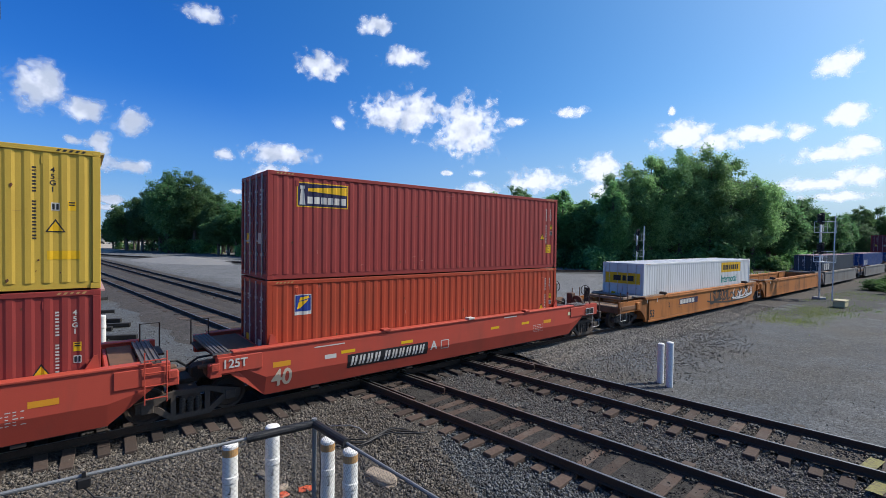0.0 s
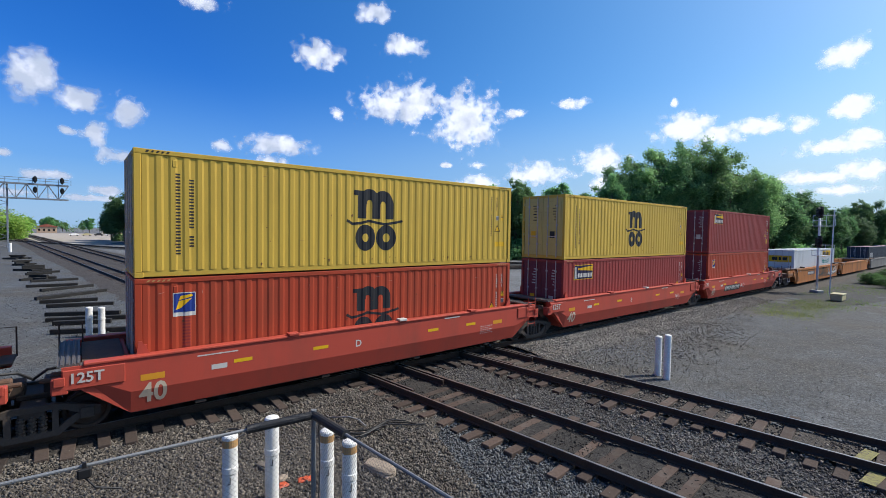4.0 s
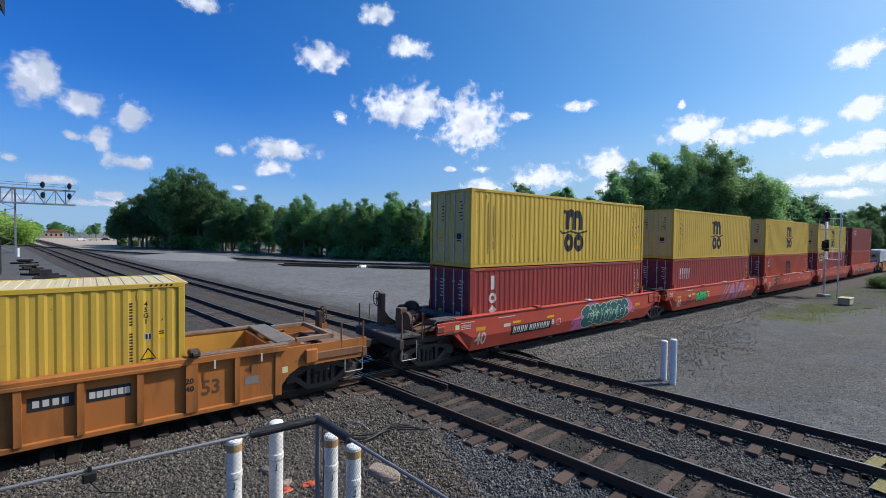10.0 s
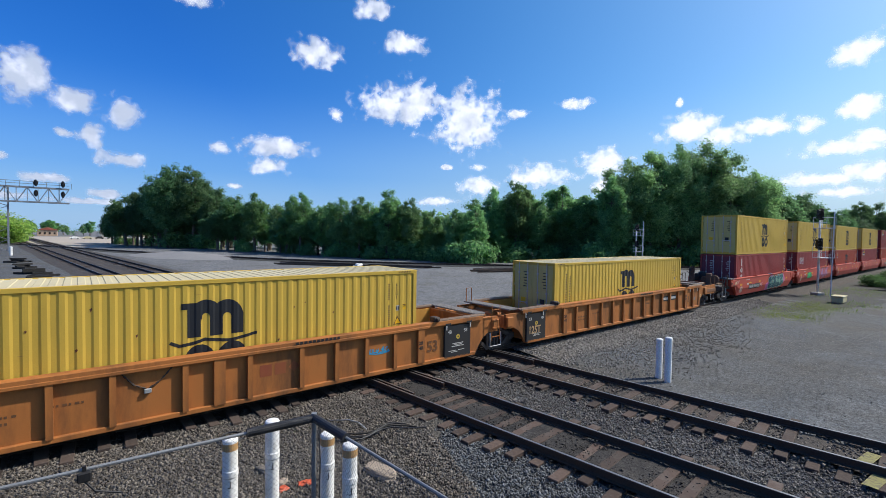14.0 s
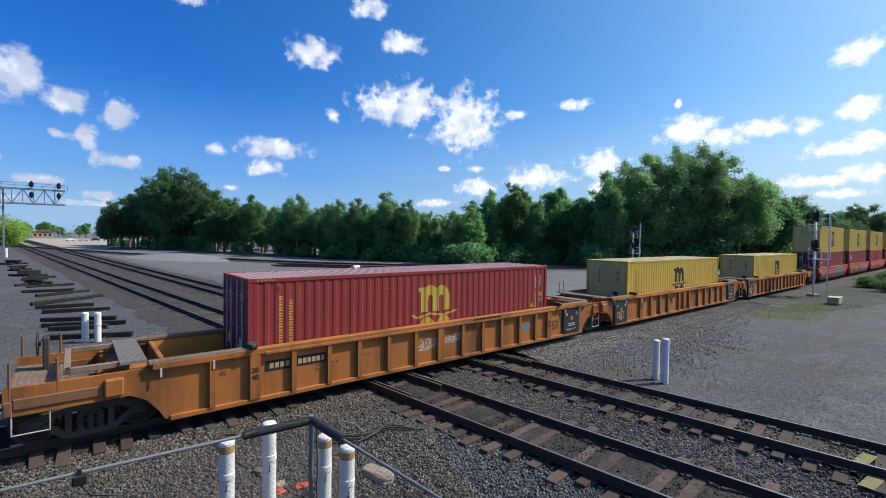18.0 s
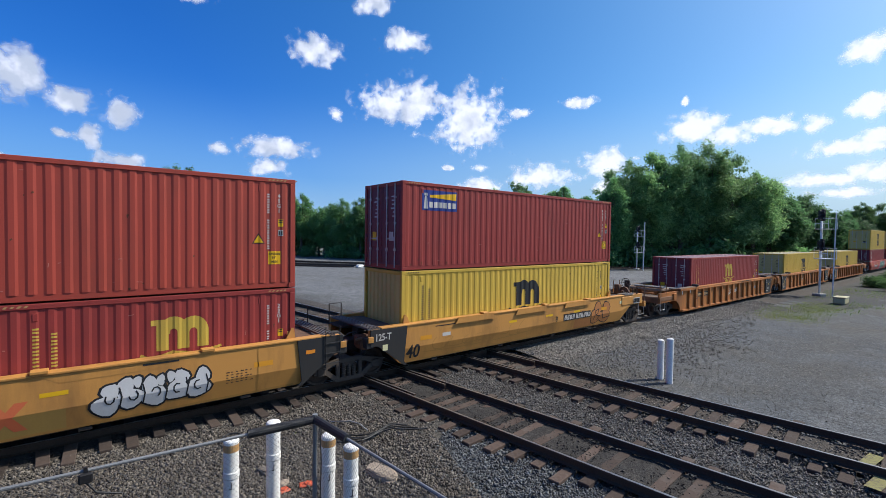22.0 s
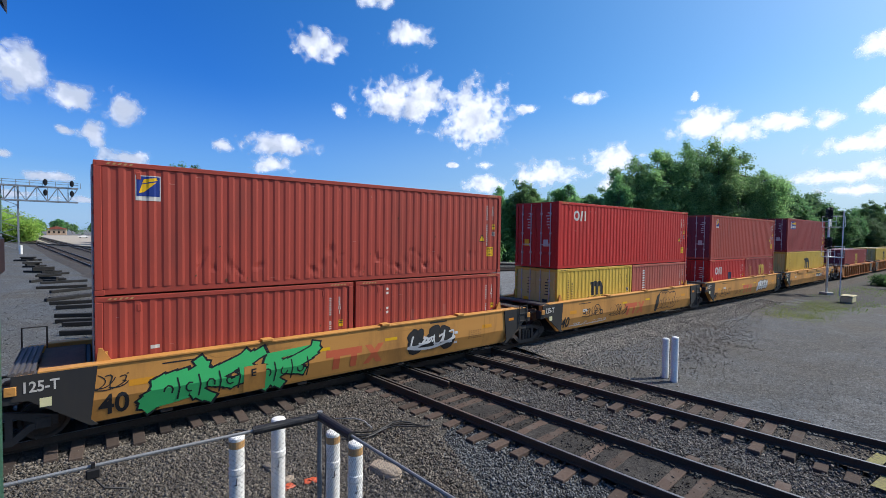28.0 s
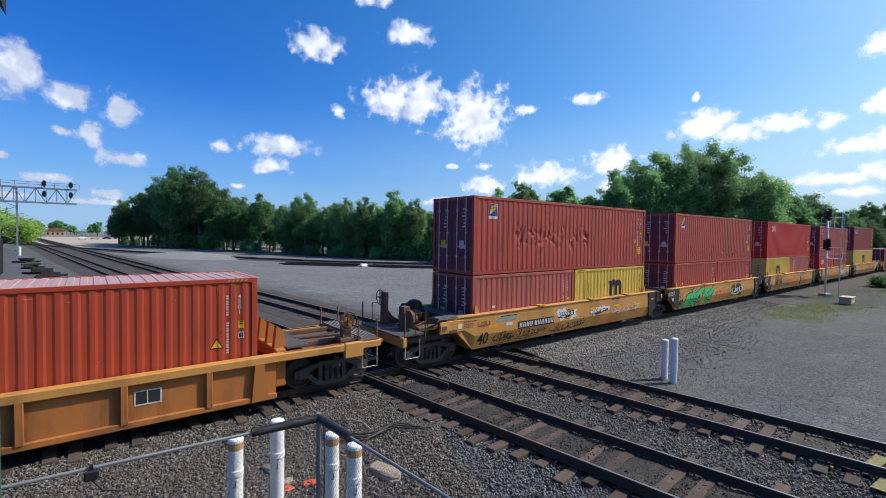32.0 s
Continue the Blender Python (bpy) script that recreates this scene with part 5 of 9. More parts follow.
def grating(x0, x1, y0, y1, z):
    """A ribbed walkway plank with turned-down edges: ridges run along x."""
    n = max(3, int((y1 - y0) / 0.085))
    w = (y1 - y0) / n
    top = [(y0, z - 0.055), (y0, z)]
    for i in range(n):
        a = y0 + i * w
        top += [(a + w * 0.52, z), (a + w * 0.56, z - 0.024), (a + w * 0.96, z - 0.024), (a + w, z)]
    top += [(y1 + 0.012, z), (y1 + 0.012, z - 0.055)]
    section = top + [(y1, z - 0.06), (y0, z - 0.06)]
    return Shape().loft([[(x, y, h) for y, h in section] for x in (x0, x1)])


def ladder(height, width=0.42, rungs=4, r=0.014):
    s = Shape()
    s.rod((0, 0, 0), (0, 0, height), r, 6).rod((width, 0, 0), (width, 0, height), r, 6)
    for i in range(rungs):
        z = 0.12 + i * (height - 0.3) / max(1, rungs - 1)
        s.rod((0, 0, z), (width, 0, z), r, 6)
    return s


def brake_wheel():
    s = Shape()
    n = 14
    for i in range(n):
        a, b = 2 * math.pi * i / n, 2 * math.pi * (i + 1) / n
        s.rod((0, 0.27 * math.cos(a), 0.27 * math.sin(a)), (0, 0.27 * math.cos(b), 0.27 * math.sin(b)), 0.018, 5)
    for i in range(5):
        a = 2 * math.pi * i / 5
        s.rod((0, 0, 0), (0, 0.27 * math.cos(a), 0.27 * math.sin(a)), 0.014, 5)
    return s.rod((-0.04, 0, 0), (0.06, 0, 0), 0.05, 8)


def coupler(car, x, sign):
    c = part("coupler", lambda: Shape().box(0, 0.75, -0.09, 0.09, 0.92, 1.10, 0.02).box(0.62, 0.98, -0.19, 0.16, 0.86, 1.16, 0.04).box(0.86, 1.05, 0.02, 0.17, 0.88, 1.14, 0.03), STEEL, car,
             "rusty knuckle coupler", Matrix.Translation((x, 1.219, 0)) @ Matrix.Rotation(0 if sign > 0 else math.pi, 4, "Z"), "coupler")
    part("air_hose", lambda: Shape().pipe([(0.35, -0.3, 0.95), (0.5, -0.32, 0.7), (0.7, -0.3, 0.52), (0.9, -0.25, 0.55), (1.0, -0.2, 0.7)], 0.028, 6), RUBBER, c, "black rubber air hose", None, "hose")
    part("uncoupling_lever", lambda: Shape().pipe([(0.1, -1.35, 0.85), (0.1, -0.5, 0.85), (0.45, -0.1, 1.2)], 0.014, 5), STEEL, c, "", None, "lever")


def plank(x0, x1, y0, y1, z):
    """A ribbed walkway plank laid across the car."""
    s = grating(y0, y1, x0, x1, z)
    s.v = [(y, x, h) for x, y, h in s.v]
    return s


def end_works(car, sgn, half, mat, last, pivot, cls, paint_mat):
    """Deck, bulkhead, steps and gear at one end of a unit; last: the end has a coupler and a longer platform."""
    M = Matrix.Diagonal((sgn, 1, 1, 1))
    tip = half + (3.15 if last else 1.25)

    def put(name, key, fn, m, label="", dy=0.0):
        return part(name, fn, m, car, label, Matrix.Translation((0, dy, 0)) @ M, f"{cls}-{key}-{last}")
    put("bulkhead", "bulk", lambda: Shape().box(half + 0.06, half + 0.16, 0.02, 2.42, 0.5, 1.66, 0.02).box(half + 0.16, half + 1.0, 1.0, 1.45, 1.1, 1.55, 0.03), mat)
    if last:
        put("walkway", "walk", lambda: plank(half + 0.3, half + 0.95, 0.0, 2.4, 1.74), GRATE, "grey ribbed steel walkway")
    else:
        lo = half + (0.70 if sgn > 0 else 0.95)
        put("walkway", f"walk{sgn}", lambda: plank(lo, lo + 0.37, -0.22, 2.3, 1.78), GRATE, "grey ribbed steel walkway")
        put("walkway_ledge", f"ledge{sgn}", lambda: Shape().box(half + 0.15, lo + 0.02, -0.24, -0.02, 1.70, 1.735, 0.01), GRATE, "grey steel ledge")
        put("deck", f"deckp{sgn}", lambda: Shape().box(half + 0.16, lo - 0.02, 0.02, 2.4, 1.60, 1.68, 0.01), RUST_BROWN, "rusty deck plate")
        put("brake_rod", f"brod{sgn}", lambda: Shape().pipe([(half + 0.7, 0.55, 1.45), (half + 1.1, 0.5, 1.58), (half + 1.5, 0.65, 1.52), (half + 1.75, 0.8, 1.3)], 0.03, 6), RUBBER, "black hose over the joint")
        put("valve_body", f"valve{sgn}", lambda: Shape().rod((half + 1.25, 0.15, 1.2), (half + 1.25, 0.5, 1.2), 0.16, 10).box(half + 1.05, half + 1.45, 0.2, 0.45, 1.25, 1.5, 0.03).rod((half + 1.15, 0.1, 1.42), (half + 1.6, 0.1, 1.42), 0.05, 8), RUST_BROWN, "rusty valve body")
        put("slack_lug", f"lug{sgn}", lambda: Shape().box(half + 1.2, half + 1.38, -0.34, -0.3, 1.36, 1.54, 0.01).box(half + 1.26, half + 1.32, -0.345, -0.338, 1.42, 1.48), paint_mat, "painted lug with a square hole")
    put("centre_beam", "beam", lambda: Shape().box(half + 0.2, pivot + (0.9 if last else -0.15), 0.95, 1.49, 0.88, 1.22, 0.03), STEEL if not last else mat)
    for y in (0.0, 2.438):
        part("corner_guide", lambda: Shape().box(0, 0.26, -0.09, 0.02, 1.72, 1.76).slab([(0, 1.76), (0.26, 1.76), (0.22, 2.04), (0.16, 2.04)], -0.09, -0.05).box(0.06, 0.2, -0.05, -0.015, 1.76, 1.95), paint_mat, car, "",
             Matrix.Translation((0, y, 0)) @ Matrix.Diagonal((sgn, 1 if y == 0 else -1, 1, 1)) @ Matrix.Translation((half - 0.28, 0, 0)), "guide")
    if last:
        put("platform", "plat", lambda: grating(half + 2.2, tip, -0.05, 2.48, 1.35), GRATE, "ribbed grey steel platform")
        put("end_beam", "endb", lambda: Shape().box(tip - 0.16, tip, -0.25, 2.69, 1.0, 1.3, 0.02), STEEL if paint_mat is WELL_RED else mat)
        put("ledge", "ledge", lambda: plank(half + 0.95, half + 1.75, -0.3, 0.12, 1.80), GRATE_GREY, "worn grey steel ledge")
        dome = lambda: Shape().loft([[(half + 1.35 + r * math.cos(a * 0.524), 1.75 + r * math.sin(a * 0.524), z) for a in range(12)] for r, z in ((0.3, 1.6), (0.3, 1.95), (0.27, 2.06), (0.19, 2.14), (0.07, 2.18))])
        put("valve_dome", "dome", dome, BLACK, "black domed valve housing")
        put("brake_drum", "drum", lambda: Shape().rod((half + 2.3, 0.55, 1.72), (half + 2.42, 0.55, 1.72), 0.30, 16).rod((half + 2.1, 0.55, 1.72), (half + 2.3, 0.55, 1.72), 0.12, 10).box(half + 2.2, half + 2.5, 0.75, 1.05, 1.35, 2.12, 0.03), RUST_BROWN, "rusty brake drum and lever box")
        put("air_hose", "ahose", lambda: Shape().pipe([(half + 1.2, 0.3, 1.7), (half + 1.5, 0.2, 1.5), (half + 1.9, 0.35, 1.35), (half + 2.3, 0.25, 1.1), (tip + 0.1, 0.6, 0.75)], 0.028, 6).pipe([(half + 0.8, 1.9, 1.8), (half + 1.2, 1.5, 1.95), (half + 1.8, 0.9, 1.7)], 0.03, 6), RUBBER, "black air hoses")
        put("side_beam", "sideb", lambda: Shape().box(half + 0.95, tip - 0.16, 0.05, 0.2, 1.02, 1.2, 0.02), STEEL)
        put("side_beam", "sideb", lambda: Shape().box(half + 0.95, tip - 0.16, 0.05, 0.2, 1.02, 1.2, 0.02), STEEL, "", 2.19)
        for y in (-0.2, 2.6):
            part("grab_post", lambda: Shape().rod((0, 0, 1.2), (0, 0, 2.12), 0.028, 7), RUST_BROWN, car, "", Matrix.Translation((sgn * (tip - 0.1), y, 0)), "grab")
            part("step", lambda: Shape().pipe([(-0.28, 0, 1.2), (-0.28, 0, 0.62), (0.28, 0, 0.62), (0.28, 0, 1.2)], 0.018, 5), ROD, car, "bent steel step", Matrix.Translation((sgn * (tip - 0.4), y, 0)), "step")
            part("hand_rail", lambda: Shape().pipe([(-0.4, 0, 1.3), (-0.4, 0, 2.05), (0.1, 0, 2.05), (0.1, 0, 1.3)], 0.016, 5), STEEL, car, "", Matrix.Translation((sgn * (tip - 0.9), y, 0)), "handr")
        put("air_tank", "tank", lambda: Shape().rod((half + 1.55, 1.3, 1.66), (half + 2.15, 1.3, 1.66), 0.24, 14).rod((half + 1.4, 1.3, 1.66), (half + 1.55, 1.3, 1.66), 0.14, 12).rod((half + 2.15, 1.3, 1.66), (half + 2.22, 1.3, 1.66), 0.19, 12), RUST_BROWN, "rusty brake cylinder")
        put("air_tank", "tank2", lambda: Shape().rod((half + 1.0, 2.0, 1.86), (half + 1.7, 2.0, 1.86), 0.17, 12).box(half + 1.1, half + 1.2, 1.8, 2.2, 1.5, 1.8).box(half + 1.5, half + 1.6, 1.8, 2.2, 1.5, 1.8), STEEL, "dark air tank")
        put("brake_stand", "stand", lambda: Shape().box(tip - 0.75, tip - 0.6, 1.85, 2.2, 1.3, 2.5, 0.02).slab([(tip - 1.5, 1.3), (tip - 0.75, 1.3), (tip - 0.75, 1.95), (tip - 1.0, 1.6)], 2.0, 2.08), RUST_BROWN, "rusty brake stand")
        part("grab_post", lambda: Shape().rod((0, 0, 1.2), (0, 0, 2.1), 0.026, 7), RUST_BROWN, car, "", Matrix.Translation((sgn * (half + 2.25), -0.2, 0)), "grabb")
        part("brake_wheel", brake_wheel, STEEL, car, "spoked brake wheel", Matrix.Translation((sgn * (tip - 0.5), 2.03, 2.32)), "bwheel")
        put("brake_rigging", "rig", lambda: Shape().box(half + 1.0, half + 2.1, 0.4, 0.9, 1.25, 1.42, 0.03).rod((half + 1.0, 0.5, 1.5), (half + 2.0, 1.2, 1.5), 0.03, 6).rod((half + 1.1, 0.9, 1.6), (half + 2.1, 0.6, 1.45), 0.025, 6), RUST_BROWN)
        coupler(car, sgn * (tip - 0.35), sgn)
    else:
        put("end_cap", "cap", lambda: Shape().box(half + 1.15, half + 1.42, -0.3, -0.05, 1.18, 1.5, 0.02), mat)
        put("deck_plate", "deck", lambda: Shape().box(half + 0.25, half + 1.35, 1.5, 2.45, 1.5, 1.56, 0.01), STEEL)
        put("hand_rail", "hr", lambda: Shape().pipe([(half + 0.9, 2.45, 1.5), (half + 0.9, 2.45, 2.2), (half + 1.35, 2.45, 2.2), (half + 1.35, 2.45, 1.5)], 0.02, 5), STEEL)
        if sgn > 0:
            part("ladder", lambda: ladder(1.15), mat, car, "", (half + 0.75, -0.34, 0.86), "ladder" + cls)


def unit_40(name, centre, mat, colour, left_last, right_last, marks, plates=True, grey_ends=False, group="red five-unit well car"):
    """One forty-foot unit of an articulated double-stack well car."""
    half = 6.096
    car = thing(name, (centre, D, 0), f"{colour} double-stack well car unit on dark steel trucks", "railway car", group)
    tl, tr = (half + (1.4 if left_last else 1.25)), (half + (2.4 if right_last else 1.25))
    for y, m in ((0, Matrix.Identity(4)), (2.438, Matrix.Translation((0, 2.438, 0)) @ Matrix.Diagonal((1, -1, 1, 1)))):
        part("side_sill", lambda: well_side(half, tl, tr), mat, car, "", m, f"side40-{left_last}-{right_last}")
        part("top_chord", lambda: Shape().box(-half - 0.9, half + 0.9, -0.30, -0.02, 1.715, 1.765, 0.01), mat, car, "", m, "chord40")
    part("floor_pan", lambda: Shape().box(-half, half, 0.0, 2.438, 0.44, 0.52), STEEL, car, "dark well floor", None, "pan40")
    for i in range(4):
        part("cross_member", lambda: Shape().box(-0.12, 0.12, -0.1, 2.53, 0.40, 0.47, 0.01), STEEL, car, "", (-4.8 + i * 3.2, 0, 0), "cross")
    em = CHARCOAL if grey_ends else mat
    end_works(car, -1, half, mat if left_last else em, left_last, 7.83, "w40", mat)
    end_works(car, 1, half, mat if right_last else em, right_last, 7.83, "w40", mat)
    truck(car, -7.83)
    if right_last:
        truck(car, 8.45)
        part("data_plate", lambda: Shape().box(-0.30, 0.30, -0.312, -0.303, 1.28, 1.56), STENCIL_WHITE, car, "white frame of a data plate", (half + 2.1, 0, 0), "eplatew")
        part("data_plate", lambda: Shape().box(-0.27, -0.015, -0.318, -0.313, 1.31, 1.53).box(0.015, 0.27, -0.318, -0.313, 1.31, 1.53), BLACK, car, "black fields of a data plate", (half + 2.1, 0, 0), "eplateb")
        part("notice", lambda: Shape().box(-0.1, 0.1, -0.278, -0.272, 1.36, 1.5), SIGN_PALE, car, "small pale notice", (half + 0.6, 0, 0), "enote")
    for sg in (-1, 1):
        last = left_last if sg < 0 else right_last
        part("end_plate", lambda: Shape().box(-0.52, 0.52, -0.302, -0.262, 1.26, 1.66, 0.012), mat if last else em, car, "", (sg * (half + (0.72 if not last else 1.2)), 0, 0), "eplate")
        if grey_ends and not last:
            part("end_panel", lambda: Shape().slab([(0, 0.62), (-0.12, 0.5), (0.0, 0.5), (0.95, 1.22), (1.2, 1.24), (1.2, 1.73), (-0.12, 1.73)], -0.31, -0.272), CHARCOAL, car, "charcoal painted end panel",
                 Matrix.Diagonal((sg, 1, 1, 1)) @ Matrix.Translation((half + 0.08, 0, 0)), "gend")
    if left_last:
        part("inspection_box", Shape().box(-7.80, -7.48, -0.325, -0.30, 1.36, 1.56, 0.012), mat, car, "framed inspection box")
        part("inspection_window", Shape().box(-7.74, -7.54, -0.330, -0.3255, 1.40, 1.52), RUST_BROWN, car, "rusty window of the inspection box")
        part("repaint_patch", Shape().box(-7.44, -7.08, -0.308, -0.3025, 1.27, 1.35), RUST_BROWN, car, "brown painted-over patch")
        part("notice", Shape().box(-7.02, -6.84, -0.308, -0.3025, 1.36, 1.53), SIGN_PALE, car, "small pale notice")
        sill_decal(car, "data_lettering", [quad(-6.72 + j * 0.09, z, -6.65 + j * 0.09, z + 0.028) for z in (1.34, 1.40, 1.46) for j in range(5)] + [quad(-6.74, 1.55, -6.1, 1.58)], STENCIL_FADED if colour == "yellow" else STENCIL_WHITE, "small plain bars where data stands")
    # flaps along the chord
    for x0, mm in ((-2.6, mat), (0.9, STENCIL_WHITE if colour == "red" else mat), (3.9, mat)):
        part("flap", lambda: Shape().box(-0.14, 0.14, -0.33, -0.1, 1.765, 1.83, 0.01), mm, car, "", (x0, 0, 0), "flap")
    if colour == "yellow":
        for x0 in (-4.1, 0.9):
            sill_decal(car, "seam", stroke([(x0, 1.71), (x0 + 0.3, 1.53), (x0 + 2.1, 1.53), (x0 + 2.4, 1.71)], 0.014), SPRAY_FAINT, "dark seam round a folding flap")
        sill_decal(car, "seam", stroke([(5.05, 0.55), (5.05, 1.71)], 0.03), SPRAY_FAINT, "dark upright weld seam")
        sill_decal(car, "dust_band", [quad(-5.3, 0.505, 6.0, 0.56)], SPRAY_FAINT, "dirty band along the foot of the sill")
    tl_mat = STENCIL_BLACK if colour == "yellow" else STENCIL_WHITE
    sill_decal(car, "number", text_polys("40", -6.05, 0.68 if colour == "red" else 0.62, 0.47, 0.85), tl_mat if colour == "yellow" else CREAM_LETTERS, "number 40")
    left = (-6.02, 1.2) if colour == "red" else (-5.52, 1.18)
    sill_decal(car, "reflector", [quad(left[0], left[1], left[0] + 0.46, left[1] + 0.14)], SIGN_AMBER, "amber reflective strip")
    sill_decal(car, "reflector", [quad(4.95, 1.19, 5.42, 1.32)], SIGN_AMBER, "yellow reflective strip")
    for x0 in (-4.1, -2.05, 1.9, 3.6) if colour == "red" else (-1.32, 0.9, 2.85):
        sill_decal(car, "reflector", [quad(x0, 1.28, x0 + 0.44, 1.37)], SIGN_YELLOW, "yellow reflective strip")
    sill_decal(car, "data_lettering", [quad(4.3 + j * 0.11, 1.16 - i * 0.065, 4.38 + j * 0.11 - (0.03 if (i + j) % 3 else 0), 1.18 - i * 0.065) for i in range(5) for j in range(6 - i % 2)] + [quad(-4.9, 1.56, -4.0, 1.59), quad(2.6, 1.63, 3.3, 1.67)], tl_mat, "small plain bars where data stands")
    sill_decal(car, "data_plate", [quad(-4.6, 1.2, -4.25, 1.32)], STENCIL_WHITE, "small grey data plate")
    if not left_last:
        part("load_number", lambda: laid(text_polys("125-T" if grey_ends else "125T", 0, 0, 0.22, 0.8 if grey_ends else 0.95), lambda x, z: -0.315), STENCIL_WHITE, car, "number 125T", (-half - 1.1, 0, 1.38), f"n125{grey_ends}")
        if grey_ends:
            part("data_sticker", lambda: Shape().box(-0.09, 0.09, -0.316, -0.311, 1.06, 1.24), SIGN_PALE, car, "pale yellow square sticker", (-half - 0.78, 0, 0), "sticker")
    if grey_ends and not right_last:
        part("reflector", lambda: Shape().box(-0.13, 0.13, -0.316, -0.311, 1.33, 1.43), SIGN_ORANGE, car, "orange reflective label", (half + 0.32, 0, 0), "olabel")
    marks(car, lambda n, p, m, lb="", pr=0.004: sill_decal(car, n, p, m, lb, pr))
    return car


def bubble_tag(x, z, w, h, n, seed, big=0.6):
    """A sprayed piece: bulging overlapping shapes, with stems and hooks. Gives the rims and the fills."""
    rng = random.Random(seed)
    rim, fill = [], []
    for i in range(n):
        cx, cz = x + w * (i + 0.5) / n, z + h / 2 + rng.uniform(-0.06, 0.06)
        rx, rz = w / n * big, h * 0.5
        one = rng.randrange(10 ** 6)
        for grow, out in ((1.0, rim), (0.0, fill)):
            r2 = random.Random(one)
            g = 0.045 * grow
            out += blob(cx, cz - rz * 0.35, rx + g, rz * 0.62 + g, r2, 14, 0.1)
            side = r2.choice((-1, 1))
            out += blob(cx + side * rx * 0.35, cz + rz * 0.45, rx * 0.62 + g, rz * 0.5 + g, r2, 12, 0.12)
            if r2.random() < 0.6:
                out += blob(cx - side * rx * 0.5, cz + rz * 0.6, rx * 0.33 + g, rz * 0.36 + g, r2, 10, 0.1)
    return rim, fill


def inner_lines(x, z, w, h, n, seed, width=0.03):
    """Short inner contours of a sprayed piece."""
    rng = random.Random(seed)
    out = []
    for i in range(n):
        cx = x + w * (i + 0.5) / n
        a0 = rng.random() * 6
        r = w / n * 0.2
        out += stroke([(cx + r * math.cos(a0 + 0.8 * k), z + h * 0.42 + r * 1.3 * math.sin(a0 + 0.8 * k)) for k in range(6)], width)
        out += stroke([(cx + w / n * 0.42, z + h * 0.1), (cx + w / n * 0.5, z + h * 0.45), (cx + w / n * 0.4, z + h * 0.75)], width)
    return out


def flowing_piece(x, z, w, h, n, seed, thick=0.19):
    """Bent, swelling bars that hook into one another. Gives the rims and the fills."""
    rng = random.Random(seed)
    rim, fill = [], []
    for i in range(n):
        x0, c = x + w * i / n, w / n
        lean = 0.45 * c
        a, b = rng.uniform(0.5, 0.8), rng.choice((-1, 1))
        for k in range(2):
            ph = rng.uniform(-0.4, 0.4) + 1.6 * k
            pts = []
            for j in range(11):
                u = j / 10
                px = x0 + c * (0.5 + 0.46 * b * math.sin(math.pi * (1.5 * u + ph))) + lean * (u - 0.5)
                pts.append((px, z + h * (0.06 + 0.88 * (u if k == 0 else 0.25 + a * u * 0.8))))
            for j in range(10):
                t = thick * (0.75 + 0.5 * math.sin(math.pi * (j + 0.5) / 10)) * (1.0 if k == 0 else 0.8)
                (ax, az), (bx, bz) = pts[j], pts[j + 1]
                seg = [(ax - (bx - ax) * 0.25, az - (bz - az) * 0.25), (bx + (bx - ax) * 0.25, bz + (bz - az) * 0.25)]
                fill += stroke(seg, t)
                seg = [(ax - (bx - ax) * 0.5, az - (bz - az) * 0.5), (bx + (bx - ax) * 0.5, bz + (bz - az) * 0.5)]
                rim += stroke(seg, t + 0.08)
    return rim, fill


def marks_a(car, put):
    put("name_panel", [quad(-3.9, 0.82, -1.0, 1.22)], BLACK, "black number panel")
    put("number_lettering", slanted(-3.8, 0.88, 10, 0.26, 0.18, 0.28), STENCIL_WHITE, "plain white bars where the car's number stands", 0.008)
    put("unit_letter", text_polys("A", -0.9, 0.92, 0.3), STENCIL_WHITE, "letter A")
    put("data_plate", [quad(-0.45, 0.9, -0.1, 1.2)], STENCIL_WHITE, "white outlined square")
    put("data_plate", [quad(-0.42, 0.93, -0.13, 1.17)], WELL_RED, "red field of the square", 0.008)


def marks_e(car, put):
    put("unit_letter", text_polys("E", -0.75, 1.18, 0.2), STENCIL_WHITE, "letter E")


def marks_d(car, put):
    put("unit_letter", text_polys("D", -0.75, 1.18, 0.2), STENCIL_WHITE, "letter D")


def marks_c(car, put):
    put("unit_letter", text_polys("C", -1.8, 1.0, 0.24), STENCIL_WHITE, "letter C")
    rim, fill = bubble_tag(-3.5, 0.82, 1.45, 0.6, 4, 11, 0.62)
    put("sprayed_piece", rim, STENCIL_BLACK, "black outline of a sprayed piece")
    put("sprayed_piece", fill, SPRAY_GREEN, "green bubble-shaped sprayed piece", 0.008)
    put("sprayed_piece", inner_lines(-3.45, 0.84, 1.35, 0.56, 4, 14, 0.022), STENCIL_BLACK, "black inner lines of the piece", 0.012)
    put("sprayed_tag", scrawl(-5.3, 0.75, 1.4, 0.55, 12, 4, 0.028), STENCIL_BLACK, "black sprayed tag")
    polys = []
    for i, (a, b, c) in enumerate(((0.3, 1.2, 0.12), (0.7, 1.7, 0.16), (1.5, 2.3, 0.34), (2.5, 2.3, 0.3), (2.9, 3.0, 0.3), (3.1, 3.9, 0.3), (3.9, 4.3, 0.34))):
        polys += stroke([(a, 0.6 + 0.03 * i), (b, 1.6)], c)
    polys += stroke([(1.7, 1.0), (2.5, 1.05)], 0.2)
    put("sprayed_piece", polys, SPRAY_LILAC, "faded lilac sprayed piece")


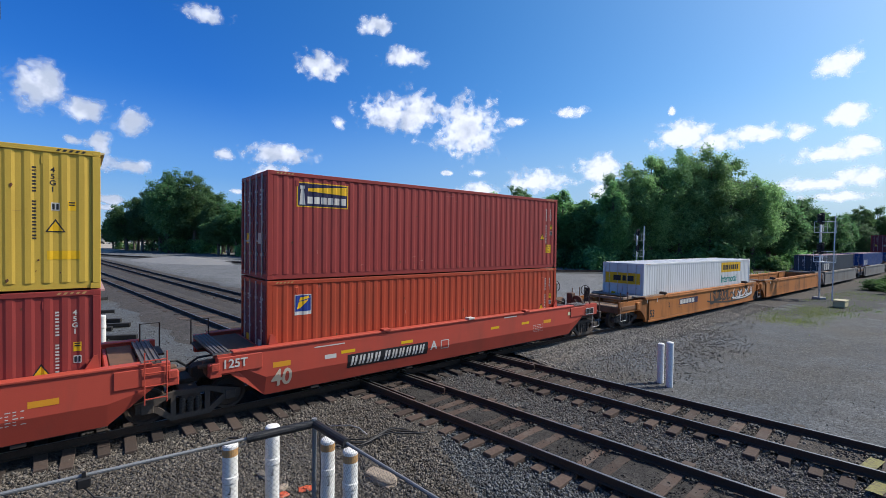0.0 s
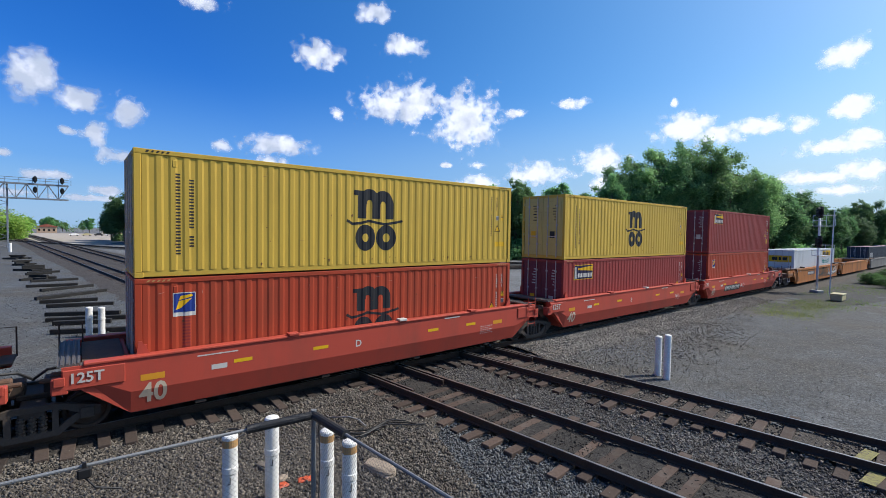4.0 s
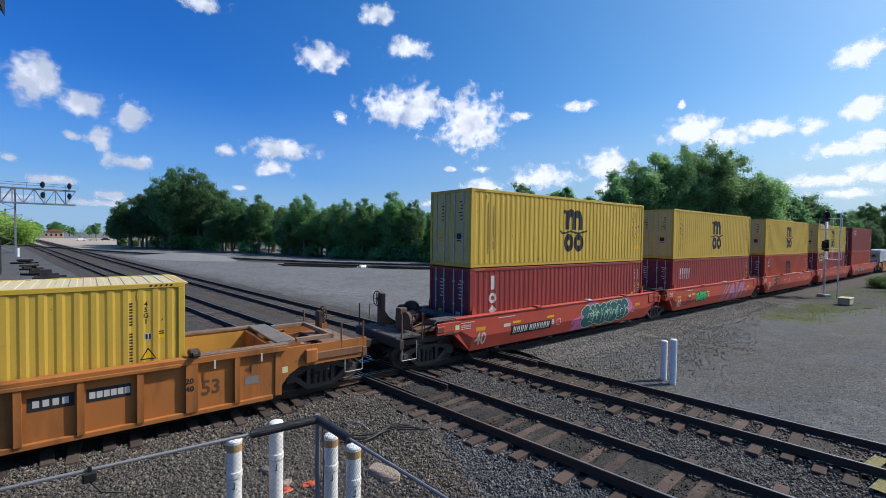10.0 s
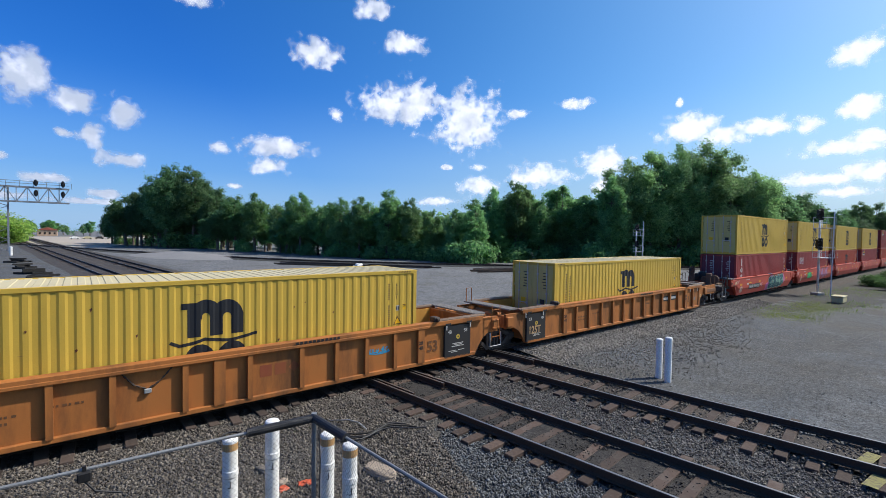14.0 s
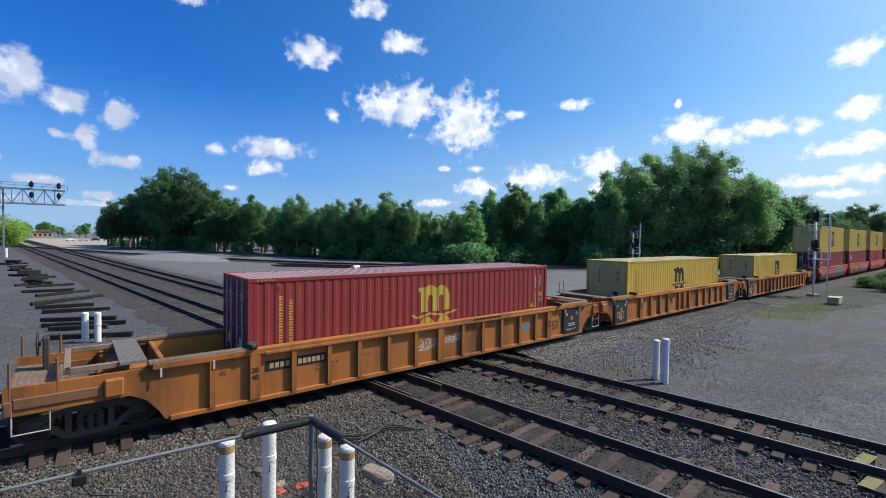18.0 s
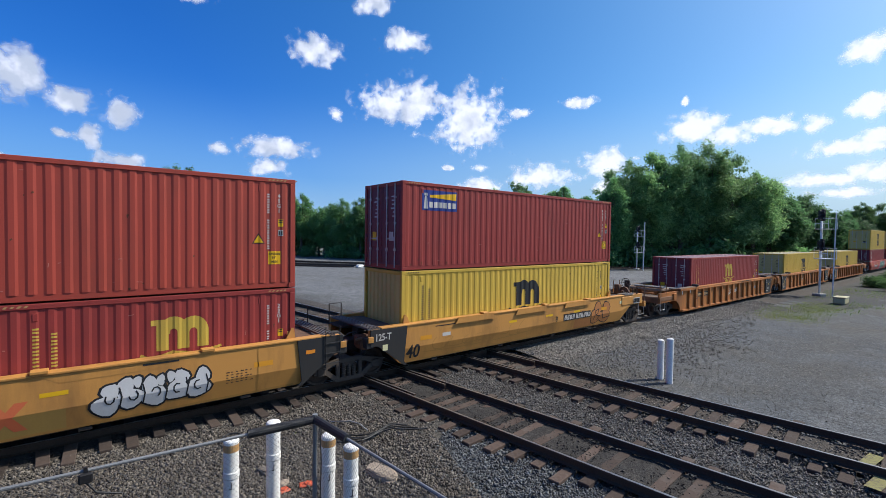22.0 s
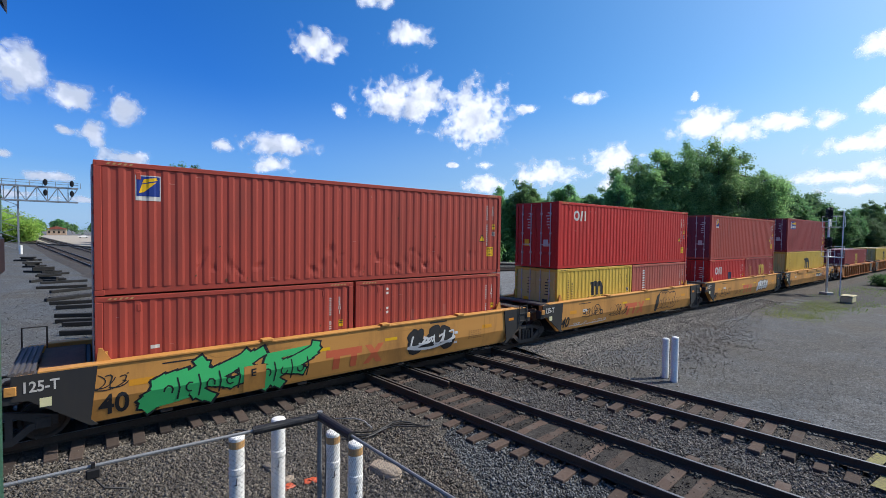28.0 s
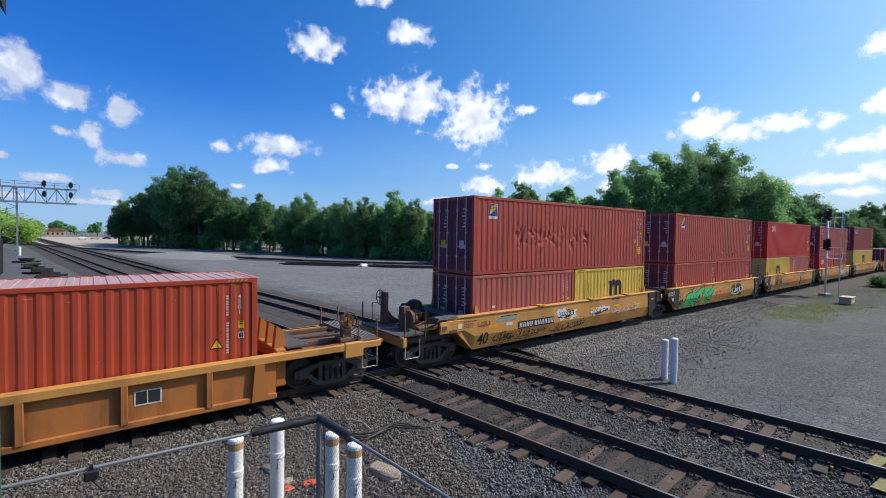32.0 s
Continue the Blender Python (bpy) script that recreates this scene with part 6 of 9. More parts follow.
def marks_b(car, put):
    put("name_panel", [quad(-4.2, 0.84, -1.78, 1.2)], BLACK, "black number panel")
    put("number_lettering", slanted(-4.1, 0.9, 10, 0.215, 0.15, 0.25), STENCIL_WHITE, "plain white bars where the car's number stands", 0.008)
    put("unit_letter", text_polys("B", -1.74, 0.98, 0.22), STENCIL_WHITE, "letter B")
    put("data_plate", [quad(-1.42, 0.92, -1.15, 1.18)], STENCIL_WHITE, "white outlined square")
    put("data_plate", [quad(-1.39, 0.95, -1.18, 1.15)], WELL_RED, "red field of the square", 0.008)
    put("sprayed_piece", [[(-0.35, 0.52), (0.6, 0.52), (1.6, 1.68), (0.9, 1.68), (0.3, 1.2)], [(3.6, 0.7), (4.5, 0.85), (4.7, 1.3), (4.3, 1.68), (3.5, 1.68)]] + blob(0.2, 0.85, 0.5, 0.3, random.Random(2)),
        SPRAY_PINK, "pink ground of a sprayed piece")
    rng = random.Random(23)
    put("sprayed_piece", [q for _ in range(9) for q in blob(rng.uniform(-0.2, 0.5), rng.uniform(0.55, 1.3), 0.045, 0.045, rng, 8)], FADED_BROWN, "dark spots in the pink", 0.008)
    rim, fill = bubble_tag(0.45, 0.58, 3.7, 1.02, 4, 21, 0.6)
    put("sprayed_piece", rim, SPRAY_MINT, "mint outline of a sprayed piece", 0.010)
    put("sprayed_piece", fill, SPRAY_TEAL, "dark teal sprayed piece", 0.014)
    put("sprayed_piece", inner_lines(0.6, 0.62, 3.4, 0.95, 5, 22, 0.05) + inner_lines(0.4, 0.75, 3.6, 0.8, 3, 24, 0.04), SPRAY_MINT, "mint lines of a sprayed piece", 0.018)


def red_letters(put, x):
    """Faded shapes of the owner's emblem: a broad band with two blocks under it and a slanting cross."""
    put("sprayed_lettering", [quad(x, 1.06, x + 1.12, 1.26), quad(x + 0.22, 0.68, x + 0.42, 1.06), quad(x + 0.76, 0.68, x + 0.96, 1.06),
                              [(x + 1.18, 0.68), (x + 1.38, 0.68), (x + 1.86, 1.26), (x + 1.66, 1.26)], [(x + 1.22, 1.26), (x + 1.42, 1.26), (x + 1.84, 0.68), (x + 1.64, 0.68)]],
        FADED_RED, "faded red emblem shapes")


def marks_q(car, put):
    for x0 in (-3.1, -0.05, 3.03):
        part("raised_flap", lambda: Shape().slab([(-0.97, 1.57), (0.97, 1.57), (0.84, 1.78), (-0.84, 1.78)], -0.345, -0.305), WELL_YELLOW, car, "folded-down yellow flap", (x0, 0, 0), "rflap")
    put("unit_letter", text_polys("B", 1.55, 1.02, 0.22), STENCIL_BLACK, "letter B")
    put("name_panel", [quad(2.08, 0.98, 4.12, 1.28)], BLACK, "black number panel")
    put("number_lettering", slanted(2.15, 1.02, 10, 0.19, 0.13, 0.2), STENCIL_WHITE, "plain white bars where the car's number stands", 0.008)
    put("repaint_patch", [quad(2.95, 0.515, 4.35, 0.95)], WELL_PATCH, "darker repainted patch")
    rim, fill = bubble_tag(4.22, 0.62, 1.4, 1.0, 2, 33, 0.62)
    put("sprayed_piece", rim, STENCIL_BLACK, "black outline of a sprayed piece", 0.006)
    put("sprayed_piece", fill, WELL_PATCH, "orange-brown sprayed piece", 0.010)
    put("sprayed_piece", stroke([(4.42, 0.8), (4.5, 1.2), (4.78, 1.28), (4.7, 1.06), (4.52, 1.02), (4.85, 0.95), (4.7, 0.78)], 0.04) + stroke([(5.1, 1.45), (5.05, 1.05), (5.2, 0.8), (5.75, 0.86)], 0.045), STENCIL_BLACK, "black lines of a sprayed piece", 0.014)
    put("reflector", [quad(4.97, 1.19, 5.42, 1.33)], SIGN_AMBER, "yellow reflective strip", 0.018)
    put("sprayed_piece", scrawl(-5.0, 0.72, 6.6, 0.62, 32, 9, 0.03), SPRAY_FAINT, "faint outline of a sprayed piece")


def marks_p(car, put):
    put("unit_letter", text_polys("C", 0.15, 1.44, 0.1), STENCIL_BLACK, "letter C")
    red_letters(put, -1.12)
    put("sprayed_tag", scrawl(-5.1, 0.75, 1.6, 0.6, 41, 5, 0.03), STENCIL_BLACK, "black sprayed tag")
    put("sprayed_tag", scrawl(-2.4, 0.72, 0.95, 0.32, 42, 4, 0.022), STENCIL_FADED, "faded brown sprayed tag")
    put("sprayed_tag", scrawl(-2.5, 1.1, 1.0, 0.35, 45, 4, 0.02), SPRAY_FAINT, "faint sprayed tag")
    put("worn_patch", [quad(-1.45, 0.56, 1.3, 1.0)], SCUFF_DARK, "darker repainted patch", 0.0025)
    rim, fill = bubble_tag(1.72, 0.7, 2.2, 0.72, 5, 43, 0.56)
    put("sprayed_piece", rim, STENCIL_BLACK, "black outline of a sprayed piece")
    put("sprayed_piece", fill, SPRAY_SILVER, "silver sprayed piece", 0.008)
    put("sprayed_piece", inner_lines(1.8, 0.74, 2.1, 0.66, 5, 44, 0.03), STENCIL_BLACK, "black inner lines of the piece", 0.012)


def marks_o(car, put):
    put("unit_letter", text_polys("D", -3.22, 0.96, 0.24), STENCIL_BLACK, "letter D")
    red_letters(put, -1.06)
    put("sprayed_tag", scrawl(-4.6, 0.98, 1.0, 0.42, 55, 4, 0.035), STENCIL_BLACK, "black sprayed tag")
    put("sprayed_tag", scrawl(-2.35, 0.76, 1.45, 0.62, 51, 5, 0.03), STENCIL_BLACK, "black sprayed tag")
    put("sprayed_tag", scrawl(-5.3, 0.62, 2.6, 0.16, 56, 5, 0.02), SPRAY_SILVER, "pale scrawled line")
    rim, fill = bubble_tag(2.05, 0.62, 2.15, 0.92, 3, 52, 0.62)
    put("sprayed_piece", rim, CHARCOAL, "black outline of a sprayed piece")
    put("sprayed_piece", fill, WELL_YELLOW, "ochre bubble-shaped sprayed piece", 0.008)
    put("sprayed_piece", [[(2.02, 0.62), (2.28, 0.58), (2.3, 1.0), (2.42, 1.5), (2.15, 1.45), (2.0, 1.1)]], CHARCOAL, "black hatched flank of the piece", 0.012)
    put("sprayed_piece", inner_lines(2.2, 0.68, 1.9, 0.8, 3, 54, 0.032), CHARCOAL, "black inner lines of the piece", 0.014)
    put("sprayed_tag", ring(-3.47, 1.2, 0.23, 0.265, 0, 360, 18) + scrawl(-3.62, 1.08, 0.3, 0.26, 53, 2, 0.03), STENCIL_BLACK, "black sprayed ring")


def marks_u(car, put):
    put("unit_letter", text_polys("E", -2.99, 0.92, 0.2), STENCIL_BLACK, "letter E", 0.022)
    red_letters(put, -1.0)
    rim, fill = flowing_piece(-5.1, 0.52, 3.65, 1.04, 4, 61, 0.26)
    put("sprayed_piece", [[(-5.2, 0.55), (-4.7, 0.6), (-4.0, 0.72), (-4.2, 0.92), (-4.9, 0.82)], [(-2.6, 1.25), (-1.2, 1.38), (-1.25, 1.52), (-2.6, 1.45)]], SPRAY_GREEN, "bright green sprayed swoosh", 0.006)
    put("sprayed_piece", rim, STENCIL_BLACK, "black outline of a sprayed piece")
    put("sprayed_piece", fill, SPRAY_GREEN, "bright green sprayed piece", 0.008)
    put("sprayed_piece", inner_lines(-5.0, 0.6, 3.5, 0.8, 8, 62, 0.035), STENCIL_BLACK, "black lines of a sprayed piece", 0.012)
    put("data_plate", [quad(-3.16, 0.52, -2.63, 1.2)], WELL_YELLOW, "yellow painted patch", 0.016)
    rim, fill = bubble_tag(1.75, 0.72, 1.9, 0.78, 3, 63, 0.5)
    put("sprayed_piece", rim, STENCIL_BLACK, "black outline of a sprayed piece")
    put("sprayed_piece", fill, CHARCOAL, "black sprayed piece", 0.008)
    put("sprayed_piece", scrawl(1.85, 0.8, 1.7, 0.6, 64, 4, 0.085), SPRAY_SILVER, "silver lines of a sprayed piece", 0.012)
    put("sprayed_tag", scrawl(-6.1, 1.18, 0.5, 0.34, 65, 2, 0.025), STENCIL_BLACK, "black sprayed tag")


def marks_n(car, put):
    put("name_panel", [quad(-3.97, 0.99, -1.74, 1.28)], BLACK, "black number panel")
    put("number_lettering", slanted(-3.88, 1.04, 10, 0.205, 0.145, 0.19), STENCIL_WHITE, "plain white bars where the car's number stands", 0.008)
    for x, z, w, h, seed, n, wide in ((-5.2, 0.58, 1.1, 0.46, 71, 6, 0.032), (-5.1, 0.62, 0.95, 0.36, 171, 5, 0.022), (-3.92, 0.6, 1.2, 0.36, 72, 7, 0.03), (-2.68, 0.76, 0.5, 0.16, 172, 5, 0.022),
                                      (-1.9, 0.6, 1.25, 0.34, 74, 6, 0.028), (-0.75, 0.62, 1.2, 0.34, 174, 5, 0.028)):
        put("sprayed_tag", scrawl(x, z, w, h, seed, n, wide), STENCIL_BLACK, "black sprayed tag")
    put("sprayed_tag", scrawl(-6.05, 1.32, 0.55, 0.2, 176, 3, 0.03), FADED_BROWN, "faded dark sprayed letters")
    put("sprayed_tag", scrawl(-5.09, 1.4, 1.05, 0.16, 73, 7, 0.026), SPRAY_SKY, "pale blue sprayed tag")
    rng = random.Random(177)
    for x0, x1, z0, z1, n in ((-1.6, -0.2, 1.06, 1.58, 11), (0.95, 2.45, 1.0, 1.42, 11)):
        worn = [q for _ in range(n) for q in blob(rng.uniform(x0 + 0.1, x1 - 0.1), rng.uniform(z0 + 0.08, z1 - 0.08), rng.uniform(0.12, 0.24), rng.uniform(0.07, 0.13), rng, 9, 0.4)]
        put("sprayed_piece", worn, SPRAY_SILVER, "pale painted letters worn away")
        put("sprayed_piece", scrawl(x0 + 0.15, z0 + 0.08, x1 - x0 - 0.4, z1 - z0 - 0.16, int(x0 * 10) + 300, 4, 0.035), STENCIL_BLACK, "black lines of the worn letters", 0.008)
    put("sprayed_tag", scrawl(2.0, 0.62, 1.4, 0.16, 178, 8, 0.022), FADED_RED, "thin red sprayed tag")
    put("sprayed_tag", scrawl(2.7, 0.95, 2.4, 0.4, 75, 7, 0.02), SPRAY_SILVER, "thin pale sprayed tag")


def keep(ob):
    """Small lettering and sprayed lines stay joined."""
    return tagged(ob, kind="stuff") if ob.name.split(".")[0] in SMALL else ob


def bay_side(half, tip_l, tip_r):
    """Plate side of a long well, arched over the trucks at its ends."""
    def end(sg, tip):
        return [(sg * tip, 1.0), (sg * (tip - 0.35), 1.0), (sg * (half + 0.75), 1.02), (sg * (half + 0.45), 0.86), (sg * (half + 0.2), 0.55), (sg * (half + 0.08), 0.34)]
    out = [(-tip_l, 1.56)] + end(-1, tip_l) + list(reversed(end(1, tip_r))) + [(tip_r, 1.56)]
    s = Shape()
    s.slab(out, -0.22, -0.12)
    return s


def unit_53(name, centre, mat, colour, left_last, right_last, group, marks=None, dark_panels=True, ribs=(), broad=(0, 5, 11)):
    """One long unit of a well car, with ribbed or plain sides."""
    half = 8.1
    car = thing(name, (centre, D, 0), f"{colour} {'ribbed' if ribs else 'plain-sided'} well car unit with worn paint on dark steel trucks", "railway car", group)
    tl, tr = half + (2.75 if left_last else 1.2), half + (2.75 if right_last else 1.2)
    for m in (Matrix.Identity(4), Matrix.Translation((0, 2.438, 0)) @ Matrix.Diagonal((1, -1, 1, 1))):
        part("side_plate", lambda: bay_side(half, tl, tr), mat, car, "", m, f"side53-{left_last}-{right_last}")
        part("top_rail", lambda: Shape().box(-half - 0.35, half + 0.35, -0.33, -0.08, 1.52, 1.68, 0.015).box(-half + 2.1, half - 2.1, -0.345, -0.31, 1.50, 1.58, 0.01), mat, car, "", m, "rail53")
        part("bottom_rail", lambda: Shape().box(-half, half, -0.30, -0.04, 0.30, 0.42, 0.015), mat, car, "", m, "brail53")
        if not ribs:
            part("outer_plate", lambda: Shape().box(-half + 0.1, half - 0.1, -0.29, -0.225, 0.42, 1.5, 0.02), mat, car, "", m, "outer53")
        for i, x in enumerate(ribs):
            wide = 0.125 if i in broad else 0.06
            part("rib", lambda: Shape().slab([(-wide, 0.40), (wide, 0.40), (wide, 1.53), (-wide, 1.53)], -0.325, -0.21), mat, car, "", m @ Matrix.Translation((x, 0, 0)), f"rib53{wide}")
        for sg in (-1, 1):
            part("walk_edge", lambda: grating(-1.15, 1.15, -0.32, -0.06, 1.71), GRATE_TAN, car, "grey steel grating", m @ Matrix.Translation((sg * (half - 0.75), 0, 0)), "wedge")
            for x in (-0.78, 0.30):
                part("door_stop", lambda: Shape().box(-0.02, 0.02, -0.345, -0.33, 1.35, 1.55), STENCIL_WHITE, car, "", m @ Matrix.Translation((sg * (half - 0.6) + x, 0, 0)), "dstop")
    part("floor_pan", lambda: Shape().box(-half, half, 0.0, 2.438, 0.44, 0.52), STEEL, car, "dark well floor", None, "pan53")
    for sg in (-1, 1):
        last = left_last if sg < 0 else right_last
        M = Matrix.Diagonal((sg, 1, 1, 1))
        part("bulkhead", lambda: Shape().box(half + 0.02, half + 0.14, -0.1, 2.53, 0.45, 1.62, 0.02), mat, car, "", M, "bulk53")
        for y in (-0.08, 2.478):
            part("inner_wall", lambda: Shape().box(half - 2.2, half + 0.02, 0, 0.04, 0.5, 1.6), WELL_INNER if ribs else mat, car, "", Matrix.Translation((0, y, 0)) @ M, f"inner53{bool(ribs)}")
        lo = 0.15 if sg > 0 else 0.42
        part("cross_walk", lambda: grating(half + lo, half + lo + 0.5, -0.1, 2.53, 1.74), GRATE_GREY, car, "grey steel grating", M, f"cw53{sg}")
        for y in (0.0, 2.49):
            part("end_box", lambda: Shape().box(half + 0.78, half + 1.22, -0.12, 0.25, 1.02, 1.5, 0.03).box(half + 0.86, half + 1.2, -0.32, -0.12, 1.08, 1.46, 0.03).box(half + 0.98, half + 1.08, -0.323, -0.318, 1.18, 1.32), mat, car, "", Matrix.Translation((0, y, 0)) @ M, "ebox53")
        part("centre_beam", lambda: Shape().box(half + 0.1, half + 1.3, 0.85, 1.59, 0.86, 1.4, 0.05), mat, car, "", M, "cbeam53")
        part("coil_housing", lambda: Shape().rod((half + 0.9, 0.7, 1.35), (half + 0.9, 1.7, 1.35), 0.22, 12), mat, car, "", M, "ch53")
        if dark_panels and not last:
            mid = half - 0.84 if sg > 0 else -half + 0.52
            part("data_panel", lambda: Shape().box(-0.59, 0.59, -0.30, -0.222, 0.36, 1.47, 0.01), CHARCOAL, car, "charcoal data panel", (mid, 0, 0), "dp53")
            part("rail_band", lambda: Shape().box(-0.60, -0.36, -0.3475, -0.3465, 1.505, 1.575).box(0.36, 0.60, -0.3475, -0.3465, 1.505, 1.575), CHARCOAL, car, "black painted bands on the rail", (mid, 0, 0), "rb53")
            low = 0.56 if sg < 0 else 0.62
            tagged(part("data_lettering", lambda: Shape().box(-0.24, 0.24, -0.306, -0.301, low + 0.21, low + 0.235).box(-0.17, 0.17, -0.306, -0.301, low + 0.165, low + 0.185).box(-0.28, 0.26, -0.306, -0.301, low + 0.115, low + 0.14)
                        .box(-0.42, -0.08, -0.306, -0.301, low - 0.03, low - 0.01).box(0.02, 0.3, -0.306, -0.301, low - 0.03, low - 0.01).box(-0.3, -0.02, -0.306, -0.301, low - 0.075, low - 0.055)
                        if sg > 0 else Shape().box(-0.28, 0.28, -0.306, -0.301, 0.64, 0.652).box(-0.14, 0.14, -0.306, -0.301, 0.60, 0.616).box(-0.2, 0.2, -0.306, -0.301, 0.56, 0.576),
                        STENCIL_WHITE, car, "small plain bars where data stands", (mid, 0, 0), f"db53{sg}"), kind="stuff")
            left, right = ("48", "53") if sg > 0 else ("53", "48")
            part("number", lambda: laid(text_polys(left, -0.46, 1.2, 0.12), lambda x, z: -0.302), STENCIL_WHITE, car, "number " + left, (mid, 0, 0), f"nl53{sg}")
            part("number", lambda: laid(text_polys(right, 0.28, 1.2, 0.12), lambda x, z: -0.302), STENCIL_WHITE, car, "number " + right, (mid, 0, 0), f"nr53{sg}")
            part("emblem", lambda: laid(ring(0, 1.07, 0.03, 0.085, 0, 360, 14), lambda x, z: -0.302), GOLD, car, "small ring emblem", (mid, 0, 0), "ring53")
            if sg < 0:
                part("load_number", lambda: laid(text_polys("125T", -0.42, 0, 0.31, 0.86), lambda x, z: -0.302), TAN_LETTERS, car, "tan number 125T", (mid, 0, 0.66), "n125b")
            else:
                part("number", lambda: laid(text_polys("53", 0, 0, 0.38, 0.9), lambda x, z: -0.226), STENCIL_FADED, car, "number 53", (half - 2.12, 0, 0.68), "n53b")
                part("number", lambda: laid(text_polys("20", 0, 1.0, 0.12) + text_polys("40", 0, 0.84, 0.12), lambda x, z: -0.327), CHARCOAL, car, "numbers 20 and 40", (half - 2.53, 0, 0), "n2040b")
        if last:
            tip = half + 2.75
            part("platform", lambda: grating(tip - 0.95, tip, -0.15, 2.6, 1.35), GRATE_TAN, car, "ribbed grey steel platform", M, "plat53")
            part("end_beam", lambda: Shape().box(tip - 0.14, tip, -0.25, 2.69, 1.0, 1.3, 0.02).box(half + 1.2, tip - 0.14, -0.25, -0.1, 1.12, 1.34, 0.02).box(half + 1.2, tip - 0.14, 2.54, 2.69, 1.12, 1.34, 0.02).box(half + 1.2, tip, 0.9, 1.54, 0.86, 1.2, 0.02), WELL_RUST, car, "rusty end beams", M, "eb53")
            part("top_frame", lambda: Shape().box(half + 0.75, tip - 0.9, 0.1, 0.22, 1.6, 1.72, 0.01).box(half + 0.75, tip - 0.9, 2.2, 2.32, 1.6, 1.72, 0.01).box(tip - 1.0, tip - 0.88, 0.1, 2.32, 1.6, 1.72, 0.01), GRATE_TAN, car, "", M, "tf53")
            for y in (-0.2, 2.62):
                part("grab_post", lambda: Shape().rod((0, 0, 1.2), (0, 0, 2.05), 0.026, 7), WELL_RUST, car, "", (sg * (tip - 0.1), y, 0), "grab")
                part("grab_post", lambda: Shape().rod((0, 0, 1.2), (0, 0, 2.05), 0.026, 7), WELL_RUST, car, "", (sg * (tip - 0.8), y, 0), "grab")
                part("step", lambda: Shape().pipe([(-0.28, 0, 1.2), (-0.28, 0, 0.62), (0.28, 0, 0.62), (0.28, 0, 1.2)], 0.018, 5), ROD, car, "bent steel step", (sg * (tip - 0.4), y, 0), "step")
            part("brake_wheel", brake_wheel, STEEL, car, "spoked brake wheel", (sg * (tip - 0.4), 2.0, 1.95), "bwheel")
            part("brake_stand", lambda: Shape().box(-0.06, 0.06, 1.85, 2.15, 1.3, 2.1, 0.02), STEEL, car, "rusty brake stand", (sg * (tip - 0.55), 0, 0), "bst53")
            coupler(car, sg * (tip - 0.35), sg)
        elif sg > 0:
            part("ladder", lambda: ladder(1.3, 0.42, 4), mat, car, "", (half + 0.75, -0.36, 0.72), "ladder53")
            part("step", lambda: Shape().pipe([(-0.28, 0, 1.0), (-0.28, 0, 0.5), (0.28, 0, 0.5), (0.28, 0, 1.0)], 0.018, 5), ROD, car, "bent steel step", (half + 0.95, -0.36, 0), "step53")
        else:
            part("hand_rail", lambda: Shape().pipe([(-half - 0.9, 2.4, 1.7), (-half - 0.9, 2.4, 2.3), (-half - 0.6, 2.4, 2.3), (-half - 0.6, 2.4, 1.7)], 0.02, 5), mat, car, "", None, "hr53")
    for i in range(2):
        part("shackle", lambda: Shape().box(-0.12, 0.12, -0.36, -0.05, 1.68, 1.84, 0.03).rod((-0.05, -0.38, 1.76), (0.05, -0.38, 1.76), 0.06, 8), STEEL, car, "", ((-1 if i == 0 else 1) * 6.3, 0, 0), "shackle")

    def put(n, polys, m, lb="", pr=0.004):
        return keep(part(n, laid(polys, lambda x, z: (-0.22 if ribs else -0.29) if z < 1.5 else -0.345, (), (1.5,), pr), m, car, lb))
    put("data_lettering", [quad(x + i * 0.1, z, x + i * 0.1 + 0.07 - 0.03 * (i % 2), z + 0.05) for x, z, n in ((-4.6, 0.95, 7), (-4.6, 0.82, 6), (-3.45, 1.0, 6)) for i in range(n)], STENCIL_FADED, "small plain bars where data stands")
    left_rib = ribs[broad[0]] if ribs else -5.66
    put("number", text_polys("20", left_rib - 0.1, 1.08, 0.13) + text_polys("40", left_rib - 0.1, 0.9, 0.13), STENCIL_BLACK, "numbers 20 and 40", 0.11 if ribs else 0.004)
    if marks:
        marks(car, put)
    truck(car, -9.525)
    if right_last:
        truck(car, 9.6)
    return car


def chain_shape(points, y):
    """Links one after another along a sagging line."""
    s = Shape()
    for (x0, z0), (x1, z1) in zip(points, points[1:]):
        n = max(1, int(math.hypot(x1 - x0, z1 - z0) / 0.055))
        for i in range(n):
            p, q = (i + 0.05) / n, (i + 1.1) / n
            w = 0.022 if i % 2 else 0.012
            a = Vector((x0 + (x1 - x0) * p, y, z0 + (z1 - z0) * p))
            b = Vector((x0 + (x1 - x0) * q, y, z0 + (z1 - z0) * q))
            s.rod(a, b, w, 5)
    return s


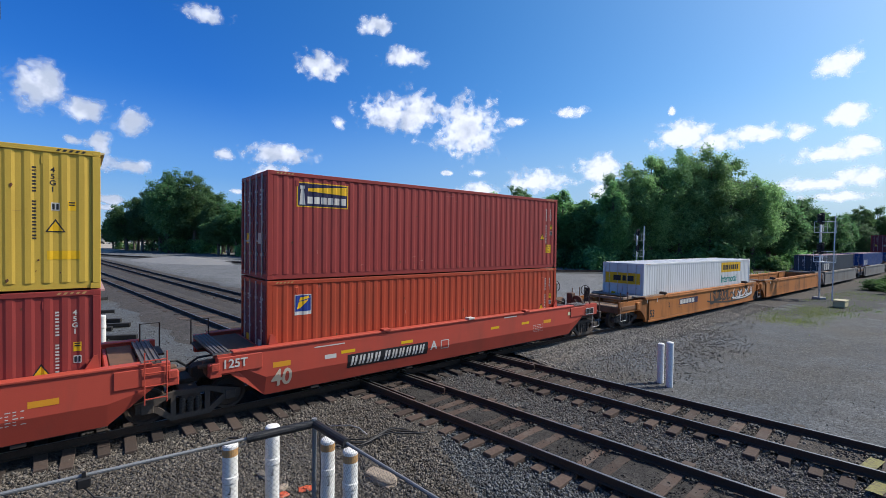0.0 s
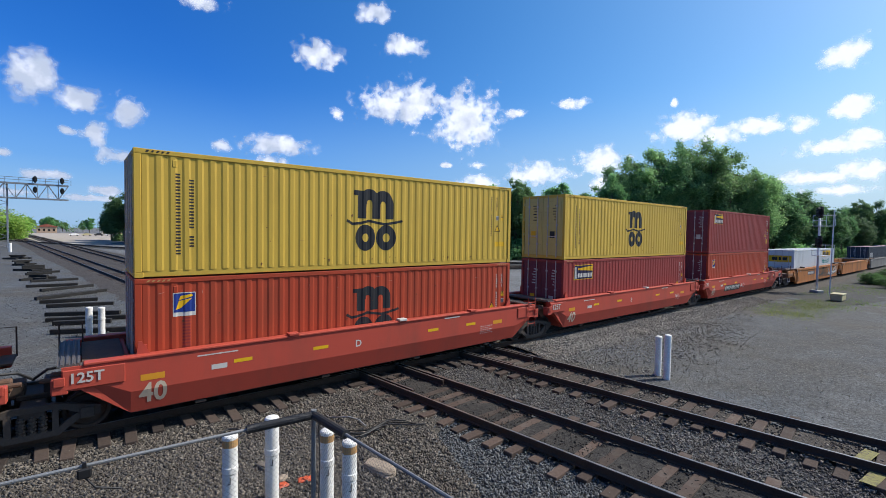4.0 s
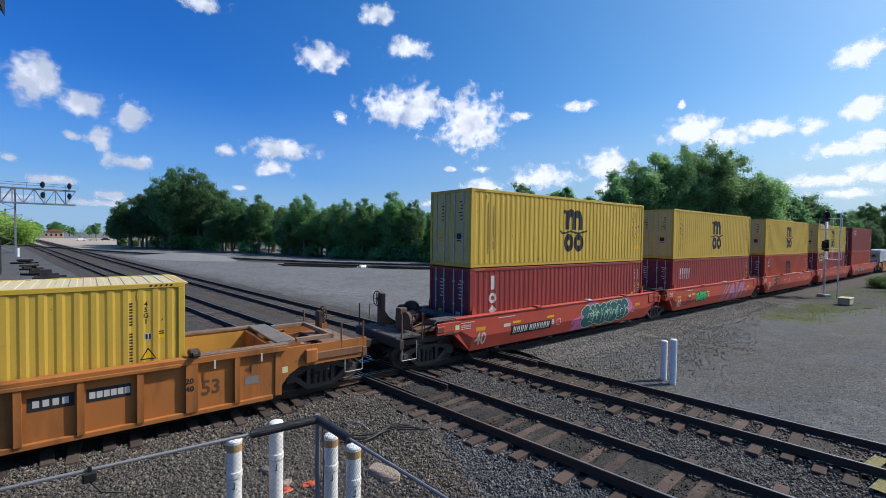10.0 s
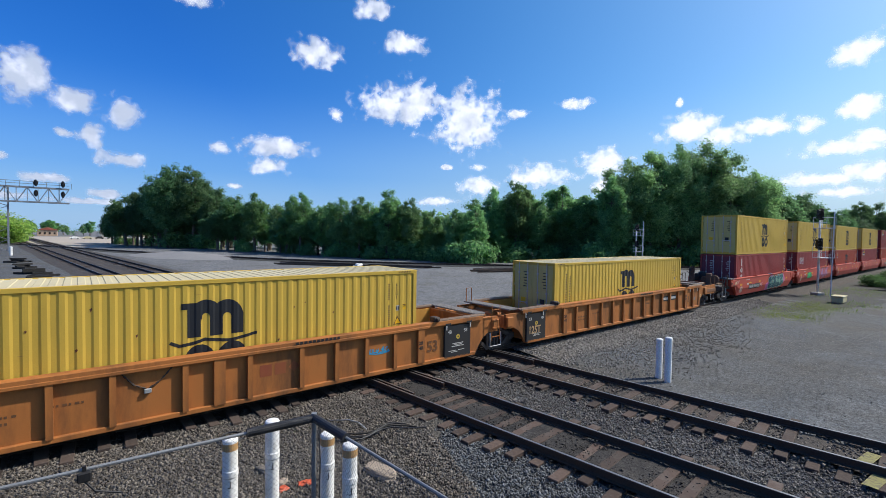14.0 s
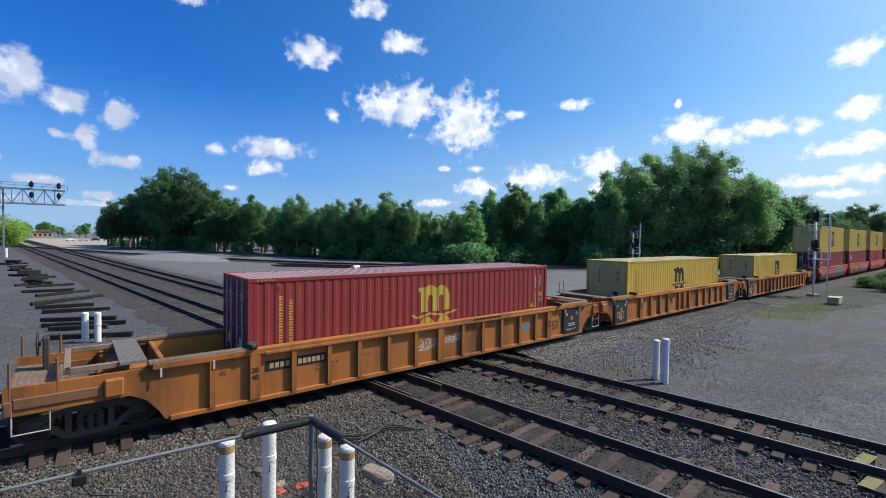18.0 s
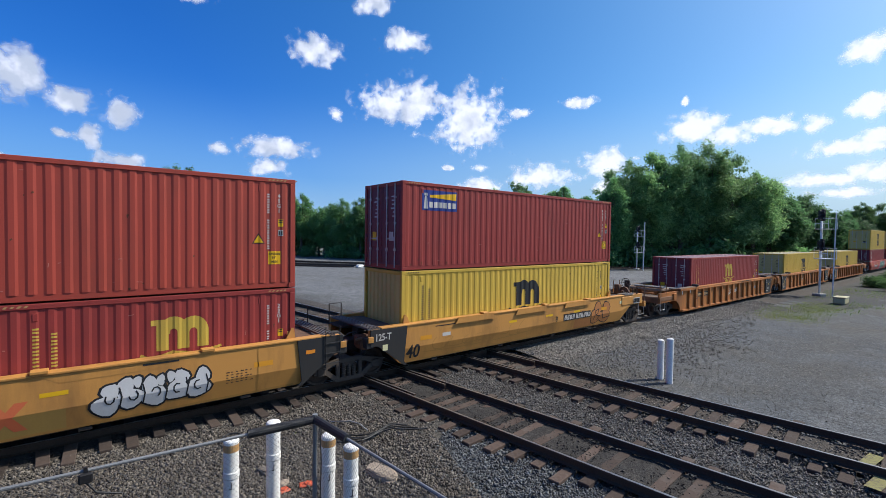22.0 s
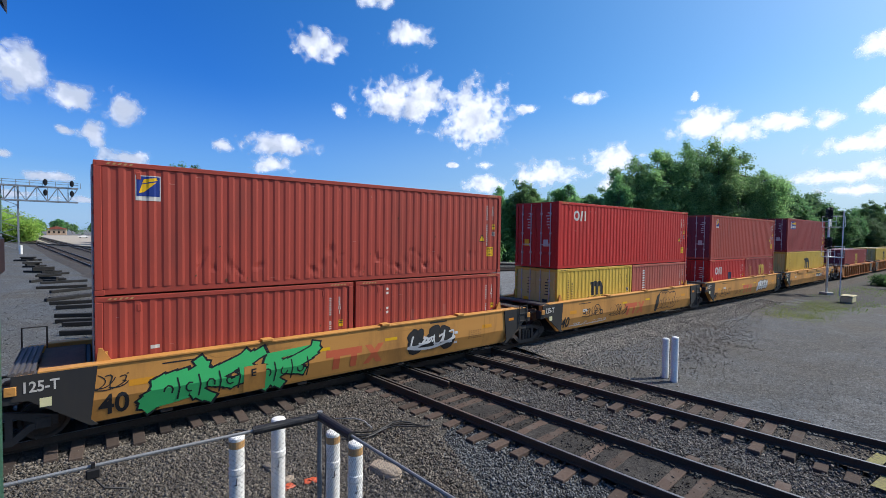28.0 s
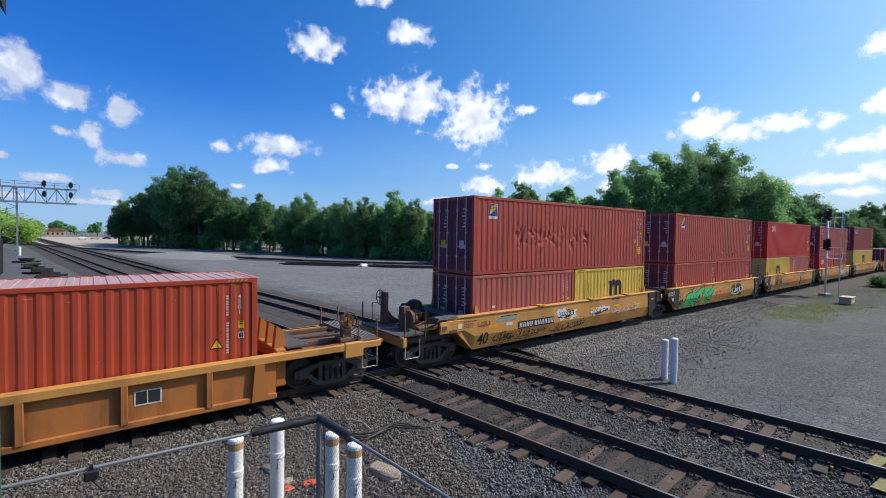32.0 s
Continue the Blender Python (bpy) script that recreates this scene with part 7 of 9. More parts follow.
def marks_53a(car, put):
    part("edge_strip", Shape().box(8.16, 8.34, -0.26, -0.215, 0.36, 1.5, 0.01), WELL_ORANGE, car)
    put("data_plate", [quad(7.42, 0.78, 7.76, 0.98)], GRATE_GREY, "small grey data plate")
    part("notice", Shape().box(8.36, 8.5, -0.227, -0.2215, 0.92, 1.08), SIGN_PALE, car, "small pale notice")
    put("data_lettering", [quad(8.85 + i * 0.1, z, 8.92 + i * 0.1, z + 0.03) for z in (1.24, 1.30) for i in range(6)] + [quad(8.7 + i * 0.1, 1.17, 8.77 + i * 0.1, 1.19) for i in range(8)], STENCIL_FADED, "small plain bars where data stands")
    put("number", text_polys("48", 7.42, 1.1, 0.12), STENCIL_FADED, "faded number 48")
    put("name_panel", [quad(3.4, 1.02, 4.12, 1.3), quad(4.31, 1.02, 5.08, 1.3)], CHARCOAL, "worn black number panel")
    put("number_lettering", [quad(x, 1.09, x + 0.1, 1.23) for x in (3.48, 3.63, 3.78, 3.93, 4.36, 4.48, 4.6, 4.72, 4.84, 4.96)], STENCIL_WHITE, "plain white bars where the car's number stands", 0.008)
    put("data_lettering", [quad(1.42 + i * 0.09, 1.02, 1.48 + i * 0.09, 1.11) for i in range(6)], STENCIL_FADED, "small plain bars where data stands")
    put("number_lettering", [quad(0.75 + i * 0.12, 1.59, 0.84 + i * 0.12, 1.66) for i in range(11)], STENCIL_BLACK, "plain black bars where the car's number stands")
    put("number", text_polys("53", 6.45, 0.72, 0.36, 0.9), STENCIL_FADED, "faded number 53")
    put("number", text_polys("20", 6.1, 1.08, 0.13) + text_polys("40", 6.1, 0.9, 0.13), STENCIL_BLACK, "numbers 20 and 40", 0.11)


def marks_53b(car, put):
    chain = part("chain", lambda: chain_shape([(-2.27, 1.48), (-2.05, 1.2), (-1.8, 1.06), (-1.55, 1.22), (-1.33, 1.48)], -0.24), STEEL, car, "dark chain hung between the ribs")
    part("padlock", Shape().box(-1.87, -1.73, -0.29, -0.22, 0.98, 1.08, 0.012), GALV, chain, "grey shackle of the chain")
    put("faded_emblem", [quad(0.62, 0.86, 0.92, 1.16), quad(1.0, 0.86, 1.3, 1.16), [(1.36, 1.01), (1.5, 0.86), (1.66, 1.01), (1.5, 1.16)]], FADED_BROWN, "faded red emblem shapes")
    put("sprayed_tag", scrawl(3.84, 0.93, 0.62, 0.2, 82, 7, 0.035), SPRAY_BLUE, "blue sprayed tag")
    put("number_lettering", [quad(1.5 + i * 0.12, 1.59, 1.59 + i * 0.12, 1.66) for i in range(11)], STENCIL_BLACK, "plain black bars where the car's number stands")


def marks_53c(car, put):
    put("sprayed_tag", scrawl(-1.12, 0.82, 0.7, 0.42, 84, 6, 0.03), STENCIL_WHITE, "white sprayed tag")
    put("sprayed_tag", scrawl(0.06, 0.95, 0.64, 0.26, 85, 6, 0.028), STENCIL_WHITE, "white sprayed tag")
    put("sprayed_tag", scrawl(3.78, 0.93, 0.66, 0.22, 86, 7, 0.035), SPRAY_BLUE, "blue sprayed tag")
    put("name_panel", [quad(-5.98, 1.02, -5.32, 1.3), quad(-5.16, 1.02, -4.3, 1.3)], CHARCOAL, "worn dark number panel")
    put("number_lettering", [quad(x, 1.09, x + 0.1, 1.23) for x in (-5.86, -5.72, -5.58, -5.44, -5.1, -4.97, -4.84, -4.71, -4.58, -4.45)], TAN_LETTERS, "plain pale bars where the car's number stands", 0.008)
    put("number", text_polys("45", -7.08, 1.1, 0.13), STENCIL_FADED, "faded number 45")
    put("number_lettering", [quad(1.3 + i * 0.13, 1.59, 1.4 + i * 0.13, 1.66) for i in range(11)], STENCIL_BLACK, "plain black bars where the car's number stands")


def marks_53j(car, put):
    put("sprayed_tag", scrawl(0.0, 0.6, 7.0, 0.9, 87, 10, 0.16), CHARCOAL, "dark sprayed piece")
    put("sprayed_tag", scrawl(4.0, 0.7, 3.5, 0.7, 88, 5, 0.1), SPRAY_SILVER, "silver sprayed piece", 0.008)
    put("name_panel", [quad(-4.4, 0.95, -1.9, 1.3)], SIGN_NAVY, "dark number panel")
    put("number_lettering", [quad(-4.3 + i * 0.4, 1.0, -4.0 + i * 0.4, 1.25) for i in range(5)], STENCIL_WHITE, "plain white bars where the car's number stands", 0.008)
    put("number", text_polys("53", -7.9, 0.55, 0.4), STENCIL_BLACK, "number 53")


def tail_car(centre):
    """The single well car that follows, with a low side rail and an open deck over its truck."""
    half = 6.35
    car = thing("well_car", (centre, D, 0), "orange single well car with an open deck and rusty brake gear", "railway car", "orange single well car")
    mat = WELL_ORANGE
    for m in (Matrix.Identity(4), Matrix.Translation((0, 2.438, 0)) @ Matrix.Diagonal((1, -1, 1, 1))):
        part("side_plate", lambda: Shape().box(-half, half, -0.22, -0.12, 0.34, 1.3), mat, car, "", m, "tside")
        part("top_rail", lambda: Shape().box(-half - 0.6, half + 3.1, -0.32, -0.06, 1.22, 1.42, 0.02), WELL_YELLOW, car, "worn yellow top rail", m, "trailt")
        part("bottom_rail", lambda: Shape().box(-half, half, -0.3, -0.04, 0.28, 0.42, 0.015), mat, car, "", m, "tbr")
        part("corner_post", lambda: Shape().slab([(5.72, 0.3), (6.12, 0.3), (6.02, 1.25), (5.8, 1.25)], -0.33, -0.2), mat, car, "", m, "tpost")
        for i in range(7):
            x = 4.76 - 1.66 * i
            part("rib", lambda: Shape().box(-0.07, 0.07, -0.32, -0.2, 0.38, 1.25, 0.015), mat, car, "", m @ Matrix.Translation((x, 0, 0)), "trib")
        part("deck_edge", lambda: Shape().box(half + 0.2, half + 3.2, -0.26, -0.08, 1.3, 1.42, 0.02), mat, car, "", m, "tde")
    part("data_plate", laid([quad(3.29, 0.74, 3.79, 1.04)], lambda x, z: -0.22), CHARCOAL, car, "dark data plate")
    part("plate_frame", laid([quad(3.28, 1.03, 3.80, 1.06), quad(3.28, 0.73, 3.80, 0.76), quad(3.28, 0.76, 3.31, 1.03), quad(3.52, 0.76, 3.54, 1.03), quad(3.77, 0.76, 3.80, 1.03)], lambda x, z: -0.22, (), (), 0.008), STENCIL_WHITE, car, "white frame of the plate")
    part("floor_pan", Shape().box(-half, half, 0, 2.438, 0.44, 0.52), STEEL, car, "dark well floor")
    part("bulkhead", Shape().box(half + 0.02, half + 0.3, -0.1, 2.53, 0.5, 1.5, 0.03), mat, car)
    for y in (0.1, 0.75, 1.5, 2.1):
        part("bumper", lambda: Shape().slab([(half + 0.05, 1.45), (half + 0.4, 1.45), (half + 0.3, 1.95), (half + 0.12, 2.1)], 0, 0.2), mat, car, "", (0, y, 0), "bumper")
    part("deck", Shape().box(half + 0.3, half + 3.1, 0.0, 2.44, 1.22, 1.36, 0.02), RUST_BROWN, car, "rusty deck")
    part("walkway", lambda: grating(half + 0.35, half + 0.95, 0.0, 2.4, 1.52), GRATE, car, "grey steel grating", None, "tw")
    for y in (0.3, 1.95):
        part("deck_beam", lambda: Shape().box(half + 1.0, half + 2.4, 0, 0.14, 1.36, 1.5, 0.02), RUST_BROWN, car, "", (0, y, 0), "dbeam")
    part("end_platform", plank(half + 2.48, half + 2.98, -0.2, 2.6, 1.55), GRATE_GREY, car, "grey ribbed steel platform")
    part("platform_frame", Shape().box(half + 2.4, half + 3.05, -0.28, 2.7, 1.36, 1.48, 0.02), RUST_BROWN, car, "rusty platform frame")
    part("wheel_disc", Shape().rod((half + 2.1, -0.10, 2.04), (half + 2.1, -0.04, 2.04), 0.20, 18, 0.13), WELL_ORANGE, car, "orange-brown disc behind the brake wheel")
    part("deck_rod", Shape().rod((half + 0.9, 0.9, 1.5), (half + 2.6, 0.9, 1.45), 0.05, 8).rod((half + 1.4, 1.2, 1.42), (half + 2.9, 1.5, 1.42), 0.03, 6), STEEL, car, "rusty brake rod")
    part("gear_box", Shape().box(half + 1.9, half + 2.5, -0.34, -0.2, 1.0, 1.45, 0.03), WELL_YELLOW, car, "yellow gear box")
    part("brake_wheel", brake_wheel, STEEL, car, "spoked brake wheel", Matrix.Translation((half + 2.1, -0.14, 2.04)) @ Matrix.Rotation(math.pi / 2, 4, "Z"))
    part("brake_stand", Shape().box(half + 1.95, half + 2.25, -0.04, 0.14, 1.36, 2.2, 0.03).box(half + 1.85, half + 2.4, -0.12, 0.3, 1.42, 1.56, 0.03), RUST_BROWN, car, "rusty brake stand")
    for y in (-0.15, 2.58):
        part("grab_post", lambda: Shape().rod((0, 0, 1.3), (0, 0, 2.05), 0.024, 7), WELL_RUST, car, "", (half + 3.05, y, 0), "tg")
        part("grab_post", lambda: Shape().rod((0, 0, 1.3), (0, 0, 2.05), 0.024, 7), WELL_RUST, car, "", (half + 2.42, y, 0), "tg")
        part("step", lambda: Shape().pipe([(-0.25, 0, 1.2), (-0.25, 0, 0.6), (0.25, 0, 0.6), (0.25, 0, 1.2)], 0.018, 5), ROD, car, "bent steel step", (half + 2.8, y, 0), "tstep")
    part("centre_beam", Shape().box(half, half + 3.0, 0.95, 1.49, 0.86, 1.2, 0.03), STEEL, car)
    coupler(car, half + 2.75, 1)
    truck(car, half + 1.75)
    truck(car, -half - 1.75)
    return car


TRAIN = []


def load(ob):
    TRAIN.append(ob)
    return ob


FORTY, TWENTY = 12.192, 6.058
PITCH = 15.66
UP = CAR_FLOOR + HC + 0.028
UP2 = CAR_FLOOR + STD + 0.028

# red articulated car of five units, each with two boxes
RED_CAR = ((0, marks_a, False, True), (1, marks_e, False, False), (2, marks_d, False, False), (3, marks_c, False, False), (4, marks_b, True, False))
for i, mk, ll, rl in RED_CAR:
    u = -PITCH * i
    load(unit_40("well_car", u + 6.096, WELL_RED, "red", ll, rl, mk))
load(container("container", FORTY, HC, ORANGERED, "orange-red", 0, CAR_FLOOR, flag_square(1.95)))
load(container("container", FORTY, HC, MAROON, "dull red", 0, UP, lighthouse(SIGN_NAVY, True)))
for i, (mat, nm, dec) in enumerate(((MAROON, "dull red", lighthouse(SIGN_NAVY, True)), (ORANGERED, "orange-red", flag_square(2.0, True, black_arches)),
                                    (MAROON, "dull red", torn_stickers), (MAROON, "dull red", upright_word))):
    u = -PITCH * (i + 1)
    load(container("container", FORTY, HC, mat, nm, u, CAR_FLOOR, dec))
    load(container("container", FORTY, HC, YELLOW, "yellow", u, UP, line_yellow))

# orange ribbed car of three long units, one box in each
PAIRED = (-5.57, -4.5, -3.45, -2.43, -1.07, -0.34, 0.36, 1.7, 2.72, 3.68, 4.68, 5.68)
LAST = (-7.23, -6.24, -5.24, -4.22, -3.27, -2.25, -1.22, -0.19, 0.82, 1.8, 2.79, 3.83, 4.8, 5.66)
FIRST = tuple(-x for x in reversed(LAST))
for c, ll, rl, mk, rb in ((-77.8, False, True, marks_53a, FIRST), (-96.85, False, False, marks_53b, PAIRED), (-115.9, True, False, marks_53c, LAST)):
    load(unit_53("well_car", c, WELL_ORANGE, "orange-brown", ll, rl, "orange three-unit well car", mk, True, rb, {LAST: (1, 7, 13), FIRST: (0, 6, 12)}.get(rb, (0, 5, 11))))
for c, mat, nm, dec in ((-77.75, YELLOW, "yellow", line_yellow), (-97.26, YELLOW, "yellow", line_yellow), (-116.15, MAROON, "dull red", line_red_gold)):
    load(container("container", FORTY, HC, mat, nm, c - 6.096, CAR_FLOOR, dec))

# yellow articulated car of five units
U0 = -143.68
for i, mk, ll, rl in ((0, marks_q, False, True), (1, marks_p, False, False), (2, marks_o, False, False), (3, marks_u, False, False), (4, marks_n, True, False)):
    load(unit_40("well_car", U0 - PITCH * i + 6.096, WELL_YELLOW, "yellow", ll, rl, mk, True, True, "yellow five-unit well car"))
load(container("container", FORTY, HC, YELLOW, "yellow", U0, CAR_FLOOR, lambda c, place: line_yellow(c, place, None, FORTY, HC, False, 0.05, 1.12, 0.23), door=False))
load(container("container", FORTY, HC, MAROON, "dull red", U0, UP, lighthouse(SIGN_BLUE, False)))


def short_yellow(c, place):
    line_yellow(c, place, None, TWENTY, STD, True, 0.33, 0.86, 0.40)


def short_yellow_low(c, place):
    line_yellow(c, place, None, TWENTY, STD, True, -0.02, 0.74, 0.58)


def short_gold(c, place):
    line_yellow(c, place, GOLD, TWENTY, STD, True, 0.35, 0.86, 0.48)


for i, a, b, top in ((1, (SCARLET, "bright red", slant_mark(1.62, 0.84, "22G1", TWENTY, STD)), (MAROON, "dull red", short_gold), (BRICK, "brick red", flag_square(2.1))),
                     (2, (YELLOW, "yellow", short_yellow_low), (SALMON, "salmon red", upright_name), (SCARLET, "bright red", slant_mark(2.1, 0.75, "45G1", FORTY, HC))),
                     (3, (BRICK, "brick red", codes_20), (BRICK, "brick red", faint_name), (BRICK, "brick red", flag_square(2.1))),
                     (4, (SALMON, "salmon red", codes_20), (YELLOW, "yellow", short_yellow), (BRICK, "brick red", flag_square(2.1)))):
    u = U0 - PITCH * i
    load(container("container", TWENTY, STD, a[0], a[1], u, CAR_FLOOR, a[2]))
    load(container("container", TWENTY, STD, b[0], b[1], u + FORTY - TWENTY, CAR_FLOOR, b[2]))
    load(container("container", FORTY, HC, top[0], top[1], u, UP2, top[2], dents={3: SCRAPED, 4: DENTED}.get(i, ())))

load(tail_car(-219.75))
load(container("container", FORTY, HC, ORANGERED, "orange-red", -226.0, CAR_FLOOR, codes_40))

# what runs ahead: a long white box, an empty unit, dark boxes, a stack
load(unit_53("well_car", 27.85, WELL_ORANGE, "orange-brown", True, False, "orange three-unit well car ahead", marks_53j, False, ()))
load(container("container", 16.154, HC, WHITE_BOX, "white", 27.85 - 8.077, CAR_FLOOR, bright_band))
load(unit_53("well_car", 46.9, WELL_ORANGE, "orange-brown", False, False, "orange three-unit well car ahead", None, False, ()))
load(unit_53("well_car", 65.95, WELL_GREY, "grey", False, True, "grey well car ahead", None, False, ()))
load(container("container", 16.154, HC, SLATE, "dark slate", 65.95 - 8.077, CAR_FLOOR, slate_marks))
load(unit_53("well_car", 88.5, WELL_GREY, "grey", True, True, "grey well car ahead", None, False, ()))
load(container("container", 16.154, HC, NAVY_BOX, "blue", 88.5 - 8.077, CAR_FLOOR, slate_marks))
load(unit_40("well_car", 110.0, WELL_YELLOW, "yellow", True, True, marks_e, True, True, "yellow well car ahead"))
load(container("container", FORTY, HC, NAVY_BOX, "blue", 103.9, CAR_FLOOR, codes_40))
load(container("container", FORTY, HC, MAROON, "dull red", 103.9, UP, codes_40))

# ---- trees ----
def leaf_cloud(centres, radii, per, size, seed):
    rng = np.random.default_rng(seed)
    pts, nor = [], []
    for (c, r) in zip(centres, radii):
        m = max(12, int(per * (r[0] / 0.7) ** 1.6)) if per > 100 else per
        d = rng.normal(size=(m, 3))
        d /= np.linalg.norm(d, axis=1, keepdims=True)
        k = np.abs(rng.normal(0.72, 0.3, (m, 1)))
        pts.append(np.asarray(c) + d * k * np.asarray(r))
        nor.append(d * 0.75 + rng.normal(0, 0.5, (m, 3)) + np.array([0.32, -0.34, 0.62]))
    p, n = np.concatenate(pts), np.concatenate(nor)
    n /= np.linalg.norm(n, axis=1, keepdims=True)
    m = len(p)
    u = np.cross(n, rng.normal(size=(m, 3)))
    u /= np.linalg.norm(u, axis=1, keepdims=True)
    w = np.cross(n, u)
    s = rng.uniform(size[0], size[1], (m, 1))
    a, b = u * s, w * s * 0.62
    v = np.stack([p - a, p - b * 0.9 + n * s * 0.12, p + a, p + b * 0.9 + n * s * 0.12], 1).reshape(-1, 3)
    i = 4 * np.arange(m)[:, None]
    t = np.concatenate([i + np.array([[0, 1, 2]]), i + np.array([[0, 2, 3]])], 1).reshape(-1, 3)
    return v, t


def tree_parts(seed, spread=1.0, bare=0.22, per=170, size=(0.075, 0.16), leaf=None, whorls=9):
    """A tree ten metres high: a trunk that forks into rising leaders, boughs off them, and a clump of leaves at the end of each bough."""
    rng = random.Random(seed)
    wood = Shape()
    fork = Vector((rng.uniform(-0.2, 0.2), rng.uniform(-0.2, 0.2), bare * 10 + 0.9))
    wood.rod((0, 0, -0.2), fork * 0.5, 0.25, 8, 0.20)
    wood.rod(fork * 0.5, fork, 0.20, 8, 0.16)
    centres, radii = [], []
    count = rng.choice((4, 5, 5))
    for q in range(count):
        a0 = 6.283 * q / count + rng.uniform(-0.5, 0.5)
        r0 = 0.15 if q == 0 else spread * rng.uniform(0.7, 1.5)
        tip = Vector((r0 * math.cos(a0), r0 * math.sin(a0), 9.75 if q == 0 else rng.uniform(7.4, 9.2)))
        bend = fork.lerp(tip, 0.5) + Vector((rng.uniform(-0.3, 0.3), rng.uniform(-0.3, 0.3), 0.2))
        wood.rod(fork, bend, 0.13, 6, 0.075)
        wood.rod(bend, tip, 0.075, 5, 0.02)
        for i in range(whorls):
            u = (i + rng.uniform(0.1, 0.9)) / whorls
            stem = fork.lerp(bend, u * 2) if u < 0.5 else bend.lerp(tip, u * 2 - 1)
            for j in range(2):
                a = rng.uniform(0, 6.283) if q == 0 else a0 + rng.uniform(-1.7, 1.7)
                reach = spread * (0.3 + 1.25 * math.sin(math.pi * (0.2 + 0.68 * u))) * rng.uniform(0.35, 1.1)
                c = stem + Vector((math.cos(a) * reach, math.sin(a) * reach, rng.uniform(-0.5, 0.35)))
                c.z = max(c.z, bare * 10 * rng.uniform(0.75, 1.2))
                k = (0.98 - 0.36 * u) * rng.uniform(0.7, 1.2)
                centres.append(tuple(c))
                radii.append((k, k, k * rng.uniform(0.6, 0.95)))
                wood.rod(stem, stem.lerp(c, 0.9), 0.04, 4, 0.012)
        for i in range(3):
            c = tip + Vector((rng.uniform(-0.35, 0.35), rng.uniform(-0.35, 0.35), rng.uniform(-0.7, 0.0)))
            centres.append(tuple(c))
            radii.append((0.42, 0.42, 0.42))
    v, t = leaf_cloud(centres, radii, per, size, seed)
    return wood.mesh("trunk", BARK), big_mesh("crown", v, t, leaf or LEAF)


def bush_mesh(seed, mat, n=9, size=(0.12, 0.26), per=90):
    rng = random.Random(seed)
    centres = [(rng.uniform(-1.5, 1.5), rng.uniform(-1.0, 1.0), rng.uniform(0.3, 1.6)) for _ in range(n)]
    v, t = leaf_cloud(centres, [(0.85, 0.85, 0.7)] * n, per, size, seed)
    v[:, 2] = np.maximum(v[:, 2], 0.0)
    return big_mesh("bush", v, t, mat)


KINDS = [tree_parts(100 + i, (0.9, 1.05, 1.15, 0.8, 1.0)[i], (0.2, 0.25, 0.18, 0.12, 0.3)[i]) for i in range(5)]
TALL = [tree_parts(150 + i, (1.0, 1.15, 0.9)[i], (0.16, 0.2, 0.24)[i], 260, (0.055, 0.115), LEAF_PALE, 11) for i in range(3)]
HALF_SHADED = [tree_parts(180 + i, (1.0, 1.1, 0.9)[i], (0.18, 0.24, 0.22)[i], 170, (0.075, 0.15), LEAF_HALF_SHADED) for i in range(3)]


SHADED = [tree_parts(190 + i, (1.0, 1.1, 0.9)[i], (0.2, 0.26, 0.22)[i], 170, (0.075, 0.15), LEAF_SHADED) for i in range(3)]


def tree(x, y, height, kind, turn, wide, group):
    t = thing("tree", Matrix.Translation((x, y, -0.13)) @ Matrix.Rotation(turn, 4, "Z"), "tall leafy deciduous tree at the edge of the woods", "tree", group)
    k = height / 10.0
    # Shade on the wood's two ends and left part comes from the leaf colour.
    for nm, me in zip(("trunk", "crown"), SHADED[kind % 3] if 118 < y < 260 or 92 < x < 250 else TALL[kind % 3] if height > 15.5 and x > 60 else HALF_SHADED[kind % 3] if x < 46 and y < 260 else KINDS[kind]):
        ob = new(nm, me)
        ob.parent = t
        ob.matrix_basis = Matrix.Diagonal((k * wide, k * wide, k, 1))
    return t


EDGE_A = ((11.0, 192.0, 13.9), (14.2, 184.7, 15.8), (14.7, 164.3, 18.3), (19.4, 148.7, 23.1), (25.3, 145.8, 23.4), (29.9, 136.8, 16.6), (30.5, 121.2, 12.0),
          (33.5, 115.2, 14.7), (35.9, 104.0, 9.5), (38.1, 97.8, 13.8), (40.6, 91.4, 10.5), (41.6, 85.4, 12.1), (43.7, 81.0, 12.5), (46.5, 74.7, 13.4),
          (49.0, 70.7, 11.7), (51.2, 66.6, 9.5), (51.9, 60.9, 9.5), (53.2, 57.1, 9.7), (60.5, 59.7, 13.9), (63.4, 56.7, 15.1))
EDGE_B = ((66.1, 53.5, 11.8), (70.9, 52.1, 14.6), (70.7, 47.1, 12.2), (68.9, 40.6, 14.9), (74.5, 40.8, 18.4), (76.2, 37.7, 19.6), (80.7, 35.1, 21.1),
          (84.1, 31.9, 20.8), (87.1, 29.5, 19.4), (91.0, 27.2, 16.7), (101.6, 26.7, 15.1), (112.1, 25.7, 13.6), (127.5, 25.1, 12.1), (147.9, 24.8, 11.8),
          (217.6, 32.7, 18.7), (228.2, 28.9, 18.5))
rt = random.Random(77)
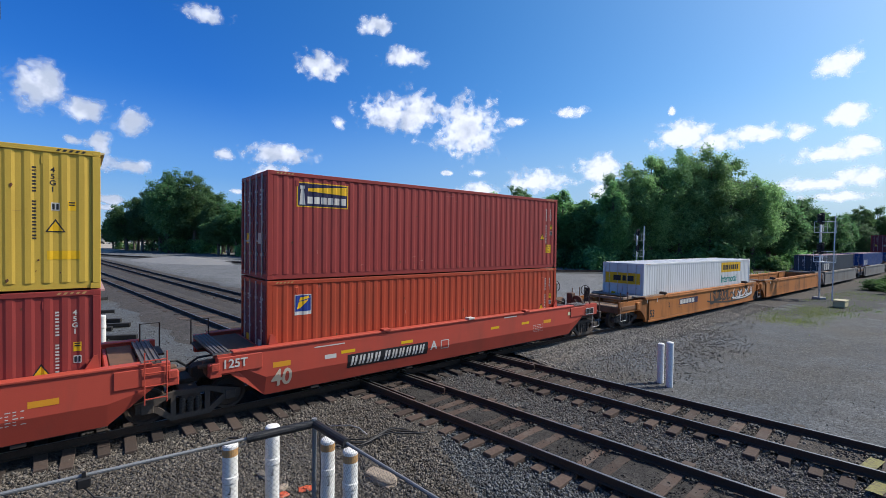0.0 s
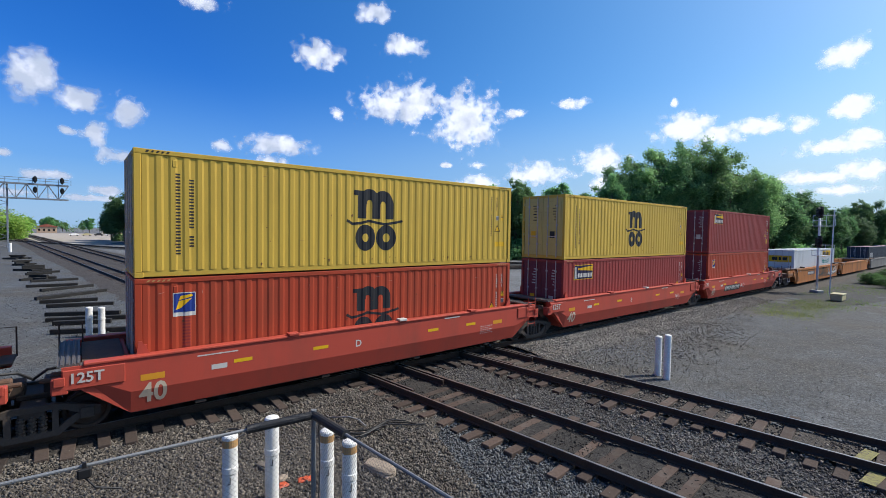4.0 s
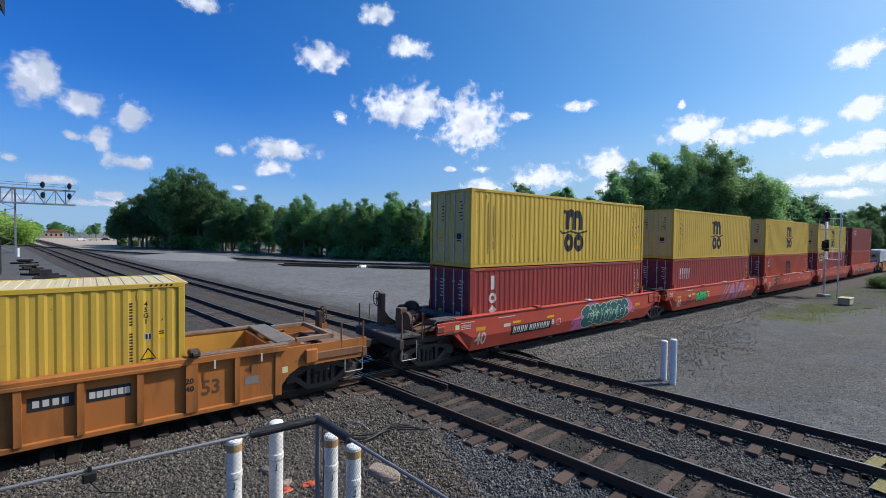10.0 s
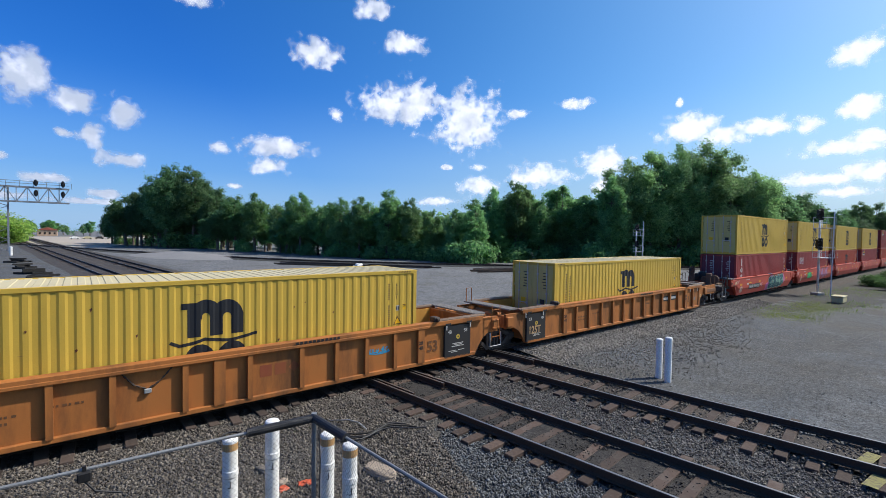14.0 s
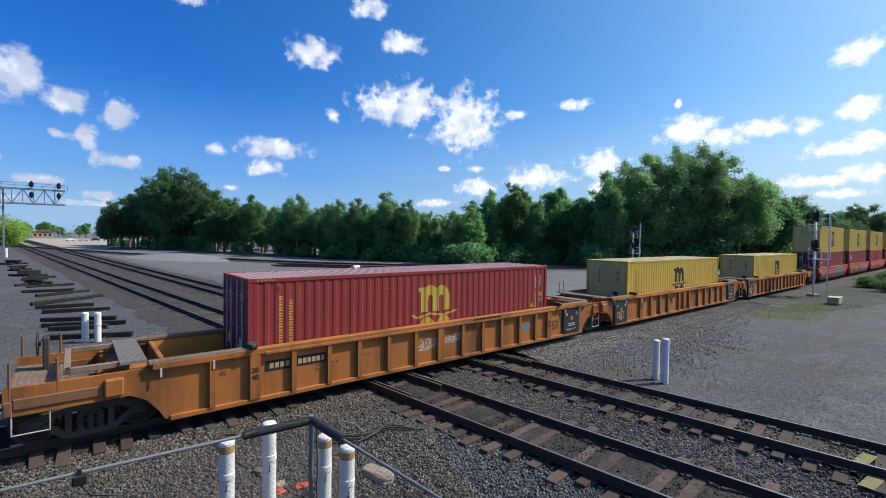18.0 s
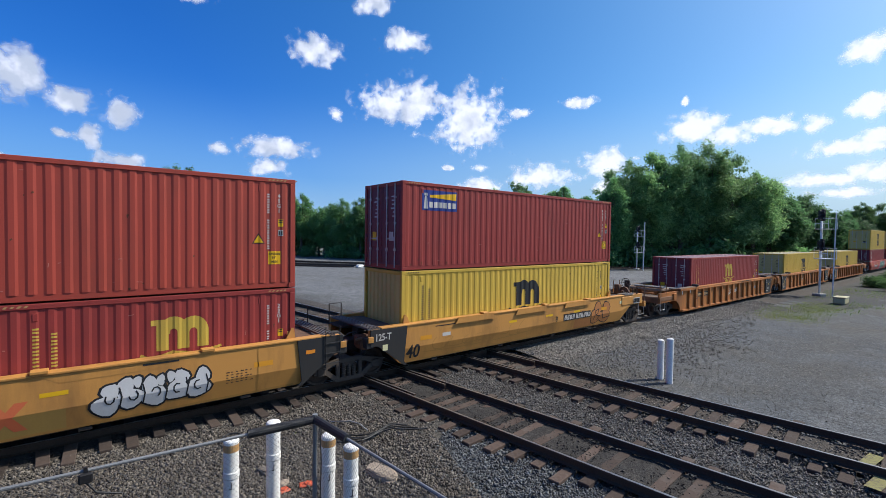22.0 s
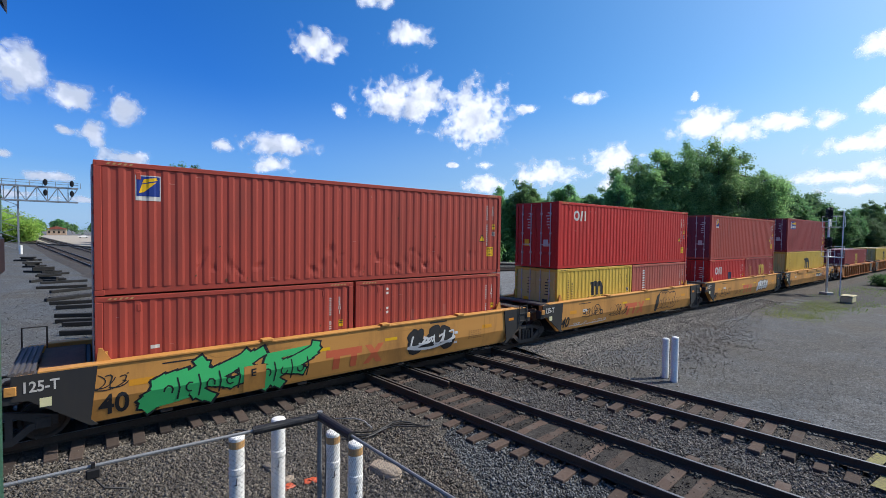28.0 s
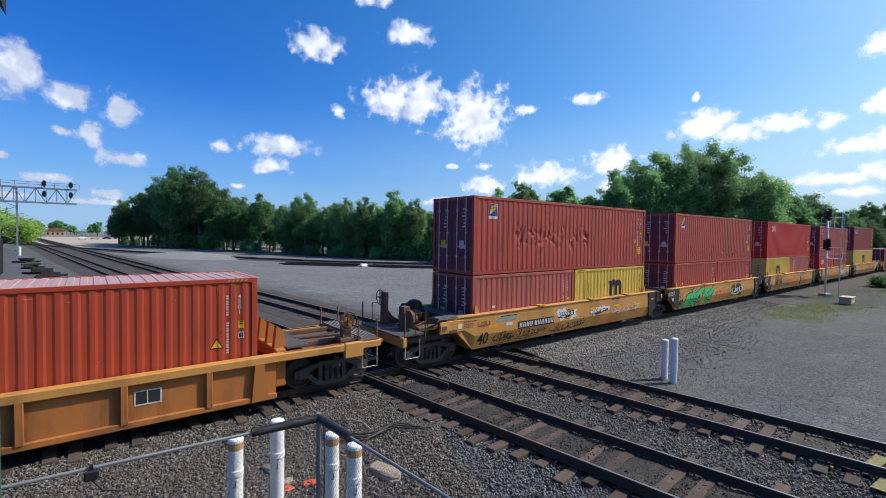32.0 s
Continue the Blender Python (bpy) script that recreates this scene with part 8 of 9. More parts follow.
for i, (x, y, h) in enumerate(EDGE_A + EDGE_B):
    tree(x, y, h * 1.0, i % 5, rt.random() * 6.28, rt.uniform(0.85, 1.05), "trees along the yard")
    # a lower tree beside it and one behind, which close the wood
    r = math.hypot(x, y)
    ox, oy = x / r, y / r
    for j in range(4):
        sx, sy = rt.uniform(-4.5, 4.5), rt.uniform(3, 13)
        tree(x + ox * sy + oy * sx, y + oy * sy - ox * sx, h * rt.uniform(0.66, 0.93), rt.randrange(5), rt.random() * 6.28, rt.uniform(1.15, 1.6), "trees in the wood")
# Undergrowth shade is likewise put into the leaf colour.
BUSHES = [bush_mesh(200 + i, LEAF_HALF_SHADED, 9, (0.1, 0.2), 110) for i in range(4)]
for i, (x, y, h) in enumerate(EDGE_A + EDGE_B):
    r = math.hypot(x, y)
    for j in range(1 if y > 100 else 3):
        k = rt.uniform(0.9, 1.7) * (1.0 if h < 16 else 1.3)
        ob = new("bush", rt.choice(BUSHES))
        ob.matrix_basis = Matrix.Translation((x - x / r * rt.uniform(-4, 2.2) + y / r * rt.uniform(-3.5, 3.5), y - y / r * rt.uniform(-4, 2.2) - x / r * rt.uniform(-3.5, 3.5), -0.13)) @ Matrix.Rotation(rt.random() * 6.28, 4, "Z") @ Matrix.Diagonal((k * 1.2, k * 1.2, k * 1.25, 1))
        tagged(ob, "dense green undergrowth beneath the trees", "bush", "undergrowth", "")


def far_woods():
    """The depth of the wood behind its edge."""
    rng = random.Random(9)
    centres, radii = [], []
    line = [(30, 235, 16), (40, 165, 14), (52, 125, 11), (62, 100, 10), (72, 82, 10), (84, 66, 12), (100, 52, 15), (120, 42, 14), (160, 40, 12), (260, 48, 15), (420, 60, 16)]
    for (x0, y0, h0), (x1, y1, h1) in zip(line, line[1:]):
        n = int(math.hypot(x1 - x0, y1 - y0) / 2.2) + 1
        for i in range(n):
            f = i / n
            for z in (0.2, 0.45, 0.7, 0.9):
                h = h0 + (h1 - h0) * f
                centres.append((x0 + (x1 - x0) * f + rng.uniform(-2, 2), y0 + (y1 - y0) * f + rng.uniform(-2, 2), z * h * rng.uniform(0.85, 1.0)))
                radii.append((2.4, 2.4, 2.2))
    for i in range(70):
        centres.append((-130 + i * 3.4 + rng.uniform(-2, 2), 475 + rng.uniform(0, 30), rng.uniform(1.5, 7.5)))
        radii.append((4.5, 4.5, 3.2))
    v, t = leaf_cloud(centres, radii, 55, (0.35, 0.75), 19)
    tagged(new("far_woods", big_mesh("far_woods", v, t, LEAF_HALF_SHADED)), "green woods behind the yard, leaves darkened as shade", "woods", "", "stuff")


far_woods()
SHADY = [bush_mesh(340 + i, LEAF_DARK, 10, (0.06, 0.14), 320) for i in range(2)]
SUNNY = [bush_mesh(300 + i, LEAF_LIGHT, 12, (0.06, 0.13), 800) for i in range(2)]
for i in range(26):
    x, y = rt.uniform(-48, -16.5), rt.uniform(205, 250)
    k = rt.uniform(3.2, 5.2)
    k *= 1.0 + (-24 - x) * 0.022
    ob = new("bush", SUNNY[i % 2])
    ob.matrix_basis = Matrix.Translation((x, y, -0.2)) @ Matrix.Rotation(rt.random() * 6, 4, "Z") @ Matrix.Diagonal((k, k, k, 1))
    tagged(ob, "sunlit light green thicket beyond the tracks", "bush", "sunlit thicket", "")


def tufts(name, count, x0, x1, y0, y1, size, mat, label, seed, keep=None, clumps=0):
    rng = np.random.default_rng(seed)
    p = np.stack([rng.uniform(x0, x1, count), rng.uniform(y0, y1, count)], -1)
    if clumps:
        c = np.stack([rng.uniform(x0, x1, clumps), rng.uniform(y0, y1, clumps)], -1)
        p = c[rng.integers(0, clumps, count)] + rng.normal(0, 1, (count, 2)) * np.array([0.9, 0.45])
    if keep is not None:
        p = p[keep(p[:, 0], p[:, 1])]
    n = len(p)
    a = rng.uniform(0, 6.28, n)
    h = rng.uniform(size[0], size[1], n)
    dx, dy = np.cos(a) * h * 0.16, np.sin(a) * h * 0.16
    lean = rng.normal(0, 0.35, (n, 2)) * h[:, None]
    z = np.full(n, -0.13)
    v = np.stack([np.stack([p[:, 0] - dx, p[:, 1] - dy, z], -1), np.stack([p[:, 0] + dx, p[:, 1] + dy, z], -1), np.stack([p[:, 0] + lean[:, 0], p[:, 1] + lean[:, 1], z + h], -1)], 1)
    ob = new(name, big_mesh(name, v.reshape(-1, 3), np.arange(3 * n).reshape(-1, 3), mat))
    return tagged(ob, label, "grass", "", "stuff")


tufts("grass", 9000, 28, 100, 22, 110, (0.3, 0.9), WEEDS, "rough grass at the foot of the trees", 31,
      lambda x, y: np.abs(np.hypot(x, y) - (84 + 0.9 * np.maximum(0, y - 62))) < 5)
tufts("weeds", 260, 1.5, 4.5, 8.8, 11.2, (0.04, 0.14), WEEDS, "sparse weeds in the ballast", 33, lambda x, y: np.sin(x * 5.1) * np.sin(y * 4.3 + 1) > 0.55)
tufts("grass", 8000, 32.5, 44, 7.0, 9.4, (0.03, 0.09), DRY_GRASS, "short yellowish grass round the signal mast", 34, None, 46)
tufts("grass", 2600, 34, 60, 5.0, 10.4, (0.04, 0.15), WEEDS, "short weeds round the signal mast", 32, None, 60)
for i, (x, y, k) in enumerate(((60.5, 6.6, 1.0), (63.5, 7.6, 1.1), (66, 5.8, 1.3), (68, 7.6, 1.3), (71, 6.0, 1.4), (74, 7.6, 1.2), (81, 8.0, 1.2), (92, 7.5, 1.4))):
    ob = new("bush", SHADY[i % 2])
    ob.matrix_basis = Matrix.Translation((x, y, -0.13)) @ Matrix.Rotation(i * 1.3, 4, "Z") @ Matrix.Diagonal((k * 0.8, k * 0.8, k * 0.5, 1))
    tagged(ob, "low green bush beside the main track", "bush", "bushes beside the track", "")


# ---- yard ----
def bollard(x, y, height, r, tape, collar=1.06, marked=False, name="bollard", label="white sleeved pipe bollard standing in the gravel"):
    b = thing(name, (x, y, -0.13), label, "bollard", "white bollards")
    s = Shape()
    n = 20
    ringp = lambda rr, z: [(rr * math.cos(2 * math.pi * i / n), rr * math.sin(2 * math.pi * i / n), z) for i in range(n)]
    k = height * 0.58
    s.loft([ringp(r, 0), ringp(r, 0.02), ringp(r, k - 0.02), ringp(r, k - 0.002), ringp(r * collar, k), ringp(r * collar, k + 0.01), ringp(r * collar, k + 0.09), ringp(r * collar, k + 0.1),
            ringp(r, k + 0.102), ringp(r, k + 0.12), ringp(r, height - 0.05), ringp(r, height - 0.03)])
    part("sleeve", s, PVC, b, "", None, None, True)
    s = Shape()
    s.loft([ringp(r * 1.03, height - 0.05), ringp(r * 1.03, height - 0.01), ringp(r * 0.9, height + 0.012), ringp(r * 0.5, height + 0.03)])
    part("cap", s, PVC, b, "white cap")
    if marked:
        z = height * 0.47
        part("paint_mark", Shape().box(0.008, 0.020, -r - 0.004, -r + 0.01, z, z + 0.11).box(-0.022, 0.008, -r - 0.004, -r + 0.01, z, z + 0.013).box(-0.012, 0.030, -r - 0.004, -r + 0.01, z + 0.16, z + 0.17), STENCIL_BLACK, b, "small black painted mark", Matrix.Rotation(-0.35, 4, "Z"))
    if tape:
        s = Shape().loft([ringp(r * 1.02, height - 0.17), ringp(r * 1.02, height - 0.055)], True, False)
        part("tape_band", s, TAPE, b, "torn brown tape band")
    return b


for x, y, h, tp in ((1.84, 7.61, 1.42, True), (2.54, 7.73, 1.49, False), (3.20, 6.97, 1.36, True), (3.27, 6.30, 1.41, True)):
    bollard(x, y, h, 0.115, tp, 1.06, True)
bollard(15.11, 7.08, 1.32, 0.105, False, 1.0)
bollard(14.93, 6.70, 1.46, 0.108, False, 1.0)
bollard(0.30, 24.5, 1.25, 0.125, False)
bollard(0.72, 24.2, 1.25, 0.125, False)
bollard(-9.6, 111.4, 1.6, 0.22, False)


def fence():
    """Chain-link fence corner before the bollards: posts, top rails with a black hose over the corner, and the wire mesh."""
    f = thing("chain_link_fence", (2.79, 6.56, -0.13), "galvanised chain-link fence corner with black hose over its top rails", "fence")
    top = 1.89
    left, right = Vector((-4.6, 0.33, 0)), Vector((0.36, -3.9, 0))
    part("corner_post", Shape().rod((0, 0, 0), (0, 0, top + 0.02), 0.036, 10).rod((0, 0, top + 0.02), (0, 0, top + 0.05), 0.042, 10), FENCE_STEEL, f)
    for d in (left, right):
        n = d.normalized()
        part("top_rail", Shape().rod((0, 0, top - 0.03), tuple(d + Vector((0, 0, top - 0.03))), 0.022, 8), FENCE_STEEL, f)
        part("line_post", Shape().rod(tuple(d), tuple(d + Vector((0, 0, top))), 0.03, 8), FENCE_STEEL, f)
        length = d.length
        mesh, pitch, r = Shape(), 0.075, 0.0017
        h = top - 0.08
        k = -h
        while k < length:
            for sg in (0, 1):
                x0, x1 = max(0.0, k), min(length, k + h)
                if x1 > x0:
                    z0, z1 = x0 - k, x1 - k
                    if sg:
                        z0, z1 = h - z0, h - z1
                    a, b = n * x0 + Vector((0, 0, 0.03 + z0)), n * x1 + Vector((0, 0, 0.03 + z1))
                    mesh.rod(a, b, r, 3)
            k += pitch
        tagged(part("wire_mesh", mesh, WIRE, f, "diamond wire mesh"), kind="stuff")
        hose = Shape()
        m = 70
        span = 0.98 if d is left else 0.92
        side, up = n.cross(Vector((0, 0, 1))), Vector((0, 0, 1))
        rings = []
        for i in range(m * 2):
            q = n * (span * i / (2 * m) + 0.0) + up * (top - 0.03)
            rr = 0.064 if (i % 2 or d is right) else 0.060
            rings.append([q + side * rr * math.cos(2 * math.pi * k / 12) + up * rr * math.sin(2 * math.pi * k / 12) for k in range(12)])
        hose.loft(rings)
        part("hose_cover", hose, RUBBER, f, "black corrugated hose")
    s = Vector((-2.77, 0.2, top - 0.1))
    part("clip_box", Shape().box(s.x - 0.07, s.x + 0.07, s.y - 0.08, s.y - 0.03, s.z - 0.06, s.z + 0.06, 0.015).box(s.x - 0.02, s.x + 0.02, s.y - 0.04, s.y, s.z, s.z + 0.12), BLACK, f, "small black clip box")
    part("cord", Shape().pipe([(s.x, s.y - 0.05, s.z - 0.05), (s.x + 0.1, s.y - 0.06, s.z - 0.2), (s.x + 0.35, s.y - 0.06, s.z - 0.3)], 0.012, 5), RUBBER, f, "black cord")
    part("tie_wire", Shape().pipe([(0.05, -0.05, top), (0.07, -0.08, 1.2), (0.06, -0.06, 0.5)], 0.01, 5), RUBBER, f, "black cord along the post")


fence()


def loose_rock(name, x, y, r, seed, mat, label, cat, flat=0.6, long=1.35, turn=None):
    rng = random.Random(seed)
    bm = bmesh.new()
    bmesh.ops.create_icosphere(bm, subdivisions=3, radius=r)
    for v in bm.verts:
        c = v.co / r
        square = 1 / max(abs(c.x), abs(c.y) * 0.95, abs(c.z)) * 0.42 + 0.58
        k = square * (1 + 0.22 * noise.noise(c * 1.6 + Vector((seed, 0, 0))) + 0.12 * noise.noise(c * 5))
        v.co = Vector((v.co.x * k * long, v.co.y * k * 0.8, v.co.z * k * flat))
    me = bpy.data.meshes.new(name)
    bm.to_mesh(me)
    bm.free()
    me.materials.append(mat)
    ob = new(name, me)
    ob.matrix_basis = Matrix.Translation((x, y, -0.09 + r * flat * 0.5)) @ Matrix.Rotation(rng.random() * 3 if turn is None else turn, 4, "Z")
    return tagged(ob, label, cat)


loose_rock("boulder", 4.52, 7.45, 0.22, 3, ROCK, "long pale weathered limestone slab lying in the ballast", "rock", 0.4, 1.8, -1.34)
loose_rock("stone", 2.75, 8.9, 0.12, 5, BALLAST_BROWN, "brown stone lying in the ballast", "rock")
loose_rock("stone", 2.9, 8.25, 0.09, 8, ROCK, "pale stone lying in the ballast", "rock")
for x, y, a in ((2.80, 8.02, 0.2), (3.22, 7.97, -0.3)):
    o = thing("cable_marker_base", Matrix.Translation((x, y, -0.08)) @ Matrix.Rotation(a, 4, "Z") @ Matrix.Diagonal((0.78, 0.78, 0.8, 1)), "cracked orange plastic base lying on the ballast", "debris", "orange plastic bases")
    part("base_plate", lambda: Shape().box(-0.16, 0.16, -0.11, 0.11, 0.0, 0.05, 0.02), ORANGE_PLASTIC, o, "", None, "obase")
    part("socket", lambda: Shape().rod((0.03, 0, 0.05), (0.03, 0, 0.075), 0.085, 12, 0.07), ORANGE_PLASTIC, o, "", None, "osock")


def cable(name, pts, r, mat, label):
    s = Shape().pipe([Vector(p) for p in pts], r, 6)
    ob = new(name, s.mesh(name, mat))
    return tagged(ob, label, "cable")


rc = random.Random(4)
for k in range(4):
    x0, y0 = 4.0 + k * 0.12, 9.4 - k * 0.12
    pts = [(x0 + i * 0.22, y0 - 0.05 * i + 0.18 * math.sin(i * 0.9 + k), 0.0 + 0.04 * rc.random()) for i in range(10)]
    cable("cable", pts, 0.018, RUBBER if k % 2 else TIMBER, "old dark cable lying on the ballast")
cable("cable", [(5.0 + 0.2 * math.cos(a * 0.7), 9.2 + 0.28 * a, 0.0 + 0.09 * math.sin(a)) for a in range(6)], 0.015, GALV, "thin grey cable lying on the ballast")
cable("cable", [(2.6 + 0.22 * math.cos(a * 0.8), 10.6 + 0.3 * math.sin(a * 0.8), 0.02) for a in range(8)], 0.022, RUBBER, "looped black cable on the ballast")


def timber(x0, y0, x1, y1, z=-0.11):
    m = Vector(((x0 + x1) / 2, (y0 + y1) / 2, z))
    a = math.atan2(y1 - y0, x1 - x0)
    n = math.hypot(x1 - x0, y1 - y0)
    s = Shape().box(-n / 2, n / 2, -0.13, 0.13, 0, 0.2, 0.015)
    ob = new("loose_tie", s.mesh("loose_tie", TIMBER))
    ob.matrix_basis = Matrix.Translation(m) @ Matrix.Rotation(a, 4, "Z")
    return tagged(ob, "old black railway tie lying on the gravel", "railway tie", "loose ties in the yard")


for q in ((-4.0, 60.0, -1.6, 60.8), (-3.2, 50.7, -0.1, 51.3), (-3.2, 46.7, -0.1, 46.4), (-2.2, 43.2, 0.8, 45.0), (-2.2, 38.3, 0.9, 40.4), (-2.0, 38.9, 1.5, 41.2),
          (-1.5, 34.5, 1.6, 33.7), (-1.4, 31.2, 1.7, 29.9), (-1.3, 29.3, 2.0, 28.2), (-1.0, 25.9, 2.0, 24.7), (-1.0, 28.1, 1.2, 27.4), (-1.9, 36.6, 0.9, 36.2)):
    timber(*q)
rh = random.Random(41)
for y0 in (53.5, 64.0, 74.0, 88.0):
    x0 = -1.6 - (y0 - 44) * 0.115 + rh.uniform(-0.5, 0.5)
    for i in range(4):
        x, y, a, n = x0 + rh.uniform(-1.0, 1.0), y0 + rh.uniform(-1.0, 1.0), rh.uniform(-0.7, 0.7), rh.uniform(0.4, 1.0)
        timber(x - n * math.cos(a), y - n * math.sin(a), x + n * math.cos(a), y + n * math.sin(a))
    for i in range(2):
        a = rh.uniform(-1.2, 1.2)
        timber(x0 - 0.9 * math.cos(a), y0 - 0.9 * math.sin(a), x0 + 0.9 * math.cos(a), y0 + 0.9 * math.sin(a), 0.09 + 0.2 * i)


def rail_pile(x, y, length, n, turn, seed):
    rng = random.Random(seed)
    for i in range(n):
        s = Shape()
        s.loft([[(px, u, z) for u, z in rail_section()] for px in (-length / 2, length / 2)])
        ob = new("old_rail", s.mesh("old_rail", STEEL))
        ob.matrix_basis = Matrix.Translation((x + rng.uniform(-1.5, 1.5), y + i * 0.28 - n * 0.14, -0.08 + 0.17 * (i % 2))) @ Matrix.Rotation(turn + rng.uniform(-0.12, 0.12), 4, "Z")
        tagged(ob, "rusty rail lying in a loose pile on the yard", "rail", "old rails in the yard")


rail_pile(27.5, 64.0, 11, 9, -0.9, 1)
rail_pile(35, 53.5, 9, 7, -0.85, 2)
rail_pile(43.0, 41.5, 6.5, 8, -0.35, 3)
loose_rock("white_sack", 31.6, 58.6, 0.45, 14, PVC, "crumpled white sack lying by the old rails", "sack")


def mound():
    s = Shape()
    n = 40
    for j in range(n + 1):
        for i in range(n + 1):
            x, y = -7 + 14 * i / n, -16 + 32 * j / n
            r = math.hypot(x / 7, y / 16)
            z = 0.95 * max(0.0, 1 - r) ** 0.8 * (1 + 0.25 * noise.noise((x * 0.4, y * 0.3, 2)))
            s.v.append((x, y, z - 0.02))
    s.f = [(j * (n + 1) + i, j * (n + 1) + i + 1, (j + 1) * (n + 1) + i + 1, (j + 1) * (n + 1) + i) for j in range(n) for i in range(n)]
    ob = new("gravel_mound", s.mesh("gravel_mound", MOUND, True))
    ob.matrix_basis = Matrix.Translation((15.5, 98, -0.13)) @ Matrix.Rotation(0.3, 4, "Z")
    tagged(ob, "low mound of pale gravel beside the crossing tracks", "gravel", "", "stuff")


mound()


def signal_head(parent, at, r=0.42):
    h = part("signal_head", Shape().box(-0.16, 0.16, -0.12, 0.12, -0.5, 0.5, 0.05), BLACK, parent, "black signal head", at)
    n = 18
    part("target", Shape().loft([[(r * math.cos(2 * math.pi * i / n), y, r * 1.25 * math.sin(2 * math.pi * i / n)) for i in range(n)] for y in (-0.14, -0.12)]), BLACK, h, "black oval target")
    for z in (0.28, 0.0, -0.28):
        part("visor", Shape().rod((0, -0.14, z), (0, -0.40, z), 0.11, 10), BLACK, h, "black lamp visor", None, "visor%d" % int(z * 100))
        part("lens", Shape().rod((0, -0.402, z), (0, -0.406, z), 0.085, 10), LENS, h, "dark glass lens", None, "lens%d" % int(z * 100))
    return h


def ladder_mast(name, x, y, height, turn, heads, label):
    """A signal mast with its ladder, cages and heads."""
    m = thing(name, Matrix.Translation((x, y, -0.13)) @ Matrix.Rotation(turn, 4, "Z"), label, "railway signal", "ladder mast signals")
    part("mast", Shape().rod((0, 0, 0), (0, 0, height), 0.085, 12), ALU, m, "", None, None, True)
    part("base", Shape().box(-0.35, 0.35, -0.35, 0.35, 0, 0.25, 0.04), CONCRETE, m, "concrete base")
    lad = part("ladder", Shape().rod((1.0, 0.09, 0), (1.06, 0.13, height + 0.6), 0.045, 6).rod((0.76, 0.4, 0), (0.82, 0.44, height + 0.6), 0.045, 6), ALU, m)
    for i in range(int(height / 0.32)):
        part("rung", lambda: Shape().rod((1.03, 0.11, 0), (0.79, 0.42, 0), 0.022, 5), ALU, lad, "", (0, 0, 0.3 + i * 0.32), "rung")
    for z in heads:
        p = part("work_platform", Shape().box(-0.12, 0.98, -0.55, 0.4, z - 0.98, z - 0.93).pipe([(-0.12, -0.55, z - 0.95), (-0.12, -0.55, z - 0.05), (0.98, -0.55, z - 0.05), (0.98, -0.55, z - 0.95)], 0.02, 5)
                 .pipe([(-0.12, -0.55, z - 0.5), (0.98, -0.55, z - 0.5)], 0.02, 5).pipe([(-0.12, 0.4, z - 0.95), (-0.12, 0.4, z - 0.05), (0.98, 0.4, z - 0.05), (0.98, 0.4, z - 0.95)], 0.02, 5)
                 .pipe([(-0.12, -0.55, z - 0.05), (-0.12, 0.4, z - 0.05)], 0.02, 5).pipe([(0.98, -0.55, z - 0.05), (0.98, 0.4, z - 0.05)], 0.02, 5), ALU, m, "aluminium work platform")
        signal_head(m, (0.42, -0.42, z + 0.2), 0.31)
    return m


ladder_mast("signal_mast", 49.2, 9.75, 6.5, -2.04, (6.7, 4.2), "aluminium ladder mast signal with black heads beside the main track")
ladder_mast("signal_mast", 65.2, 34.5, 6.6, -1.6, (6.0, 3.6), "aluminium ladder mast signal before the trees")
s = thing("instrument_case", Matrix.Translation((44.3, 7.5, -0.13)) @ Matrix.Diagonal((0.86, 0.86, 0.9, 1)), "cream enamelled instrument case on short legs in the weeds", "instrument case")
part("case_body", Shape().box(-0.75, 0.75, -0.4, 0.4, 0.1, 0.58, 0.04), CREAM, s)
part("case_lid", Shape().box(-0.8, 0.8, -0.45, 0.45, 0.58, 0.66, 0.03), CREAM, s)
for x in (-0.6, 0.5):
    part("leg", lambda: Shape().box(0, 0.1, -0.3, 0.3, 0, 0.1), CONCRETE, s, "", (x, 0, 0), "caseleg")


